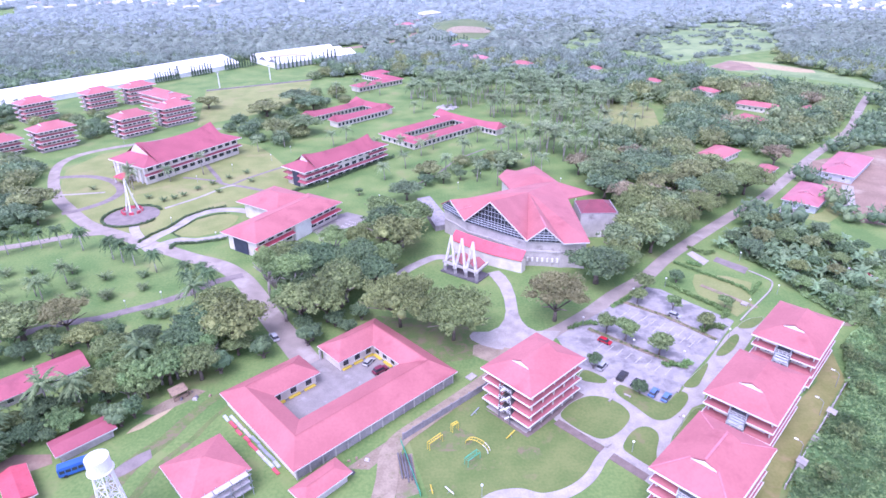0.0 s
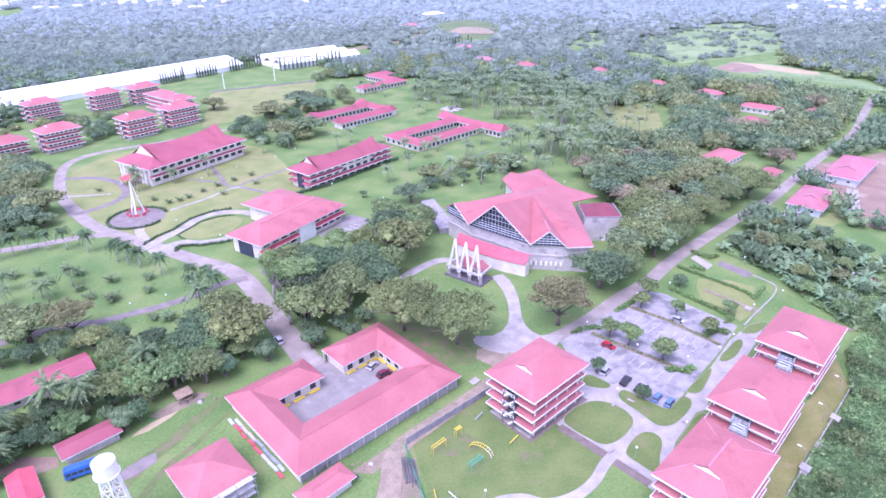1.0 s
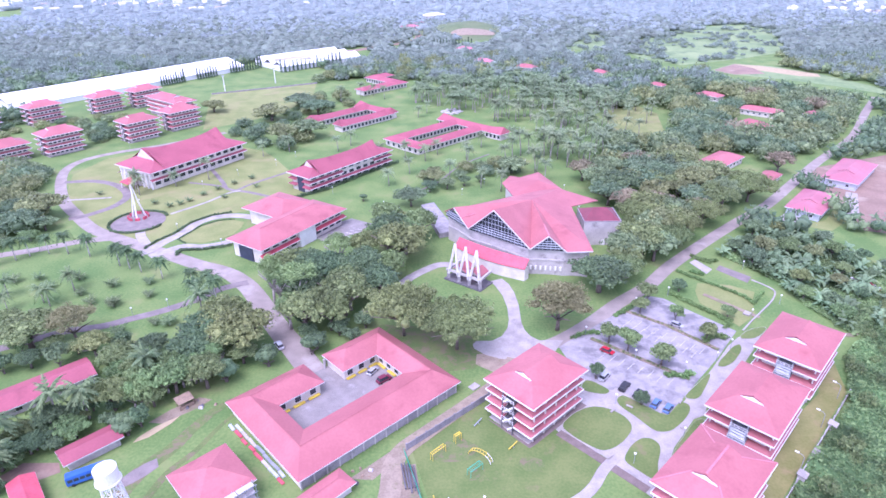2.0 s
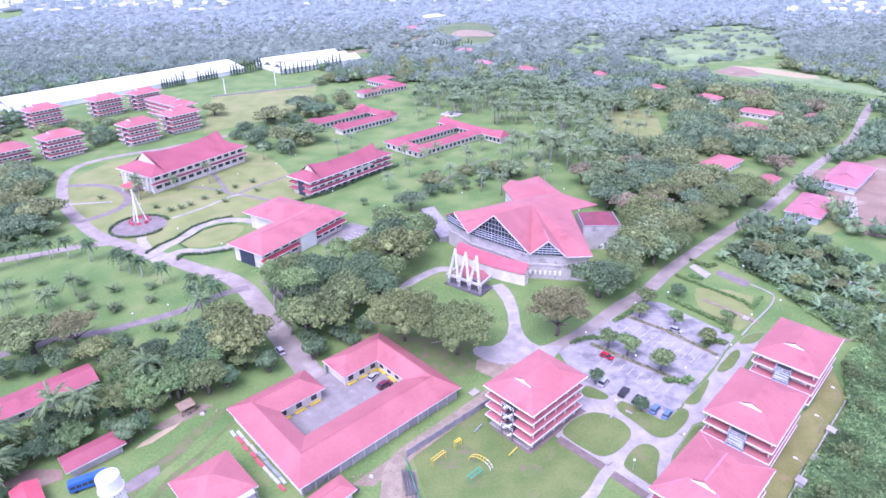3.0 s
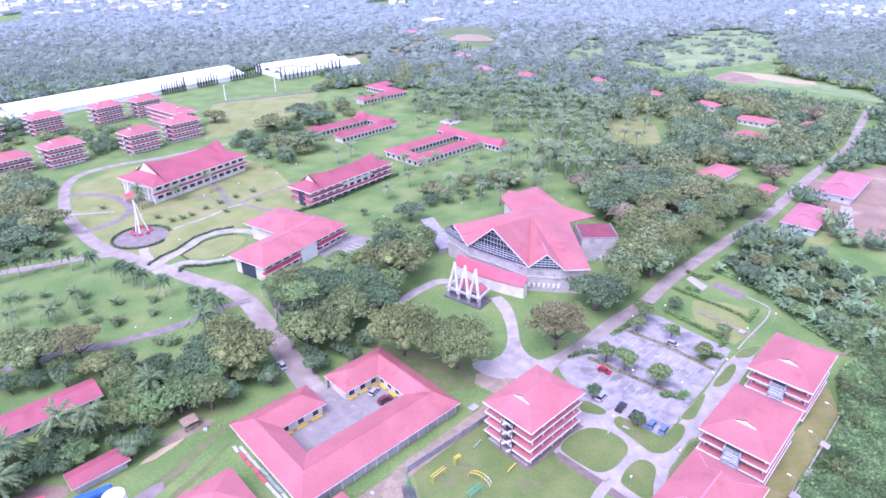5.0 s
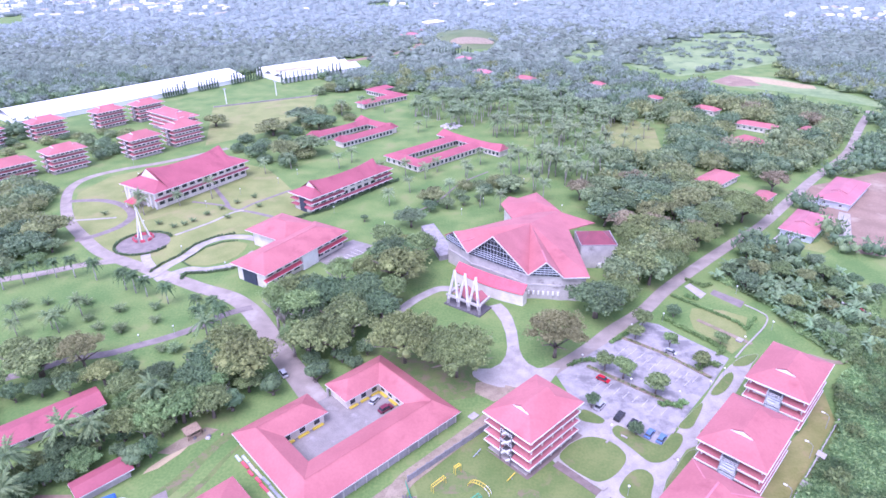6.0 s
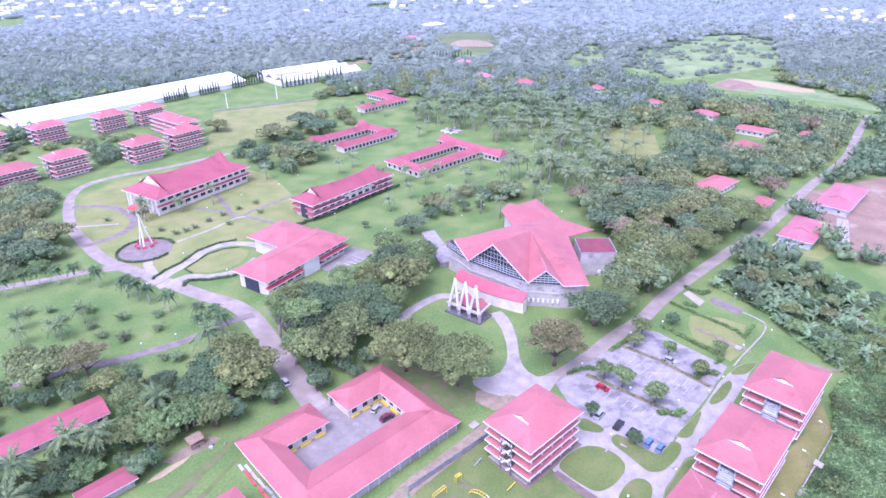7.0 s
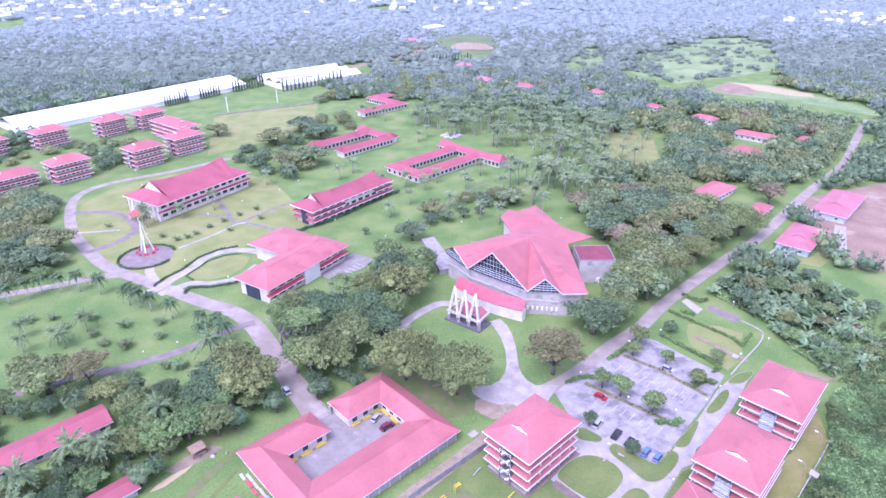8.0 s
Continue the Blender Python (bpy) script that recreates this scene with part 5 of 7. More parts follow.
factory(-292, 570, 53, 215, 58, 4.2, 6.0, "very long white-roofed factory shed", 1)
factory(-148, 678, 42, 95, 62, 5, 4.5, "white-roofed factory shed by the wood", 3)


def factory_office():
    ob = thing("office", pose(-158, 650, 0, 0, 0, 30), "grey two-storey flat-roofed factory office", "office")
    bm = bmesh.new()
    box(bm, -17, 17, -7, 7, -0.05, 8.6)
    w = part("wall", bm, PALE_STEEL, ob, "grey office wall")
    for z in (3.0, 6.6):
        windows(w, (-17, -7), (17, -7), z, 9, 2.2, 1.5)
        windows(w, (-17, 7), (-17, -7), z, 3, 2.2, 1.5)
    bm = bmesh.new()
    box(bm, -17.6, 17.6, -7.6, 7.6, 8.602, 9.3)
    part("roof_slab", bm, CONCRETE, ob, "pale flat roof slab")
    bm = bmesh.new()
    box(bm, -17.9, 17.9, -8.6, -7.1, 4.3, 4.7)
    part("canopy", bm, CONCRETE, ob, "thin concrete canopy")


factory_office()


def mound():
    """A grassy hill among the woods with a bare scar on its near slope."""
    def rise(x, y):
        q = ((x - 32) / 70) ** 2 + ((y - 925) / 95) ** 2
        return 12 * max(0.0, 1 - q) ** 1.3 * (1 + 0.12 * math.sin(x * 0.11) * math.cos(y * 0.07))
    for name, cx, cy, rx, ry, lift, mat, label in (("hill", 32, 925, 70, 95, 0.0, SCRUB, "low grassy hill among the woods"), ("earth_scar", 38, 868, 30, 16, 0.35, TRACK, "bare earth scar on a hillside")):
        bm = bmesh.new()
        rings = [[bm.verts.new((cx + rx * k / 8 * math.cos(a), cy + ry * k / 8 * math.sin(a), 0)) for a in [math.tau * j / 36 for j in range(36)]] for k in range(1, 9)]
        top = bm.verts.new((cx, cy, 0))
        for j in range(36):
            bm.faces.new((top, rings[0][j], rings[0][(j + 1) % 36]))
            for p, q in zip(rings, rings[1:]):
                bm.faces.new((p[j], q[j], q[(j + 1) % 36], p[(j + 1) % 36]))
        for v in bm.verts:
            v.co.z = rise(v.co.x, v.co.y) + lift
        set_piece(name, bm, mat, label)


mound()
house(-20, 1090, 45, 40, 22, 7, 3, "far white shed among woods", mat=FACTORY, name="barn")


def monument():
    ob = thing("monument", pose(-144.6, 261.3, 0, 0, 0, 20), "tall white three-legged spire in a paved court", "monument")
    for k in range(3):
        a = math.tau * k / 3 + 0.4
        bm = bmesh.new()
        f = Vector((3.2 * math.cos(a), 3.2 * math.sin(a), 0.1))
        tube(bm, [f, f * 0.45 + Vector((0, 0, 7.5)), Vector((0.1 * math.cos(a), 0.1 * math.sin(a), 16.5))], [0.4, 0.3, 0.12], 5)
        part("leg", bm, WHITE, ob)
    for k in range(8):
        a = math.tau * k / 8
        bm = bmesh.new()
        box(bm, -1.0, 1.0, -0.25, 0.25, 0.12, 1.4)
        o = part("low_wall", bm, RED_ROOF, ob, "red low wall piece")
        o.matrix_basis = Matrix.Rotation(a, 4, "Z") @ Matrix.Translation((0, 4.4, 0))
    return ob


monument()

def water_tower():
    ob = thing("water_tower", pose(-70, 90.2, 0), "white water tank on a lattice tower", "water tower")
    bm = bmesh.new()
    c = bmesh.ops.create_cone(bm, cap_ends=True, segments=24, radius1=2.3, radius2=2.3, depth=3.2)["verts"]
    bmesh.ops.translate(bm, verts=c, vec=(0, 0, 17.3))
    c = bmesh.ops.create_cone(bm, cap_ends=True, segments=24, radius1=2.3, radius2=0.25, depth=0.7)["verts"]
    bmesh.ops.translate(bm, verts=c, vec=(0, 0, 19.25))
    c = bmesh.ops.create_cone(bm, cap_ends=True, segments=24, radius1=2.6, radius2=2.6, depth=0.2)["verts"]
    bmesh.ops.translate(bm, verts=c, vec=(0, 0, 15.6))
    part("tank", bm, WHITE, ob)
    for k in range(6):
        a = math.tau * k / 6
        bm = bmesh.new()
        beam(bm, (3.2 * math.cos(a), 3.2 * math.sin(a), 0), (1.9 * math.cos(a), 1.9 * math.sin(a), 15.5), 0.28)
        part("leg", bm, WHITE, ob)
    for j in range(5):
        z0, z1 = j * 3.1, (j + 1) * 3.1
        r0, r1 = 3.2 - 1.3 * z0 / 15.5, 3.2 - 1.3 * z1 / 15.5
        for k in range(6):
            a, b = math.tau * k / 6, math.tau * (k + 1) / 6
            A0, B0 = (r0 * math.cos(a), r0 * math.sin(a), z0), (r0 * math.cos(b), r0 * math.sin(b), z0)
            A1, B1 = (r1 * math.cos(a), r1 * math.sin(a), z1), (r1 * math.cos(b), r1 * math.sin(b), z1)
            for p, q, w in ((A0, B1, 0.12), (B0, A1, 0.12), (A1, B1, 0.14)):
                bm = bmesh.new()
                beam(bm, p, q, w)
                part("brace", bm, WHITE, ob)


water_tower()


# ---- trees ----
rng = random.Random(7)


def crown_mesh(name, seed, mat, lobes, cards, size, flat=0.75, spread=0.72, lift=0.0, core=0.76, ragged=0.2, small=1.0):
    """A crown of unit radius from z = 0 up: lobes set with leaf sprays, over added cores that block light."""
    r = random.Random(seed)
    nr = np.random.RandomState(seed)
    cs = []
    for k in range(lobes):
        a = k * 2.39996 + r.uniform(-0.3, 0.3)
        rad = spread * math.sqrt((k + 0.3) / lobes) * r.uniform(0.85, 1.1)
        z = flat * (0.35 + 0.6 * math.sqrt(max(0, 1 - rad ** 2)) * r.uniform(0.75, 1.1)) + lift * (1 - rad)
        cs.append((rad * math.cos(a), rad * math.sin(a), z, r.uniform(0.22, 0.38) * small))
    v, f = [], []
    ico = bmesh.new()
    bmesh.ops.create_icosphere(ico, subdivisions=1, radius=1)
    iv = np.array([q.co[:] for q in ico.verts])
    fi = [[q.index for q in p.verts] for p in ico.faces]
    ico.free()
    for x, y, z, q in cs:
        base = len(v)
        w = iv * (q * core * 0.76) * nr.uniform(0.85, 1.15, (len(iv), 1)) * (1, 1, 0.8)
        v.extend((w + (x, y, z)).tolist())
        f.extend([[i + base for i in t] for t in fi])
    tufts = []
    for x, y, z, q in cs:
        for _ in range(6):
            n = nr.normal(size=3)
            n[2] = abs(n[2]) * 1.2 - 0.35
            n /= np.linalg.norm(n)
            tufts.append((x + n[0] * q * 0.72, y + n[1] * q * 0.72, z + n[2] * q * 0.6, q * nr.uniform(0.3, 0.62)))
    for k in range(cards):
        x, y, z, q = tufts[nr.randint(len(tufts))]
        n = nr.normal(size=3)
        n[2] = abs(n[2]) * 1.1 - 0.4
        n /= np.linalg.norm(n)
        p = np.array((x, y, z)) + n * (q, q, q * 0.7) * nr.uniform(0.6, 1.0 + ragged)
        m = n + nr.normal(size=3) * 0.5 + (0, 0, 0.3)
        m /= np.linalg.norm(m)
        s = np.cross(m, nr.normal(size=3))
        s /= np.linalg.norm(s)
        t = np.cross(m, s)
        a, b = size * nr.uniform(0.6, 1.3), size * nr.uniform(0.5, 1.0)
        base = len(v)
        v.extend([(p - s * a * 1.15 - t * b * 0.5).tolist(), (p + s * a * 1.15 - t * b * 0.35 + m * 0.15 * a).tolist(), (p + t * b * 1.5 + m * 0.1 * a).tolist()])
        f.append([base, base + 1, base + 2])
    me = bpy.data.meshes.new(name)
    me.from_pydata(v, [], f)
    me.materials.append(mat)
    return me


def trunk_mesh(name, seed, mat, limbs=5, thick=0.05, reach=0.6, fork=0.3, crown=0.55):
    """A trunk of unit height that forks into limbs."""
    r = random.Random(seed)
    bm = bmesh.new()
    tube(bm, [(0, 0, -0.02), (0.01, 0, fork * 0.5), (0, 0.01, fork)], [thick * 1.3, thick, thick * 0.85], 7)
    for k in range(limbs):
        a = math.tau * k / limbs + r.uniform(-0.4, 0.4)
        d = Vector((math.cos(a), math.sin(a), 0))
        l = reach * r.uniform(0.7, 1.1)
        tube(bm, [Vector((0, 0, fork * 0.95)), d * l * 0.4 + Vector((0, 0, fork + crown * 0.35)), d * l + Vector((0, 0, fork + crown * r.uniform(0.6, 0.85)))], [thick * 0.7, thick * 0.45, thick * 0.15], 5)
    return mesh_of(name, bm, mat, True)


PROTO = {}


def proto(kind, crown, trunk, base, natural):
    """One tree of unit crown radius; base is where the crown begins, of its natural height."""
    ob = thing("tree", pose(0, 0, -500), "", "tree")
    t = part("trunk", trunk, None, ob)
    t.scale = (natural, natural, natural)
    c = part("crown", crown, None, ob)
    c.location = (0, 0, base)
    PROTO.setdefault(kind, []).append((ob, natural))


for k, (seed, mat) in enumerate(((1, LEAF), (2, LEAF_DARK), (3, LEAF), (4, LEAF_OLIVE))):
    proto("round", crown_mesh("crown", seed, mat, 26, 4600, 0.041, 1.15, 0.74, ragged=0.3, small=0.95), trunk_mesh("trunk", seed, BARK), 0.12, 1.55)
for k, (seed, mat) in enumerate(((11, LEAF_OLIVE), (12, LEAF))):
    proto("wide", crown_mesh("crown", seed, mat, 44, 11000, 0.024, 0.5, 0.84, ragged=0.25, small=0.75), trunk_mesh("trunk", seed, BARK, 7, 0.04, 0.9, 0.3, 0.6), 0.42, 1.1)
proto("rain", crown_mesh("crown", 13, LEAF_OLIVE, 52, 12000, 0.023, 0.34, 0.86, ragged=0.25, small=0.65), trunk_mesh("trunk", 13, BARK, 8, 0.035, 0.95, 0.35, 0.55), 0.56, 1.08)
proto("russet", crown_mesh("crown", 21, LEAF_BROWN, 30, 7000, 0.028, 0.85, 0.8, ragged=0.35, core=0.7, small=0.85), trunk_mesh("trunk", 21, BARK, 6, 0.045, 0.7), 0.5, 1.3)
proto("open", crown_mesh("crown", 31, LEAF_LIGHT, 26, 4200, 0.034, 1.6, 0.6, core=0.2, ragged=0.6, small=0.8), trunk_mesh("trunk", 31, PALE_BARK, 8, 0.035, 0.35, 0.35, 0.6), 0.6, 2.2)
proto("bush", crown_mesh("crown", 41, LEAF_DARK, 12, 1700, 0.062, 0.9, 0.6, ragged=0.1), trunk_mesh("trunk", 41, BARK, 3, 0.06, 0.3, 0.1, 0.3), 0.05, 1.2)
proto("ball", crown_mesh("crown", 43, LEAF_DARK, 14, 2600, 0.05, 1.25, 0.42, core=1.2, ragged=0.05, small=1.25), trunk_mesh("trunk", 43, BARK, 3, 0.06, 0.3, 0.1, 0.3), -0.12, 1.6)
proto("light", crown_mesh("crown", 51, LEAF_LIGHT, 18, 2800, 0.054, 1.1, 0.68), trunk_mesh("trunk", 51, BARK), 0.08, 1.45)
proto("bamboo", crown_mesh("crown", 46, LEAF_LIGHT, 22, 3600, 0.075, 2.3, 0.62, ragged=0.35, small=1.0), trunk_mesh("trunk", 46, PALE_BARK, 7, 0.03, 0.35, 0.15, 0.5), 0.0, 2.9)
for seed, mat in ((56, LEAF_LIGHT), (57, LEAF)):
    proto("young", crown_mesh("crown", seed, mat, 14, 2600, 0.06, 1.5, 0.5, ragged=0.3), trunk_mesh("trunk", seed, BARK, 4, 0.03, 0.3), -0.22, 1.6)
for seed, mat in ((61, LEAF_HAZED), (62, LEAF_DARK_HAZED), (63, LEAF_OLIVE_HAZED)):
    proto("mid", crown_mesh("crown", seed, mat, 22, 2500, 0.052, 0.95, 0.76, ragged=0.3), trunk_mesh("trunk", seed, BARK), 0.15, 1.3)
for seed, mat in ((65, LEAF_OLIVE_HAZED), (66, LEAF_HAZED)):
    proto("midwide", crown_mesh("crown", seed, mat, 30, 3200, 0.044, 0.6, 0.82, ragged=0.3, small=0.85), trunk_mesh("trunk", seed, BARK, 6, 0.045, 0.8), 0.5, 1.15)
proto("midrusset", crown_mesh("crown", 64, LEAF_RUST, 20, 2400, 0.055, 0.75, 0.78, core=0.7), trunk_mesh("trunk", 64, BARK), 0.5, 1.3)

LABELS = {"rain": "huge spreading olive-green rain tree", "round": "broad green tree with a dense lobed crown", "wide": "wide spreading olive-green rain tree", "russet": "brownish spreading tree with thin leaves",
          "open": "tall thin pale-barked tree with sparse leaves", "bush": "dense dark green rounded bush", "ball": "dense dark tree clipped to a ball", "light": "fresh light-green leafy tree", "bamboo": "tall clump of light-green bamboo",
          "mid": "green tree on the campus edge", "midrusset": "russet-brown tree on the campus edge", "young": "young upright tree in a car park bed", "midwide": "spreading olive-green tree on the campus edge"}


def tree(kind, x, y, r, h, group=""):
    choices = PROTO[kind]
    k = rng.randrange(len(choices))
    ob, natural = choices[k]
    m = Matrix.Translation((x, y, 0)) @ Matrix.Rotation(rng.uniform(0, math.tau), 4, "Z") @ Matrix.Diagonal((r, r, h / natural, 1))
    t = copy_thing(ob, m)
    tagged(t, LABELS[kind], "tree" if kind != "bush" else "bush", group)
    return t


for x, y, r, h in ((3.0, 156, 12.5, 15.5), (-14, 163.5, 12.5, 16.5)):
    tree("rain", x, y, r, h)
tree("russet", 36, 166, 10.5, 13.5)
for x, y, r, h in ((-46, 166, 9, 15), (-35, 176, 10, 16), (-44, 195, 9.2, 14), (-58, 202, 8, 12), (-30, 199, 8.3, 14), (-18, 214, 12, 17), (-12, 235, 9, 14), (-27, 250, 8, 11), (-64, 155, 10.6, 15),
                   (-76, 148, 7.5, 12), (55, 190, 11.6, 14), (-24, 226, 10, 16), (-36, 186, 8, 13), (-24, 188, 9, 12), (-50, 182, 8, 13)):
    tree("round", x, y, r, h)
for x, y, r, h in ((78, 217, 11.6, 15), (84, 279, 13, 15), (90, 251, 12, 14), (105, 282, 12, 13), (113, 246, 9.9, 12), (146, 274, 13, 14), (121, 310, 13, 14), (62, 237, 6, 10), (98, 232, 9, 13), (126, 262, 11, 13), (68, 206, 8, 12)):
    tree(rng.choice(("wide", "round", "round")), x, y, r * 0.95, h)
for x, y, r, h in ((-64.5, 141, 5.4, 8.5), (-54, 148, 4.9, 7.5), (-83.3, 119.5, 4.6, 7.5), (-42, 154, 5.2, 8), (-41, 279, 3.0, 4.5)):
    tree("ball", x, y, r, h)
for x, y, r, h in ((-40.9, 156.4, 4.6, 5.5), (-44.5, 162.5, 4.2, 5), (-35, 164, 4.5, 6), (-30, 160, 4, 5), (-48, 170, 4.2, 6), (-27, 168, 4.4, 6)):
    tree("bush", x, y, r, h)
for x, y, r, h in ((-71, 164, 9.5, 14), (-66, 154, 8.5, 13), (-76, 157, 8, 12)):
    tree("round", x, y, r, h)
tree("open", -61, 184, 6.5, 17)
tree("open", -57.5, 180, 5.5, 15)
for x, y, r, h in ((-69, 138, 6.5, 11), (-77, 136, 7, 11), (-89, 142, 6.5, 9), (-82, 137, 5, 8), (-84, 130, 5, 9), (-98, 147, 6, 9)):
    tree("light" if rng.random() < 0.5 else "round", x, y, r, h)
for x, y, r, h in ((-188, 259, 11, 12), (-189, 246, 9.9, 10), (-17, 272, 8, 9), (-7, 301, 7.6, 9), (36, 318, 9.9, 9), (-177, 462, 10, 9), (-126, 436, 14, 11), (-90, 390, 13, 12), (-104, 380, 12, 12), (-112, 470, 14, 11), (-95, 450, 12, 11)):
    tree("mid", x, y, r, h)
tree("russet", -120, 162, 8, 10)
tree("round", -132, 158, 10.5, 12)
for x, y, r, h in ((-72, 141, 4, 11), (-76, 138.5, 4, 12), (-79.5, 136, 3.8, 11), (-83, 133, 4, 12), (-86, 130, 3.6, 10), (-69, 146, 3.8, 11), (-80, 141, 4, 12), (-87, 135, 4, 11)):
    tree("bamboo", x, y, r, h)
# young trees in the car park
for x, y, r, h in ((66, 176, 3.6, 5), (75.5, 169.5, 3.2, 6.5), (82, 159, 3.4, 6), (51, 158.5, 4, 6), (56, 154.5, 4.4, 7), (64, 147, 4.6, 6.5), (43, 141, 2.4, 4.5), (53, 129.5, 2.5, 3.5), (70, 182, 4.5, 7), (94, 172, 3.2, 4.5), (84, 190, 3, 4)):
    tree("young" if r > 3 else "bush", x, y, r * 1.2, h * 1.2, "car park trees")


# ---- palms ----
def palm_crown(seed, fronds=22, length=3.6, droop=0.85, mat=None, wide=0.66, low=-0.3):
    r = random.Random(seed)
    v, f = [], []
    for k in range(fronds):
        a = math.tau * k / fronds + r.uniform(-0.2, 0.2)
        up = r.uniform(low, 1.5)
        d = Vector((math.cos(a), math.sin(a), 0))
        side = Vector((-d.y, d.x, 0))
        L = length * r.uniform(0.8, 1.1)
        prev = None
        n = 7
        for j in range(n + 1):
            t = j / n
            p = d * (L * (t - 0.12 * t * t)) + Vector((0, 0, L * (up * t * 0.8 - droop * t * t * 0.75)))
            w = wide * math.sin(math.pi * min(1, 0.12 + t * 0.9)) * (1 - 0.3 * t)
            if prev is not None:
                for s in (1, -1):
                    b = len(v)
                    q = (prev + p) / 2
                    v.extend([prev[:], p[:], (p + side * s * w + d * 0.35 - Vector((0, 0, w * 0.55)))[:], (q + side * s * w * 0.7 + d * 0.1 - Vector((0, 0, w * 0.3)))[:]])
                    f.append([b, b + 1, b + 2, b + 3])
            prev = p
    me = bpy.data.meshes.new("palm_crown")
    me.from_pydata(v, [], f)
    me.materials.append(mat or HAZED_PALM)
    return me


PALMS = []
for seed, h, L, tone in ((1, 7.6, 3.8, PALE_BARK), (2, 8.8, 3.6, PALE_BARK), (3, 7.0, 3.9, PALE_BARK), (4, 1.0, 3.0, BARK), (5, 8.0, 3.3, STAINED), (6, 7.0, 3.9, PALE_BARK)):
    ob = thing("palm_tree", pose(0, 0, -500), "", "palm tree")
    r = random.Random(seed)
    lean = Vector((r.uniform(-0.7, 0.7), r.uniform(-0.7, 0.7), 0)) * (1 if seed < 4 else 0.1)
    bm = bmesh.new()
    tube(bm, [(0, 0, -0.1), lean * 0.15 + Vector((0, 0, h * 0.35)), lean * 0.55 + Vector((0, 0, h * 0.7)), lean + Vector((0, 0, h))], [0.26, 0.19, 0.16, 0.14], 6)
    part("trunk", bm, tone, ob, smooth=True)
    c = part("crown", palm_crown(seed, 30 if h > 5 else 20, L * 1.15, (1.05, 0.5, 1.4, 1.0)[max(0, seed - 3)], ROYAL if seed == 5 else GREEN_PALM if seed in (4, 6) else HAZED_PALM, 0.85 if seed == 5 else 0.66, 0.5 if seed == 4 else -0.25), None, ob)
    c.location = lean + Vector((0, 0, h))
    PALMS.append(ob)


def palm(x, y, s=1.0, which=None, label="tall coconut palm with drooping fronds", group="coconut palms"):
    k = rng.randrange(3) if which is None else which
    t = copy_thing(PALMS[k], Matrix.Translation((x, y, 0)) @ Matrix.Rotation(rng.uniform(0, math.tau), 4, "Z") @ Matrix.Diagonal((s, s, s, 1)))
    tagged(t, label, "palm tree", group)


for x, y in ((-175.4, 218.6), (-171.8, 222.1), (-165, 224), (-181, 214), (-188, 212), (-146.6, 221.4), (-130.2, 213.0), (-125.2, 210.6), (-119.4, 207.8), (-108.6, 202.0), (-93.7, 194.1), (-87.1, 192.0), (-89, 184.5), (-82.5, 186), (-157, 224)):
    palm(x, y, rng.uniform(0.95, 1.12), 4, "royal palm with a pale trunk beside the campus road", "roadside palms")
for x, y in ((-154.2, 180.5), (-144.3, 185.3), (-140.6, 182.9), (-138, 193.9), (-160, 190)):
    palm(x, y, rng.uniform(0.85, 1.1), 5, "coconut palm on the lawn", "lawn palms")
for x, y in ((-133.7, 190.4), (-117.9, 182.7), (-125.2, 196.7), (-108.0, 189.0), (-112.0, 198.5), (-164.6, 200.5), (-127.0, 184.5), (-140.5, 202.1), (-156.0, 202.4), (-107.4, 164.8), (-98.3, 171.1), (-93.3, 170.5), (-119, 184), (-148, 196)):
    palm(x, y, rng.uniform(0.85, 1.15), 3, "young trunkless palm on the lawn", "lawn palms")
for x, y in ((-104, 124.3), (-96.6, 125.6), (-85.6, 140), (-83, 174.2), (-112, 114), (-106, 103), (-116, 104)):
    palm(x, y, 1.45, 5, "large coconut palm among garden trees", "garden palms")
for x, y in ((-144, 278), (-135, 274), (-131, 277), (-128, 281), (-124, 289), (-119, 297), (-178, 291), (-113, 305), (-106, 313), (-100, 300), (-112, 285)):
    palm(x, y, 0.75, 3, "small palm beside the lawn path", "path palms")
GROVE = [(30, 322), (62, 300), (85, 316), (110, 360), (136, 450), (106, 520), (60, 545), (0, 535), (-28, 520), (-26, 490), (-16, 472), (20, 440), (46, 410), (44, 360)]
SEG_A = np.concatenate([np.array(l[:-1]) for l, w in ROADS])
SEG_D = np.concatenate([np.array(l[1:]) for l, w in ROADS]) - SEG_A
SEG_W = np.concatenate([np.full(len(l) - 1, w) for l, w in ROADS])
SEG_Q = np.maximum((SEG_D ** 2).sum(1), 1e-6)
OUT = np.array(KEEP_OUT)


def free(x, y, d=0.0):
    if (((OUT[:, :2] - (x, y)) ** 2).sum(1) < (OUT[:, 2] + d) ** 2).any():
        return False
    q = np.array((x, y)) - SEG_A
    t = np.clip((q * SEG_D).sum(1) / SEG_Q, 0, 1)
    return not (((q - SEG_D * t[:, None]) ** 2).sum(1) < (SEG_W + d) ** 2).any()


FAR_PALMS = []
count = 0
while count < 200:
    x, y = rng.uniform(-30, 145), rng.uniform(300, 560)
    if inside((x, y), GROVE) and free(x, y, 1.5) and rng.random() < 0.25 + 0.75 * (y - 300) / 160:
        if y < 440:
            palm(x, y, rng.uniform(1.25, 1.7))
        else:
            FAR_PALMS.append((x, y, rng.uniform(1.25, 1.7), rng.randrange(3), rng.uniform(0, math.tau)))
        count += 1
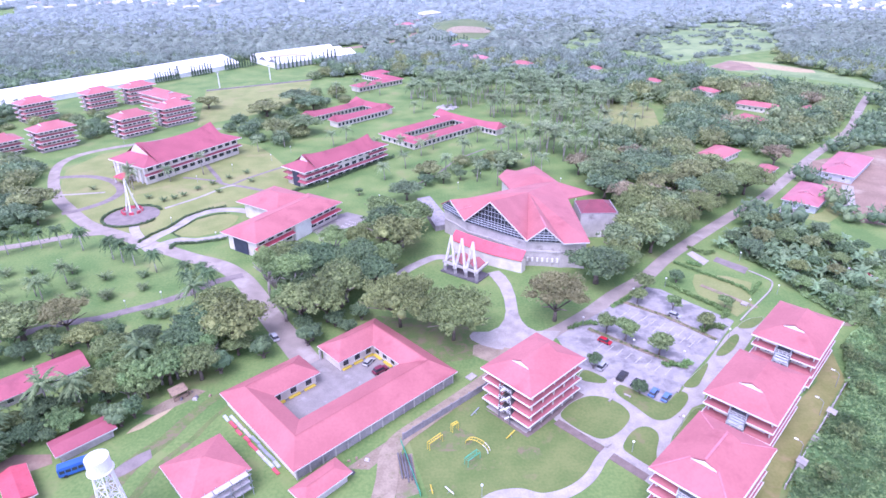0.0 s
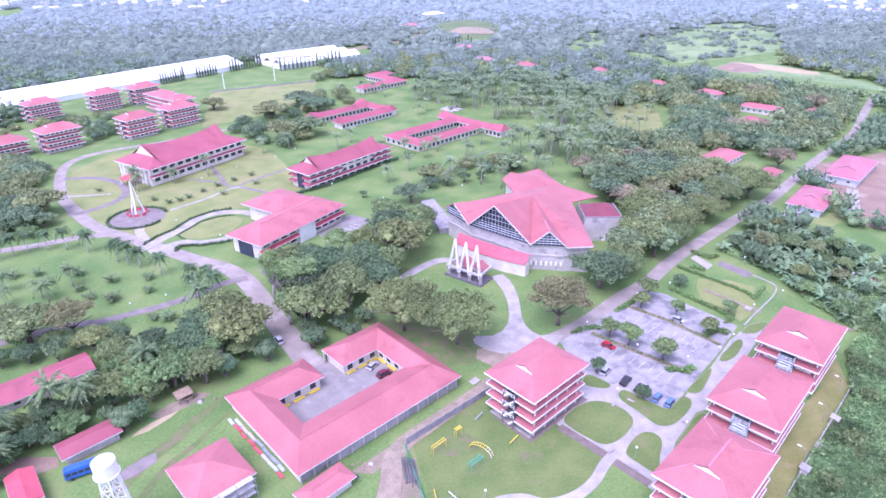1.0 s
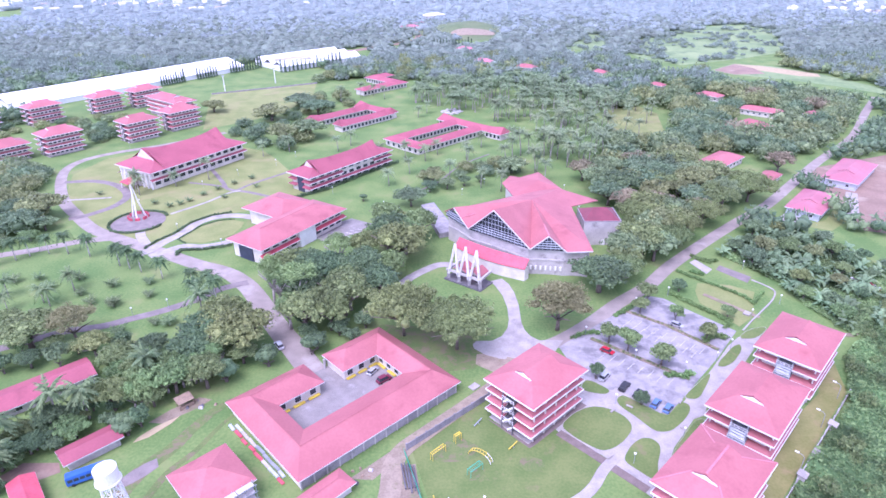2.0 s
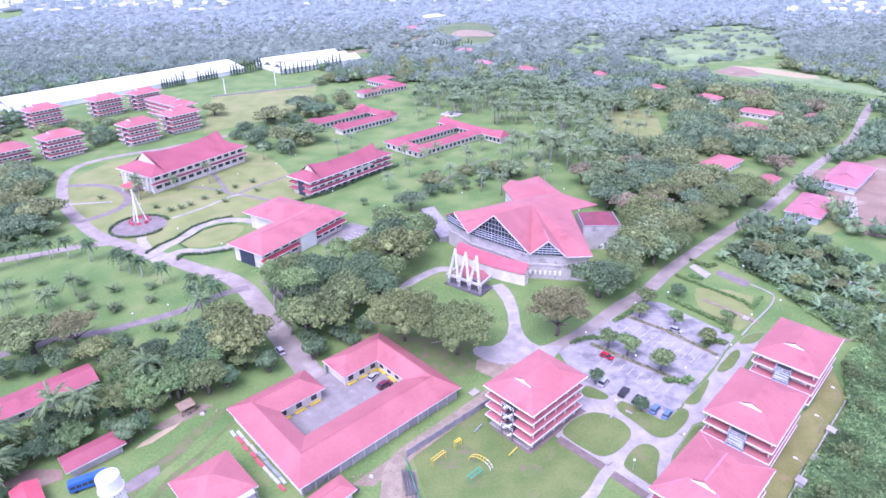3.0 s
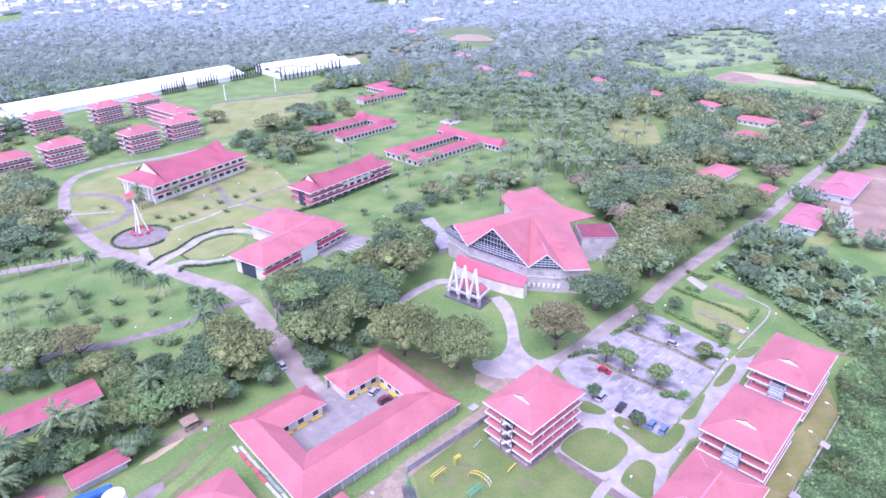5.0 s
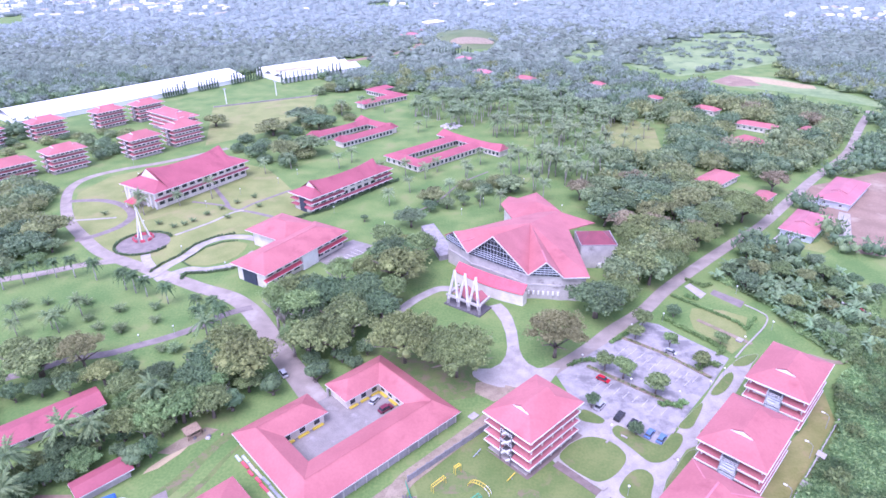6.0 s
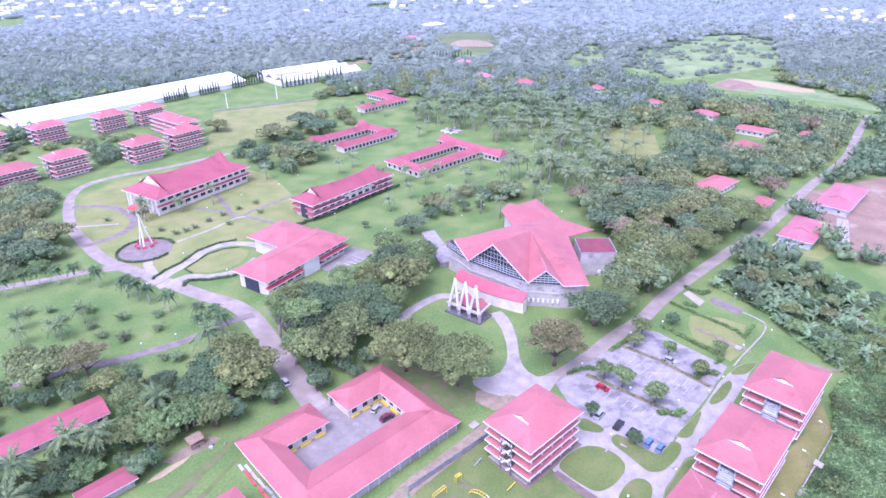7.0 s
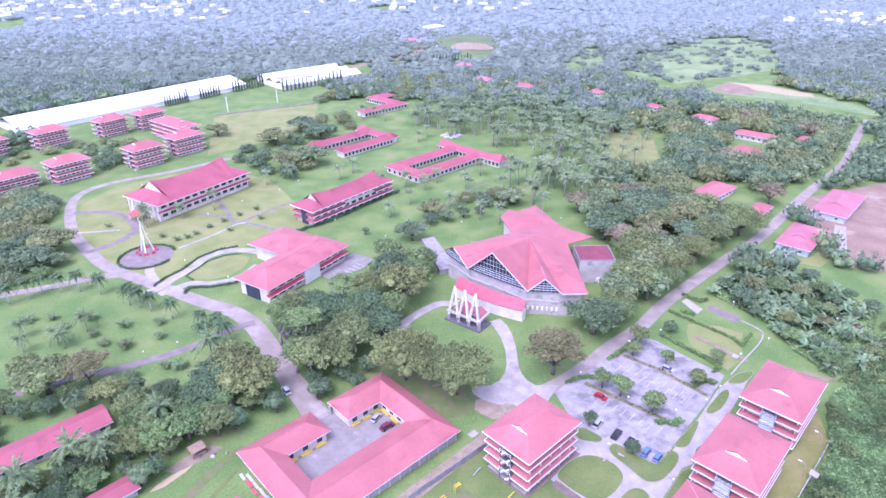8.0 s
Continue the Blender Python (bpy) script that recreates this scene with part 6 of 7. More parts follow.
for x, y in ((-5, 352), (22, 366), (42, 372), (12, 342), (-24, 346), (34, 330), (50, 318), (-157, 290), (-160, 293), (-143, 302), (-129, 312), (-30, 300), (-20, 318), (2, 312), (18, 296), (28, 290), (-38, 340), (12, 330), (-60, 372), (-96, 360), (-110, 352), (52, 302), (-66, 360), (-12, 340), (-20, 440), (-14, 452), (134, 440), (142, 452), (128, 424), (150, 440), (140, 418), (120, 398), (126, 388), (152, 456), (-70, 505), (-60, 512), (-50, 500), (-84, 490)):
    palm(x, y, rng.uniform(1.0, 1.25))


# ---- groups of trees ----
REMOTE = {}


def scatter(poly, kinds, gap, r0, r1, tall, group, seed, d=1.0, limit=400):
    r = random.Random(seed)
    xs, ys = [p[0] for p in poly], [p[1] for p in poly]
    got = []
    for _ in range(limit * 12):
        x, y = r.uniform(min(xs), max(xs)), r.uniform(min(ys), max(ys))
        q = r.uniform(r0, r1)
        if len(got) < limit and inside((x, y), poly) and free(x, y, d + (q * 0.75 if d > 0 else 0)) and all((x - a) ** 2 + (y - b) ** 2 > gap ** 2 for a, b in got):
            got.append((x, y))
            kind, h = r.choice(kinds), q * r.uniform(*tall)
            if y > 315 or x < -190:
                REMOTE.setdefault("russet" if kind == "midrusset" else r.choice(("green", "dark", "olive")), []).append((x, y, q, h))
            else:
                tree(kind, x, y, q, h, group)


RIGHT_WOOD = [(76, 271), (67, 299), (98, 349), (126, 431), (183, 541), (240, 502), (328, 447), (255, 373), (205, 328), (146, 261), (85, 205), (69, 215), (81, 260)]
JUNGLE = [(110, 217), (122, 230), (147, 243), (157, 233), (169, 202), (147, 170), (130, 160), (124, 178), (123, 194)]
THICKET = [(121, 151), (133, 160), (175, 200), (190, 130), (120, 60), (66, 82), (74, 93), (81, 103), (92, 113), (108, 128)]
scatter(RIGHT_WOOD, ("mid", "mid", "mid", "mid", "midwide", "midrusset", "midwide", "midwide"), 11.0, 7.5, 12.0, (1.05, 1.4), "trees of the roadside wood", 5, 2.0)
scatter(JUNGLE, ("light", "round", "mid", "bush", "bush"), 8.5, 3.0, 5.5, (1.2, 1.7), "trees of the garden thicket", 6, 0.3)
scatter([(-144, 166), (-132, 166), (-109, 155), (-100, 158), (-77, 158), (-60, 150), (-70, 140), (-72, 130), (-79, 117), (-96, 119), (-105, 107), (-140, 100), (-150, 120), (-103, 142), (-115, 147), (-150, 142)],
        ("round", "light", "round", "bush", "round"), 6.5, 3.6, 6.2, (1.2, 1.7), "garden trees", 8, 0.2)
scatter([(-150, 150), (-128, 132), (-108, 146), (-84, 122), (-94, 108), (-110, 96), (-160, 90), (-175, 130)], ("bush", "round", "bush", "light"), 4.6, 2.6, 4.6, (1.0, 1.5), "garden shrubs", 19, 0.1)
scatter([(-154, 409), (-130, 448), (-102, 504), (-76, 514), (-66, 480), (-96, 420), (-88, 370), (-104, 360)], ("mid", "mid", "mid", "midwide"), 15.5, 4.5, 8, (1.0, 1.5), "trees by the playing field", 9)
scatter([(-275, 437), (-258, 445), (-236, 440), (-212, 392), (-226, 384), (-249, 405)], ("mid",), 11, 4, 6.5, (1.0, 1.3), "trees between hostel blocks", 10, -2)
scatter([(-270, 330), (-219, 330), (-207, 303), (-214, 290), (-270, 300)], ("mid",), 9, 6, 10, (0.9, 1.2), "trees by the campus road", 11)
scatter([(-235, 290), (-206, 282), (-190, 262), (-172, 240), (-179, 221), (-235, 240)], ("mid", "mid", "light"), 9, 5, 9, (0.9, 1.3), "trees by the campus road", 12)
scatter([(-330, 380), (-290, 395), (-275, 440), (-320, 450), (-350, 400)], ("mid",), 13, 3.5, 5.5, (1.0, 1.3), "trees between hostel blocks", 13, -1)
scatter([(-120, 566), (-100, 578), (-88, 590), (-42, 568), (-12, 640), (60, 690), (-60, 640), (-100, 600)], ("mid", "mid", "midwide"), 9, 5, 8.5, (1.1, 1.4), "trees along the field fence", 14)
scatter([(-32, 182), (-14, 196), (-10, 232), (-22, 250), (-30, 225), (-44, 208), (-60, 205), (-66, 186), (-46, 160), (-34, 160)], ("round", "round", "open", "light"), 12, 6.5, 9.5, (1.35, 1.9), "trees before the assembly hall", 15, -1.0)
scatter([(-8, 290), (15, 300), (46, 322), (30, 330), (0, 318), (-14, 300)], ("bush", "mid"), 9, 3, 6, (1.1, 1.4), "shrubs on the rear lawn", 16)
scatter([(62, 196), (74, 204), (84, 212), (104, 232), (92, 240), (82, 252), (78, 232), (60, 210)], ("round", "wide", "mid"), 9, 7, 10, (1.25, 1.5), "trees beside the hall", 17, -2.0)


def banana_mesh(seed):
    r = random.Random(seed)
    v, f = [], []
    for k in range(11):
        a, up, L = r.uniform(0, math.tau), r.uniform(0.5, 1.5), r.uniform(1.8, 2.8)
        d = Vector((math.cos(a), math.sin(a), 0))
        s = Vector((-d.y, d.x, 0))
        prev = None
        for j in range(5):
            t = j / 4
            p = d * L * t + Vector((0, 0, 1.2 + L * (up * t - 0.9 * t * t)))
            w = 0.42 * math.sin(math.pi * (0.1 + 0.85 * t))
            if prev:
                for q in (1, -1):
                    b = len(v)
                    v.extend([prev[0][:], p[:], (p + s * q * w - Vector((0, 0, 0.12)))[:], (prev[0] + s * q * prev[1] - Vector((0, 0, 0.12)))[:]])
                    f.append([b, b + 1, b + 2, b + 3])
            prev = (p, w)
    me = bpy.data.meshes.new("banana_leaves")
    me.from_pydata(v, [], f)
    me.materials.append(BANANA)
    return me


BANANAS = [banana_mesh(k) for k in range(4)]
bm = bmesh.new()
tube(bm, [(0, 0, 0), (0, 0, 1.4)], [0.2, 0.14], 6)
STALK = mesh_of("stalk", bm, BANANA)
r = random.Random(3)
n = 0
while n < 120:
    x, y = r.uniform(98, 165), r.uniform(158, 240)
    if inside((x, y), JUNGLE) and free(x, y, 1):
        ob = thing("banana_plant", Matrix.Translation((x, y, 0)) @ Matrix.Diagonal((1.5, 1.5, r.uniform(1.3, 1.9), 1)), "banana plant with broad pale leaves", "plant", "banana plants")
        part("stalk", STALK, None, ob)
        part("leaves", r.choice(BANANAS), None, ob)
        n += 1


# ---- woods ----
def clump(seed, cards, lobes, size, sub=1, core=0.8, base=0.55):
    nr = np.random.RandomState(seed)
    bmx = bmesh.new()
    bmesh.ops.create_icosphere(bmx, subdivisions=sub, radius=1)
    iv = np.array([q.co[:] for q in bmx.verts])
    fi = np.array([[q.index for q in p.verts] for p in bmx.faces])
    bmx.free()
    v, f = [], []
    n0 = 0
    for k in range(lobes):
        a = k * 2.4 + nr.uniform(0, 1)
        rad = 0.0 if lobes == 1 else 0.5 * nr.uniform(0.7, 1.1)
        q = (0.68 if lobes == 1 else nr.uniform(0.38, 0.55)) * core
        w = iv * q * nr.uniform(0.75, 1.2, (len(iv), 1)) * (1, 1, 0.75) + (rad * math.cos(a), rad * math.sin(a), base + nr.uniform(-0.15, 0.2))
        v.append(w)
        f.append(fi + n0)
        n0 += len(w)
    if cards:
        p = nr.normal(size=(cards, 3))
        p[:, 2] = np.abs(p[:, 2]) - 0.3
        p /= np.linalg.norm(p, axis=1)[:, None]
        c = p * (1.0, 1.0, 0.72) * nr.uniform(0.6, 1.1, (cards, 1)) + (0, 0, 0.5)
        s = nr.normal(size=(cards, 3)) * size
        t = nr.normal(size=(cards, 3)) * size
        tri = np.stack([c - s, c + s, c + t * 1.3], 1).reshape(-1, 3)
        v.append(tri)
        f.append(np.arange(cards * 3).reshape(-1, 3) + n0)
    return np.concatenate(v), np.concatenate(f)


def wood(name, spots, shapes, mat, label):
    """One joined object of many crowns, each spot (x, y, r, h)."""
    nr = np.random.RandomState(len(spots))
    V, F, n0 = [], [], 0
    for x, y, r, h in spots:
        v, f = shapes[nr.randint(len(shapes))]
        a = nr.uniform(0, math.tau)
        c, s = math.cos(a), math.sin(a)
        w = v @ np.array([[c, s, 0], [-s, c, 0], [0, 0, 1]])
        V.append(w * (r, r, h / 1.3) + (x, y, 0))
        F.append(f + n0)
        n0 += len(v)
    V, F = np.concatenate(V), np.concatenate(F)
    me = bpy.data.meshes.new(name)
    me.vertices.add(len(V))
    me.vertices.foreach_set("co", V.ravel())
    me.loops.add(F.size)
    me.loops.foreach_set("vertex_index", F.ravel().astype(np.int32))
    me.polygons.add(len(F))
    me.polygons.foreach_set("loop_start", np.arange(0, F.size, 3, dtype=np.int32))
    me.update(calc_edges=True)
    me.materials.append(mat)
    return tagged(new(name, me), label, "woodland", "", "stuff")


OPEN = [[(-165, 415), (-200, 535), (-118, 570), (-115, 500), (-132, 455)], [(-345, 430), (-300, 490), (-215, 555), (-110, 570), (-92, 630), (-150, 655), (-206, 645), (-270, 560), (-345, 470)],
        MEADOW_A, MEADOW_B, CLEARING, [(0, 845), (4, 900), (20, 930), (60, 925), (72, 866), (40, 840)],
        [(183, 244), (190, 292), (204, 322), (262, 348), (330, 330), (300, 255), (230, 222)]]
CAMPUS = [(-420, 330), (-330, 395), (-300, 500), (-215, 560), (-110, 575), (-20, 580), (40, 460), (128, 430), (98, 349), (67, 299), (76, 271), (85, 215), (120, 235), (100, 150), (20, 60), (-60, 60), (-240, 200), (-260, 330)]


def wooded(x, y):
    if y > 560:
        x, y = x + 22 * noise.noise((x * 0.03, y * 0.03, 4.0)), y + 40 * noise.noise((x * 0.03, y * 0.03, 7.0))
    return not inside((x, y), CAMPUS) and not inside((x, y), RIGHT_WOOD) and not inside((x, y), GROVE) and not any(inside((x / k, y / k), o) for o in OPEN for k in ((1, 0.96, 0.92) if o[0][1] > 600 else (1,)))


mid_shapes = [clump(k, 90, 6, 0.1) for k in range(6)]
far_shapes = [clump(20 + k, 11, 3, 0.2, core=1.35, base=0.38) for k in range(5)]
dist_shapes = [clump(40 + k, 4, 1, 0.26, core=1.35, base=0.4) for k in range(5)]


def creeper_bed(poly, seed, leaves, label, tall=1.0):
    """A rolling bed of creepers: soft mounds thick with small leaves."""
    nr = np.random.RandomState(seed)
    xs, ys = [p[0] for p in poly], [p[1] for p in poly]

    def mound(x, y):
        a = noise.noise((x * 0.09, y * 0.09, seed)) * 1.6 + noise.noise((x * 0.28, y * 0.28, seed + 5)) * 1.0 + noise.noise((x * 0.75, y * 0.75, seed + 9)) * 0.45
        return max(0.25, (1.5 + a) * tall)

    v, f, at = [], [], {}
    step = 1.1
    for i in range(int((max(xs) - min(xs)) / step) + 1):
        for j in range(int((max(ys) - min(ys)) / step) + 1):
            x, y = min(xs) + i * step, min(ys) + j * step
            if inside((x, y), poly):
                at[i, j] = len(v)
                v.append((x, y, mound(x, y) - 0.2))
    for (i, j), k in at.items():
        q = [at.get(c) for c in ((i, j), (i + 1, j), (i + 1, j + 1), (i, j + 1))]
        if None not in q:
            f.append(q)
    n = 0
    while n < leaves:
        x, y = nr.uniform(min(xs), max(xs)), nr.uniform(min(ys), max(ys))
        if not inside((x, y), poly):
            continue
        z = mound(x, y) + abs(nr.normal()) * 0.22 - 0.1
        d = nr.normal(size=(2, 3)) * (0.3, 0.3, 0.22)
        b = len(v)
        v.extend([(x - d[0, 0], y - d[0, 1], z - d[0, 2]), (x + d[0, 0], y + d[0, 1], z + d[0, 2]), (x + d[1, 0], y + d[1, 1], z + d[1, 2] + 0.15)])
        f.append([b, b + 1, b + 2])
        n += 1
    me = bpy.data.meshes.new("thicket")
    me.from_pydata(v, [], f)
    me.materials.append(VINE)
    tagged(new("thicket", me), label, "thicket", "", "stuff")


creeper_bed(THICKET, 3, 62000, "dense light-green creepers rolling over a thicket")
creeper_bed(JUNGLE, 8, 16000, "low green undergrowth among banana plants", 0.5)
low = []
r = random.Random(21)
for _ in range(420):
    x, y = r.uniform(62, 195), r.uniform(55, 205)
    if inside((x, y), THICKET):
        q = r.uniform(1.2, 3.0)
        low.append((x, y, q, q * r.uniform(1.0, 1.7) + 1.0))
wood("thicket", low, [clump(120 + k, 320, 3, 0.08, core=0.65) for k in range(4)], LEAF, "taller dark shrubs in a thicket")
tree_shapes = [clump(70 + k, 800, 6, 0.055) for k in range(5)]
for key, mat, label in (("green", LEAF_HAZED, "green trees at the campus edge"), ("dark", LEAF_DARK_HAZED, "dark green trees at the campus edge"), ("olive", LEAF_OLIVE_HAZED, "olive-green trees at the campus edge"), ("russet", LEAF_RUST, "russet trees at the campus edge")):
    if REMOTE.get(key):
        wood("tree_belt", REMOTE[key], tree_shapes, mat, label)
groups = {}
step = 8.5
y = 240.0
while y < 700:
    x = -(y * 0.85 + 60)
    while x < y * 0.85 + 60:
        px, py = x + rng.uniform(-3.5, 3.5), y + rng.uniform(-3.5, 3.5)
        if wooded(px, py) and free(px, py, 3.0) and (px < 0 or py > 1.0 * px + 130 or px > 120):
            r = rng.uniform(4.2, 7.5)
            tone = noise.noise((px * 0.012, py * 0.012, 0.0)) + rng.uniform(-0.35, 0.35)
            key = "a" if tone < 0.0 else "b" if tone < 0.33 else "c"
            # From about 560 m on, crowns take the colour with haze in it.
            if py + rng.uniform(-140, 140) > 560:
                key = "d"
            groups.setdefault(key, []).append((px, py, r, r * rng.uniform(1.2, 1.8)))
        x += step
    y += step
for _ in range(1700):
    x, y = rng.uniform(140, 470), rng.uniform(440, 950)
    if any(inside((x, y), o) for o in (MEADOW_A, MEADOW_B)) and noise.noise((x * 0.02, y * 0.02, 9.0)) > -0.02:
        q = rng.uniform(1.5, 6) * (0.6 + 0.5 * rng.random())
        groups["d"].append((x, y, q, q * rng.uniform(0.9, 1.4)))
wood("woods", groups["a"], mid_shapes, LEAF_DARK_HAZED, "dense green tropical woodland")
wood("woods", groups["b"], mid_shapes, LEAF_HAZED, "dense green tropical woodland")
wood("woods", groups["d"], mid_shapes, HAZED_WOODS, "woodland with haze put into its leaf colour")
wood("woods", groups["c"], mid_shapes, LEAF_OLIVE_HAZED, "olive and brownish woodland")
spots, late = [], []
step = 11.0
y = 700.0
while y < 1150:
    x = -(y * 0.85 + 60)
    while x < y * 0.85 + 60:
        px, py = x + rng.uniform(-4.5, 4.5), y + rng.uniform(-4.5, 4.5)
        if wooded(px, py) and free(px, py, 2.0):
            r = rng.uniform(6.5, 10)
            # Crowns past about 980 m take the palest colour, painted for haze.
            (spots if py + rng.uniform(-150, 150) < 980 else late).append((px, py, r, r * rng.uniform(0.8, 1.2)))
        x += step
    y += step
wood("far_woods", spots, far_shapes, HAZED_WOODS, "distant woodland")
wood("far_woods", late, far_shapes, HAZED_DISTANT, "distant woodland paled by haze in its leaf colour")
spots = []
y = 1150.0
step = 16.0
while y < 2300:
    x = -(y * 0.85 + 60)
    while x < y * 0.85 + 60:
        px, py = x + rng.uniform(-7, 7), y + rng.uniform(-7, 7)
        if noise.noise((px * 0.004, py * 0.004, 3.0)) > -0.42:
            r = rng.uniform(11, 17)
            spots.append((px, py, r, r * rng.uniform(0.55, 0.85)))
        x += step
    y += step
    step *= 1.012
wood("distant_woods", spots, dist_shapes, HAZED_DISTANT, "distant woodland with haze put into its colour")
for name, child, mat, label in (("palm_grove", "crown", HAZED_PALM, "crowns of a distant coconut grove"), ("palm_trunks", "trunk", PALE_BARK, "trunks of a distant coconut grove")):
    V, F, n0 = [], [], 0
    for x, y, s, k, a in FAR_PALMS:
        ob = [o for o in PALMS[k].children if o.name.startswith(child)][0]
        v = np.array([q.co[:] for q in ob.data.vertices]) + np.array(ob.location)
        v = v @ np.array([[math.cos(a), math.sin(a), 0], [-math.sin(a), math.cos(a), 0], [0, 0, 1]]) * s + (x, y, 0)
        V.extend(v.tolist())
        F.extend([[i + n0 for i in p.vertices] for p in ob.data.polygons])
        n0 += len(v)
    me = bpy.data.meshes.new(name)
    me.from_pydata(V, [], F)
    me.materials.append(mat)
    tagged(new(name, me), label, "palm grove", "", "stuff")
for kind in PROTO.values():
    for ob, natural in kind:
        for o in (*ob.children_recursive, ob):
            bpy.data.objects.remove(o)
for ob in PALMS:
    for o in (*ob.children_recursive, ob):
        bpy.data.objects.remove(o)


# ---- small things ----
def car(x, y, yaw, mat, label, kind="car"):
    L, W, H = (4.3, 1.75, 1.45) if kind == "car" else (4.7, 1.85, 1.85)
    ob = thing("car", pose(x, y, 0.04, 0, 0, yaw), label, "car", "parked cars")
    bm = bmesh.new()
    top = 0.82 if kind == "car" else 1.0
    prof = [(-L / 2, 0.35), (L / 2, 0.35), (L / 2, 0.62), (L / 2 - 0.25, top - 0.08), (-L / 2 + 0.1, top), (-L / 2, 0.7)]
    q = [[bm.verts.new((a, s * W / 2, b)) for a, b in prof] for s in (1, -1)]
    bm.faces.new(q[0]), bm.faces.new(q[1][::-1])
    for i in range(6):
        bm.faces.new((q[0][i], q[1][i], q[1][(i + 1) % 6], q[0][(i + 1) % 6]))
    body = part("body", bm, mat, ob)
    a0, a1 = (-L * 0.42, L * 0.2)
    bm = bmesh.new()
    hexa(bm, [(a0, -W / 2 + 0.05, top - 0.03), (a1 + 0.35, -W / 2 + 0.05, top - 0.03), (a1 + 0.35, W / 2 - 0.05, top - 0.03), (a0, W / 2 - 0.05, top - 0.03),
              (a0 + 0.3, -W / 2 + 0.25, H - 0.08), (a1 - 0.35, -W / 2 + 0.25, H - 0.08), (a1 - 0.35, W / 2 - 0.25, H - 0.08), (a0 + 0.3, W / 2 - 0.25, H - 0.08)])
    part("cabin_glass", bm, GLASS, body, "dark cabin windows")
    bm = bmesh.new()
    box(bm, a0 + 0.27, a1 - 0.3, -W / 2 + 0.22, W / 2 - 0.22, H - 0.078, H)
    part("car_roof", bm, mat, body)
    for sx in (1, -1):
        for sy in (1, -1):
            bm = bmesh.new()
            c = bmesh.ops.create_cone(bm, cap_ends=True, segments=14, radius1=0.32, radius2=0.32, depth=0.2)["verts"]
            bmesh.ops.rotate(bm, verts=c, matrix=Matrix.Rotation(math.pi / 2, 3, "X"))
            bmesh.ops.translate(bm, verts=c, vec=(sx * L * 0.3, sy * (W / 2 - 0.08), 0.32))
            part("wheel", bm, TYRE, ob)
    return ob


CAR_RED = material("red_car_paint", (0.5, 0.03, 0.05), (0.42, 0.025, 0.04), 0.25, 0.5, 4, 0)
CAR_MAROON = material("maroon_van_paint", (0.2, 0.03, 0.06), (0.16, 0.025, 0.05), 0.3, 0.5, 4, 0)
CAR_BLACK = material("black_car_paint", (0.03, 0.03, 0.035), (0.04, 0.04, 0.045), 0.2, 0.5, 4, 0)
CAR_BLUE = material("blue_car_paint", (0.13, 0.22, 0.46), (0.1, 0.18, 0.4), 0.25, 0.5, 4, 0)
CAR_SILVER = material("silver_car_paint", (0.62, 0.62, 0.64), (0.55, 0.55, 0.57), 0.25, 0.5, 4, 0, metal=0.4)
car(45.6, 141.2, 50, CAR_SILVER, "dull silver car parked beside the lawn", "jeep")
car(50.2, 136.6, 50, CAR_BLACK, "black jeep parked beside the lawn", "jeep")
car(53.2, 133.6, 50, CAR_BLACK, "dark blue-grey car behind a shrub")
car(56.9, 129.6, 50, CAR_BLUE, "blue saloon car in the car park")
car(59.6, 127.6, 50, CAR_BLUE, "bright blue car at the car park edge")
car(49.4, 153.6, -40, CAR_RED, "red car standing by the planted strip")
car(75.6, 167.6, -40, CAR_SILVER, "silver car beside a young tree")
car(-53.2, 157.6, 125, CAR_SILVER, "silver jeep with dark windows on the road", "jeep")
car(-22.2, 144.6, 60, CAR_SILVER, "white car in the workshop yard")
car(-18.5, 140.6, 40, CAR_MAROON, "dark red van in the workshop yard", "jeep")


def bus():
    ob = thing("bus", pose(-86.3, 105, 0.02, 0, 0, 30), "blue bus parked on the grass", "bus")
    bm = bmesh.new()
    box(bm, -4.2, 4.2, -1.2, 1.2, 0.45, 2.85)
    bmesh.ops.bevel(bm, geom=list(bm.edges), offset=0.15, segments=2, affect="EDGES")
    body = part("body", bm, BLUE, ob)
    bm = bmesh.new()
    box(bm, -3.9, 3.9, -1.0, 1.0, 2.84, 2.96)
    part("roof_panel", bm, BLUE, body)
    for k in range(6):
        for s in (1, -1):
            bm = bmesh.new()
            box(bm, -3.8 + k * 1.28, -2.75 + k * 1.28, s * 1.2 - 0.02, s * 1.2 + 0.02, 1.5, 2.3)
            part("window", bm, GLASS, body)
    for x in (-2.8, 2.6):
        for s in (1, -1):
            bm = bmesh.new()
            c = bmesh.ops.create_cone(bm, cap_ends=True, segments=14, radius1=0.45, radius2=0.45, depth=0.25)["verts"]
            bmesh.ops.rotate(bm, verts=c, matrix=Matrix.Rotation(math.pi / 2, 3, "X"))
            bmesh.ops.translate(bm, verts=c, vec=(x, s * 1.1, 0.45))
            part("wheel", bm, TYRE, ob)


bus()


# garden lamps
bm = bmesh.new()
tube(bm, [(0, 0, -0.05), (0, 0, 0.3), (0, 0, 3.2)], [0.12, 0.06, 0.05], 8)
POST = mesh_of("post", bm, GREY_STEEL)
bm = bmesh.new()
bmesh.ops.create_icosphere(bm, subdivisions=2, radius=0.3, matrix=Matrix.Translation((0, 0, 3.45)))
GLOBE = mesh_of("globe", bm, LAMP_WHITE, True)
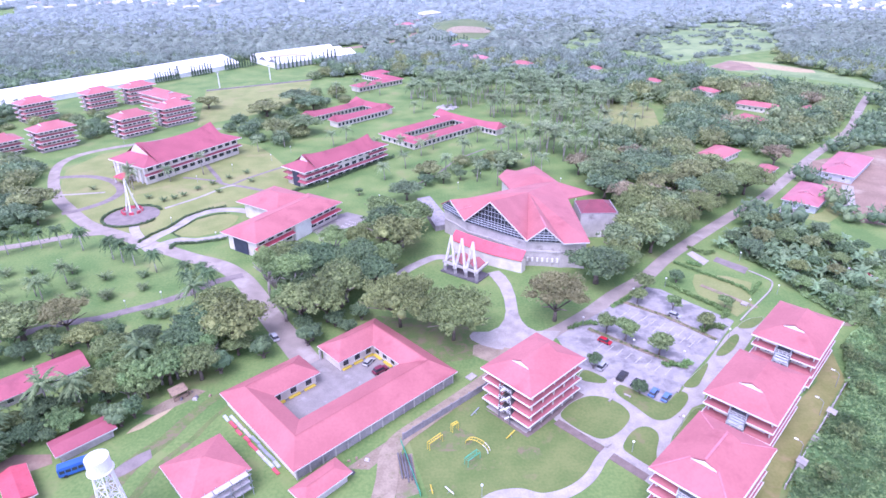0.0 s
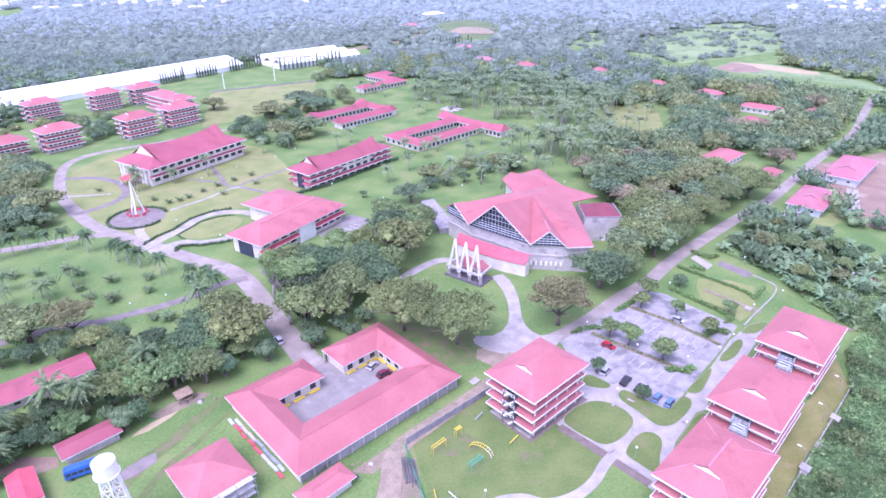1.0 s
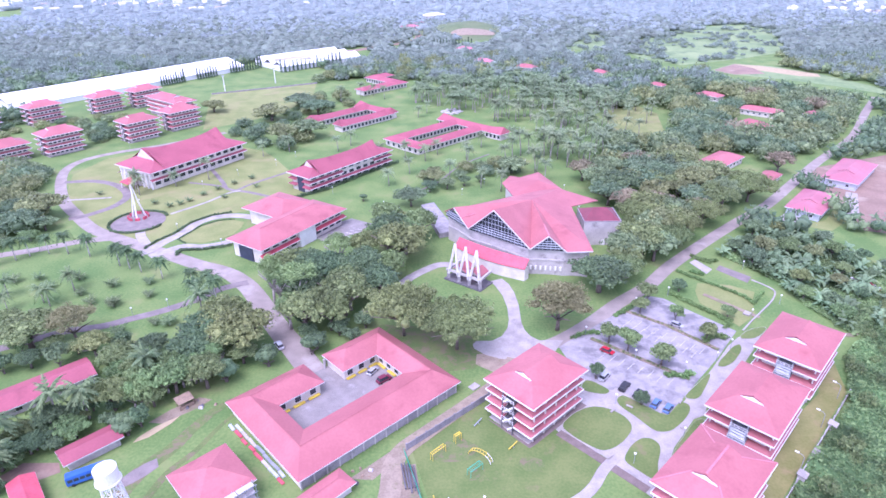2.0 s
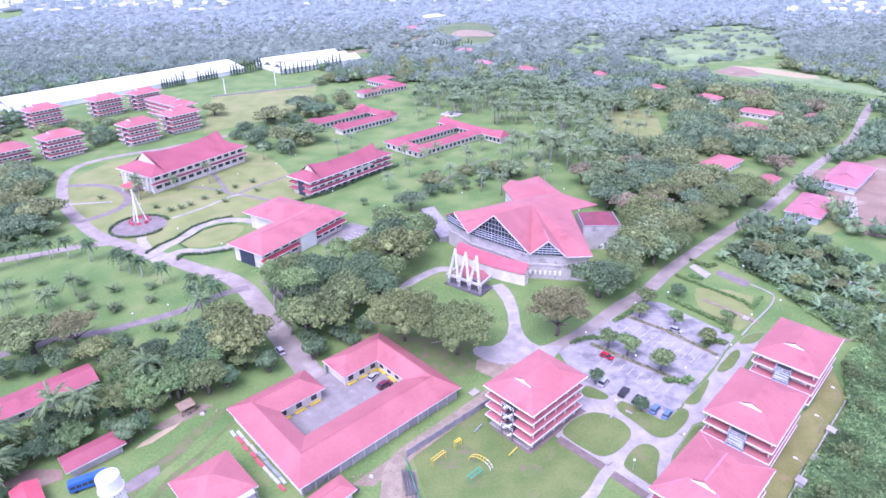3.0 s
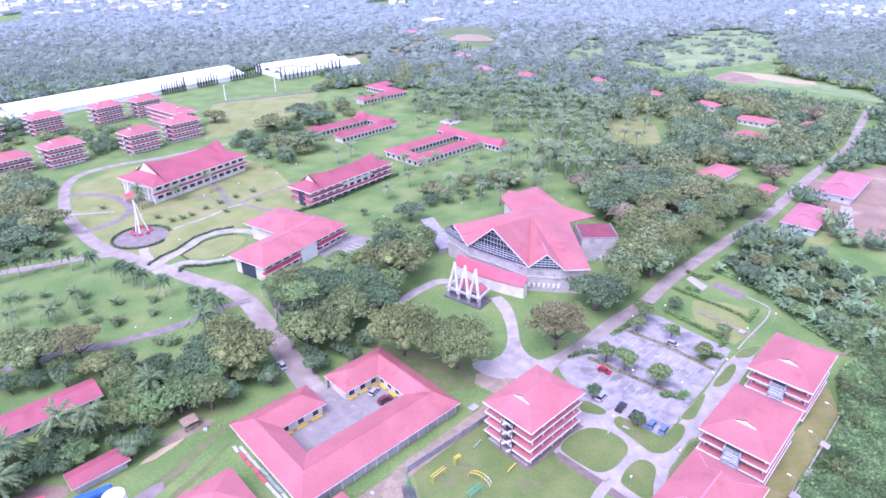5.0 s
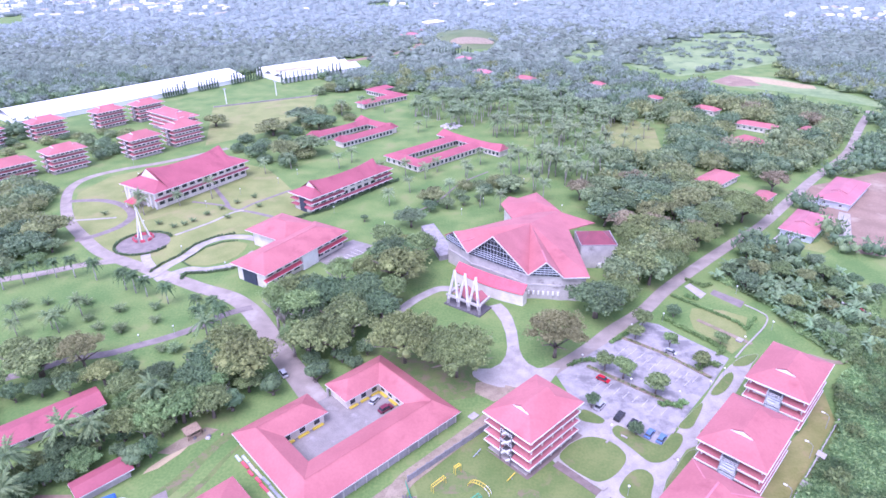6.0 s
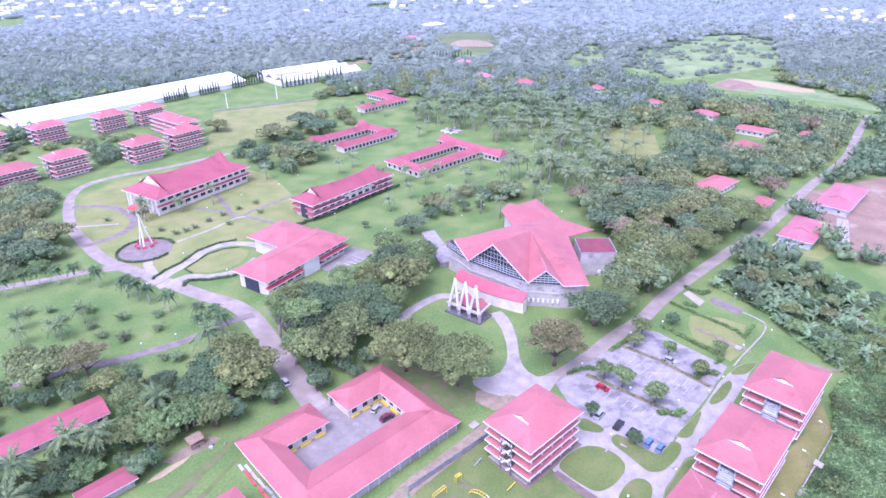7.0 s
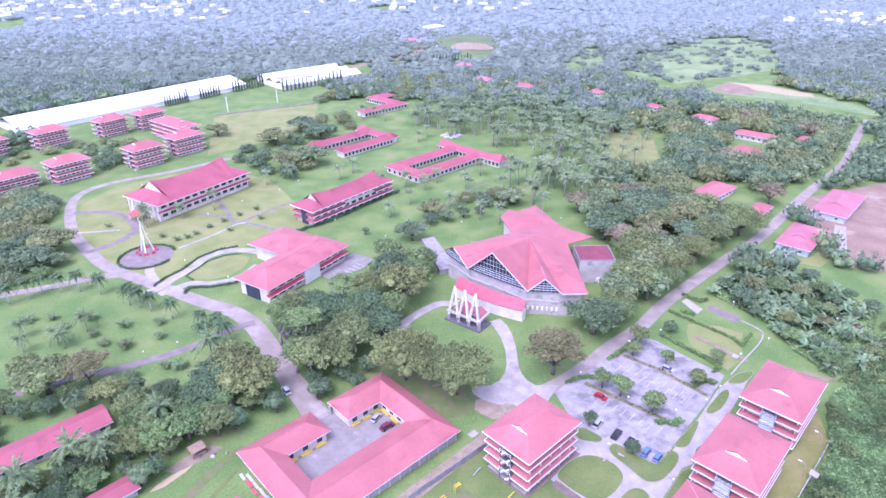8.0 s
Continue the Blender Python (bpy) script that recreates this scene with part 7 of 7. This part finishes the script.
for x, y in ((8, 96), (114, 206), (102, 172), (116, 181), (70, 144), (88, 155), (46, 130), (45, 108.5), (65.5, 180), (44.5, 162.5), (57, 150), (79, 187), (60, 117), (81, 148.5), (-108, 176), (-98, 181.5), (-125, 169), (-150, 275),
             (-115, 318), (-98, 335), (-58, 290), (-30, 270), (-22, 262), (8, 286), (20, 300), (45, 330), (60, 290), (-128, 300), (-90, 350), (-120, 246), (-95, 230), (-184, 345), (-200, 372), (2, 206), (62, 262)):
    ob = thing("garden_lamp", pose(x, y, 0), "short lamp post with a white globe", "lamp", "globe lamps")
    part("post", POST, None, ob)
    part("globe", GLOBE, None, ob, "white globe")

# tall field lights
for x, y in ((-193, 537), (-157, 570)):
    ob = thing("floodlight_mast", pose(x, y, 0), "tall white floodlight mast at the field edge", "mast", "field masts")
    bm = bmesh.new()
    tube(bm, [(0, 0, 0), (0, 0, 13)], [0.45, 0.3], 8)
    part("pole", bm, WHITE, ob)
    bm = bmesh.new()
    box(bm, -1.2, 1.2, -0.2, 0.2, 12.6, 13.6)
    part("lamp_bank", bm, GREY_STEEL, ob)


# ---- walls, fences ----
def panel_wall(name, a, b, n, h, label, mat=STAINED):
    a, b = np.array(a, float), np.array(b, float)
    yaw = math.degrees(math.atan2(*(b - a)[::-1]))
    step = float(np.hypot(*(b - a))) / n
    ob = thing(name, pose(a[0], a[1], 0, 0, 0, yaw), label, "wall")
    bm = bmesh.new()
    box(bm, 0.16, step - 0.16, -0.08, 0.08, -0.05, h)
    panel = mesh_of("panel", bm, mat)
    bm = bmesh.new()
    box(bm, -0.16, 0.16, -0.18, 0.18, -0.05, h + 0.25)
    post = mesh_of("post", bm, mat)
    for k in range(n + 1):
        part("post", post, None, ob).location = (k * step, 0, 0)
        if k < n:
            part("panel", panel, None, ob).location = (k * step, 0, 0)
    return ob


panel_wall("garden_wall", (-10.4, 113.4), (11.4, 132.6), 9, 2.1, "grey concrete panel wall beside the track", material("dark_wall", (0.3, 0.28, 0.3), (0.2, 0.19, 0.2), 0.9, 0.4, 3, 0.15))
panel_wall("boundary_wall", (76, 97), (112, 133.5), 14, 1.4, "low stained boundary wall along the thicket")
panel_wall("field_fence", (-200, 524), (-118, 566), 18, 1.1, "low grey fence along the playing field", GREY_BLOCK)


def net_fence():
    ob = thing("net_fence", pose(0, 0, 0), "green mesh fence beside the playground", "fence")
    a, b = Vector((-11, 112.8, 0)), Vector((-5.6, 96, 0))
    for k in range(6):
        p, q = a.lerp(b, k / 6), a.lerp(b, (k + 1) / 6)
        bm = bmesh.new()
        beam(bm, p + Vector((0, 0, 0.6)), q + Vector((0, 0, 0.55 + 0.1 * (k % 2))), 0.05, 1.1)
        part("net_panel", bm, GREEN_NET, ob)
        bm = bmesh.new()
        tube(bm, [p + Vector((0, 0, -0.05)), p + Vector((0, 0, 1.4))], [0.05, 0.05], 6)
        part("post", bm, GREEN_NET, ob)


net_fence()
for k in range(9):
    bm = bmesh.new()
    r = random.Random(k)
    x = -11.5 + (k % 5) * 0.75
    beam(bm, (x, 108.5 + r.uniform(-0.5, 0.5), 0.2 + 0.3 * (k // 5)), (x + 1.6, 100.5 + r.uniform(-1, 1), 0.2 + 0.3 * (k // 5)), 0.34, 0.3)
    solo("steel_section", bm, DARK_STONE, "dark steel section lying in a pile", "beam", "steel pile")


# ---- playground ----
def frame_bars(x, y, yaw, L, h, w, mat, label, name):
    ob = thing(name, pose(x, y, 0, 0, 0, yaw), label, "play frame", "playground frames")
    for sx in (1, -1):
        for sy in (1, -1):
            bm = bmesh.new()
            tube(bm, [(sx * L / 2, sy * w / 2, -0.05), (sx * L / 2, sy * w / 2, h)], [0.07, 0.07], 6)
            part("leg", bm, mat, ob)
    for sy in (1, -1):
        bm = bmesh.new()
        beam(bm, (-L / 2, sy * w / 2, h), (L / 2, sy * w / 2, h), 0.14)
        part("rail", bm, mat, ob)
    for k in range(9):
        bm = bmesh.new()
        beam(bm, (-L / 2 + L * k / 8, -w / 2, h), (-L / 2 + L * k / 8, w / 2, h), 0.07)
        part("rung", bm, mat, ob)
    return ob


frame_bars(-2.5, 111.6, 44, 4.4, 2.2, 0.8, YELLOW, "yellow horizontal ladder on the grass", "climbing_frame")
frame_bars(2.4, 116.5, 40, 1.9, 2.4, 0.7, YELLOW, "yellow and white square frame on the grass", "climbing_frame")
frame_bars(6.4, 106.2, 42, 4.0, 2.0, 1.2, GREEN_NET, "green swing frame with yellow top", "swing_frame")


def arch_ladder():
    ob = thing("arch_ladder", pose(7.9, 110.8, 0, 0, 0, -33), "yellow and white arched climbing ladder", "play frame", "playground frames")
    for s in (1, -1):
        pts = [(3.2 * math.cos(a), s * 0.5, 2.3 * math.sin(a)) for a in [math.pi * k / 12 for k in range(13)]]
        bm = bmesh.new()
        tube(bm, pts[:5], [0.08] * 5, 6)
        part("rail", bm, WHITE, ob)
        bm = bmesh.new()
        tube(bm, pts[4:], [0.08] * 9, 6)
        part("rail", bm, YELLOW, ob)
    for k in range(1, 12):
        a = math.pi * k / 12
        bm = bmesh.new()
        beam(bm, (3.2 * math.cos(a), -0.5, 2.3 * math.sin(a)), (3.2 * math.cos(a), 0.5, 2.3 * math.sin(a)), 0.08)
        part("rung", bm, YELLOW, ob)


arch_ladder()
for x, y, yaw, mat, label in ((-3.2, 97.6, -80, YELLOW, "yellow balance pole in the grass"), (0.8, 97.2, -55, WHITE, "white and yellow seesaw on the grass"), (16.3, 114.3, 44, YELLOW, "small yellow seesaw beside the block"), (7.9, 122.7, 48, GREY_STEEL, "small grey seesaw beside the wall")):
    ob = thing("seesaw", pose(x, y, 0, 0, 0, yaw), label, "seesaw", "playground frames")
    bm = bmesh.new()
    beam(bm, (-1.6, 0, 0.35), (1.6, 0, 0.95), 0.24, 0.1)
    part("plank", bm, mat, ob)
    bm = bmesh.new()
    beam(bm, (0, -0.4, 0.0), (0, 0, 0.66), 0.09)
    beam(bm, (0, 0.4, 0.0), (0, 0, 0.66), 0.09)
    part("stand", bm, GREY_STEEL, ob)


# ---- hedges and planted strips ----
def leafy(name, pts, w, h, label, mat=None, gap=0.55, seed=1, clear=False):
    """A hedge of many small leafy clumps along a line."""
    line = smooth_line(pts, 1) if len(pts) == 2 else [np.array(p, float) for p in pts]
    r = random.Random(seed)
    spots = []
    for a, b in zip(line, line[1:]):
        n = max(2, int(np.hypot(*(b - a)) / gap))
        for k in range(n):
            p = a + (b - a) * (k + r.random()) / n
            spots.append((p[0] + r.uniform(-w, w) * 0.3, p[1] + r.uniform(-w, w) * 0.3, w * r.uniform(0.45, 0.65), h * r.uniform(0.85, 1.15)))
    ob = wood(name, spots, hedge_shapes, mat or HEDGE, label)
    ob["category"] = "hedge"
    del ob["kind"]
    return ob


hedge_shapes = [clump(90 + k, 40, 1, 0.22) for k in range(4)]
for k, (pts, w, h) in enumerate((([(87.9, 205.1), (93.3, 199.0), (98.6, 193.7), (104.1, 187.4), (106.7, 183.4), (106.7, 180.7), (113.5, 188.0)], 1.2, 1.1), ([(98, 217), (103.5, 211.5), (107, 213)], 1.6, 1.2), ([(93, 205), (97, 201.5)], 1.6, 1.2), ([(57, 173.5), (63, 178.5), (67, 183)], 1.4, 1.1), ([(40, 161), (45, 164), (50, 163.5)], 1.4, 1.1),
                                 ([(80, 189), (86, 180), (94, 170), (91, 166)], 1.5, 1.2), ([(81, 158.5), (86, 162), (88, 160)], 2.0, 1.5), ([(64, 142), (69, 141), (72, 143)], 1.8, 1.3), ([(-127.1, 227.8), (-125.0, 235.3), (-120.8, 242.1), (-117.6, 253.7), (-110.2, 262.9), (-102.3, 265.8)], 1.0, 0.9),
                                 ([(-111.0, 221.6), (-111.3, 226.4), (-103.3, 226.4), (-94.7, 229.0), (-89, 232)], 1.2, 1.1), ([(-111.5, 232.6), (-116.6, 237), (-113.9, 243.9), (-111.2, 251.5), (-105.5, 256.8), (-98.8, 258.2)], 0.7, 0.6),
                                 ([(-142.3 + 12.6 * math.cos(a / 22 * math.tau), 256 + 12.6 * math.sin(a / 22 * math.tau)) for a in range(2, 22)], 1.1, 1.0),
                                 ([(-80, 280), (-62, 295), (-45, 318), (-28, 338)], 1.6, 1.4))):
    leafy("hedge", pts, w, h, "clipped green hedge beside the paving", LEAF_DARK if pts[0][0] < -60 else None, 0.5, k)
for pts in ([(61.5, 177), (72, 168.5), (84, 154.5)], [(46, 161), (57, 151.5), (70, 140.5)]):
    bm = bmesh.new()
    ribbon(bm, pts, 1.5, -0.02, 0.2, 1)
    set_piece("planted_strip", bm, DIRT, "raised planted strip in the car park")
    leafy("low_planting", pts, 1.1, 0.5, "patchy low planting along the kerb", LEAF, 1.1, 33)
# white bay lines in the car park
for a, b, n in (((62.5, 174.5), (82, 155), 9), ((60, 172), (79, 153.5), 9), ((49, 155.5), (67.5, 140.5), 8)):
    for k in range(n):
        p = np.array(a) + (np.array(b) - a) * (k + 0.5) / n
        bm = bmesh.new()
        d = Vector((-0.7, -0.72, 0)) * 4.2
        beam(bm, (p[0] - 0.8, p[1] - 0.9, 0.042), (p[0] - 0.8 + d.x, p[1] - 0.9 + d.y, 0.042), 0.14, 0.02)
        set_piece("bay_line", bm, FADED, "worn white parking line")

# ---- benches, slabs, stacks ----
for x, y, yaw in ((49.5, 128.6, -40), (61.2, 121, 50), (44.5, 127, 45), (-3, 141, 35), (1, 139, 35), (39.8, 110.6, 40), (64, 130.5, 50)):
    ob = thing("bench", pose(x, y, 0, 0, 0, yaw), "pale concrete garden bench", "bench", "garden benches")
    bm = bmesh.new()
    box(bm, -0.95, 0.95, -0.28, 0.28, 0.4, 0.5)
    part("seat", bm, CONCRETE, ob)
    for s in (1, -1):
        bm = bmesh.new()
        box(bm, s * 0.65 - 0.1, s * 0.65 + 0.1, -0.24, 0.24, 0, 0.4)
        part("leg", bm, CONCRETE, ob)
bm = bmesh.new()
box(bm, -1.4, 1.4, -1.1, 1.1, -0.02, 0.3)
solo("drain_cover", bm, CONCRETE, "pale concrete drain cover in the grass", "drain cover", m=pose(7.6, 137.6, 0, 0, 0, 45))
bm = bmesh.new()
box(bm, -1.2, 1.2, -1.0, 1.0, -0.02, 0.5)
solo("concrete_box", bm, CONCRETE, "pale concrete meter box beside the lawn", "box", m=pose(101.8, 174.5, 0, 0, 0, 45))
r = random.Random(12)
for k in range(15):
    t = k / 15
    o = (k % 2 - 0.5) * 1.3 + r.uniform(-0.2, 0.2)
    x, y = -56.6 + 18.6 * t + o * 0.7, 122.3 - 19.4 * t + o * 0.7
    mat, what = ((GREY_STEEL, "grey"), (RED_ROOF, "red"), (PALE_STEEL, "silver"), (STAINED, "dull grey"))[r.randrange(4)]
    bm = bmesh.new()
    L = r.uniform(1.2, 2.1)
    hexa(bm, [(-L, -0.42, 0), (L, -0.4, 0), (L, 0.42, 0), (-L, 0.4, 0), (-L + 0.12, -0.36, 0.32), (L - 0.05, -0.38, 0.28), (L - 0.1, 0.34, 0.3), (-L + 0.05, 0.37, 0.34)])
    solo("roofing_sheet", bm, mat, what + " roofing sheet stacked by the wall", "metal sheet", "roofing metal", m=pose(x, y, 0.006 * k, 0, 0, -46 + r.uniform(-3, 3)))
for k in range(18):
    bm = bmesh.new()
    s = r.uniform(0.25, 0.8)
    hexa(bm, [(-s, -s * 0.6, 0), (s, -s * 0.7, 0), (s * 0.9, s * 0.6, 0), (-s, s * 0.7, 0), (-s * 0.7, -s * 0.4, s * 0.8), (s * 0.6, -s * 0.5, s * 0.7), (s * 0.6, s * 0.4, s), (-s * 0.8, s * 0.5, s * 0.7)])
    x, y = (-67 + r.uniform(-5, 3), 131 + r.uniform(-3, 3)) if k < 8 else (-22 + r.uniform(-4, 4), 106 + r.uniform(-3, 2))
    solo("rubble_heap", bm, r.choice((STAINED, TIMBER, DARK_STONE, CONCRETE)), "small heap of builders' rubble on grass", "rubble", "rubble heaps", m=pose(x, y, 0, 0, 0, r.uniform(0, 180)))


def kiosk():
    ob = thing("kiosk", pose(-72.6, 130.6, 0, 0, 0, 45), "small timber stall with a tin roof", "kiosk")
    bm = bmesh.new()
    slab(bm, (-2.2, -1.6, 2.3), (2.2, -1.6, 2.3), (2.2, 1.6, 2.9), (-2.2, 1.6, 2.9), 0.1)
    part("roof", bm, TIMBER, ob, "rusty tin roof")
    for sx in (1, -1):
        for sy in (1, -1):
            bm = bmesh.new()
            box(bm, sx * 1.9 - 0.07, sx * 1.9 + 0.07, sy * 1.3 - 0.07, sy * 1.3 + 0.07, -0.05, 2.3 + (0.35 if sy > 0 else 0))
            part("post", bm, TIMBER, ob)
    bm = bmesh.new()
    box(bm, -1.8, 1.8, -1.2, -0.8, 0, 1.0)
    part("counter", bm, TIMBER, ob)


kiosk()


def scaffold():
    ob = thing("scaffold", pose(-47.4, 93.1, 0, 0, 0, 44), "grey tubular scaffold against the house", "scaffold")
    for i in range(6):
        for j in range(2):
            bm = bmesh.new()
            tube(bm, [(i * 2.4 - 6, j * 1.6, -0.05), (i * 2.4 - 6, j * 1.6, 6.5)], [0.07, 0.07], 6)
            part("standard", bm, GREY_STEEL, ob)
    for z in (2.0, 4.0, 6.0):
        for j in range(2):
            bm = bmesh.new()
            beam(bm, (-6.4, j * 1.6, z), (6.4, j * 1.6, z), 0.09)
            part("ledger", bm, GREY_STEEL, ob)
        for k in range(3):
            bm = bmesh.new()
            box(bm, -6 + k * 4, -2.2 + k * 4, 0.1, 1.5, z + 0.05, z + 0.12)
            part("deck", bm, STAINED, ob, "grey deck boards")


scaffold()

# wall lamps and meter huts by the thicket
for x, y in ((107.5, 131.5), (97, 120.5), (84, 106)):
    ob = thing("wall_lamp", pose(x, y, 0, 0, 0, 135), "bent street lamp on the boundary wall", "street lamp", "boundary lamps")
    bm = bmesh.new()
    tube(bm, [(0, 0, 0), (0, 0, 4.2), (0.5, 0, 4.8), (1.6, 0, 5.0)], [0.08, 0.07, 0.06, 0.05], 7)
    part("pole", bm, GREY_STEEL, ob)
    bm = bmesh.new()
    box(bm, 1.3, 2.2, -0.18, 0.18, 4.9, 5.08)
    part("lamp_head", bm, LAMP_WHITE, ob)
for x, y in ((99.5, 120), (90, 110), (83, 103.5)):
    ob = thing("meter_hut", pose(x, y, 0, 0, 0, 45), "small concrete meter hut on the grass", "hut", "meter huts")
    bm = bmesh.new()
    box(bm, -0.9, 0.9, -0.8, 0.8, -0.05, 1.7)
    part("wall", bm, STAINED, ob)
    bm = bmesh.new()
    slab(bm, (-1.2, -1.1, 1.7), (1.2, -1.1, 1.7), (1.2, 1.1, 2.0), (-1.2, 1.1, 2.0), 0.12)
    part("roof", bm, CONCRETE, ob)

# rockery on the lawn
r = random.Random(5)
for k in range(34):
    a = math.tau * k / 34
    s = r.uniform(0.7, 1.6)
    bm = bmesh.new()
    bmesh.ops.create_icosphere(bm, subdivisions=1, radius=s)
    for v in bm.verts:
        v.co *= r.uniform(0.8, 1.15)
        v.co.z *= 0.7
    solo("boulder", bm, STAINED, "grey boulder in a rockery on the lawn", "boulder", "rockery", m=pose(4.5 + r.uniform(2, 11) * math.cos(a), 455 + r.uniform(2, 8) * math.sin(a), 0.3 * s, 0, 0, r.uniform(0, 360)))

# cypress rows before the factory
nr = np.random.RandomState(4)
cv, cf = [], []
for k in range(260):
    t = nr.uniform(0.05, 1)
    a = nr.uniform(0, math.tau)
    rad = 0.9 * (1 - t) ** 0.7 + 0.12
    p = np.array((rad * math.cos(a), rad * math.sin(a), t * 9))
    s, q = nr.normal(size=3) * 0.28, nr.normal(size=3) * 0.28 + (0, 0, 0.35)
    b = len(cv)
    cv.extend([(p - s).tolist(), (p + s).tolist(), (p + q).tolist()])
    cf.append([b, b + 1, b + 2])
cone = bpy.data.meshes.new("cypress_crown")
cone.from_pydata(cv, [], cf)
cone.materials.append(CYPRESS)
bm = bmesh.new()
tube(bm, [(0, 0, -0.1), (0, 0, 4), (0, 0, 8.6)], [0.3, 0.5, 0.08], 6)
stem = mesh_of("cypress_trunk", bm, CYPRESS)
for i, ((x0, y0), (x1, y1), n) in enumerate((((-258, 558), (-243, 578), 10), ((-236, 587), (-222, 606), 8), ((-214, 617), (-190, 648), 12), ((-165, 618), (-110, 668), 16), ((-15, 774), (34, 772), 13))):
    for k in range(n):
        t = (k + 0.5) / n
        s = nr.uniform(0.9, 1.45)
        ob = thing("cypress", Matrix.Translation((x0 + (x1 - x0) * t, y0 + (y1 - y0) * t, 0)) @ Matrix.Diagonal((s, s, s, 1)), "slim dark cypress in a boundary row", "tree", "cypress row")
        part("trunk", stem, None, ob)
        part("crown", cone, None, ob)

# rubbish heap by the footpath
r = random.Random(77)
for k in range(46):
    t = r.random()
    x, y = 145 + 11 * t + r.uniform(-2, 2), 203 - 14 * t + r.uniform(-2, 2)
    s = r.uniform(0.25, 0.9)
    bm = bmesh.new()
    hexa(bm, [(-s, -s * 0.6, 0), (s, -s * 0.7, 0), (s * 0.9, s * 0.6, 0), (-s, s * 0.7, 0), (-s * 0.7, -s * 0.4, s * 0.8), (s * 0.6, -s * 0.5, s * 0.7), (s * 0.6, s * 0.4, s), (-s * 0.8, s * 0.5, s * 0.7)])
    solo("rubbish_bag", bm, r.choice((WHITE, WHITE, CAR_SILVER, CAR_BLUE, DARK_STONE, RED_ROOF)), "crumpled bag on a rubbish heap", "rubbish", "rubbish heap", m=pose(x, y, r.uniform(0, 0.5), 0, 0, r.uniform(0, 180)))
bm = bmesh.new()
ribbon(bm, [(113.8, 197.7), (117.0, 193.3), (118.3, 189.1), (114.6, 183.2), (108.1, 176.6), (101.2, 169.9), (96, 164.5)], 0.5, -0.02, 0.28)
set_piece("kerb", bm, CONCRETE, "low curved white kerb")

# ---- the far town ----
r = random.Random(31)
for k in range(120):
    if k < 85:
        y = r.uniform(1250, 1900)
        x = -y * r.uniform(0.32, 0.78)
    elif k < 100:
        x, y = r.uniform(600, 800), r.uniform(1050, 1250)
    else:
        x, y = r.uniform(-340, 200), r.uniform(1350, 1700)
    w, d, h = r.uniform(9, 26), r.uniform(8, 16), r.uniform(4, 9)
    ob = thing("far_house", pose(x, y, 3, 0, 0, r.uniform(0, 90)), "pale house of the distant town", "house", "houses of the far town")
    bm = bmesh.new()
    box(bm, -w / 2 + 0.5, w / 2 - 0.5, -d / 2 + 0.5, d / 2 - 0.5, -3, h)
    part("wall", bm, FACTORY, ob)
    bm = bmesh.new()
    slab(bm, (-w / 2, -d / 2, h), (w / 2, -d / 2, h), (w / 2, 0, h + 2.5), (-w / 2, 0, h + 2.5), 0.3)
    slab(bm, (-w / 2, 0, h + 2.5), (w / 2, 0, h + 2.5), (w / 2, d / 2, h), (-w / 2, d / 2, h), 0.3)
    part("roof", bm, r.choice((FACTORY, FACTORY, CREAM, CONCRETE)), ob)
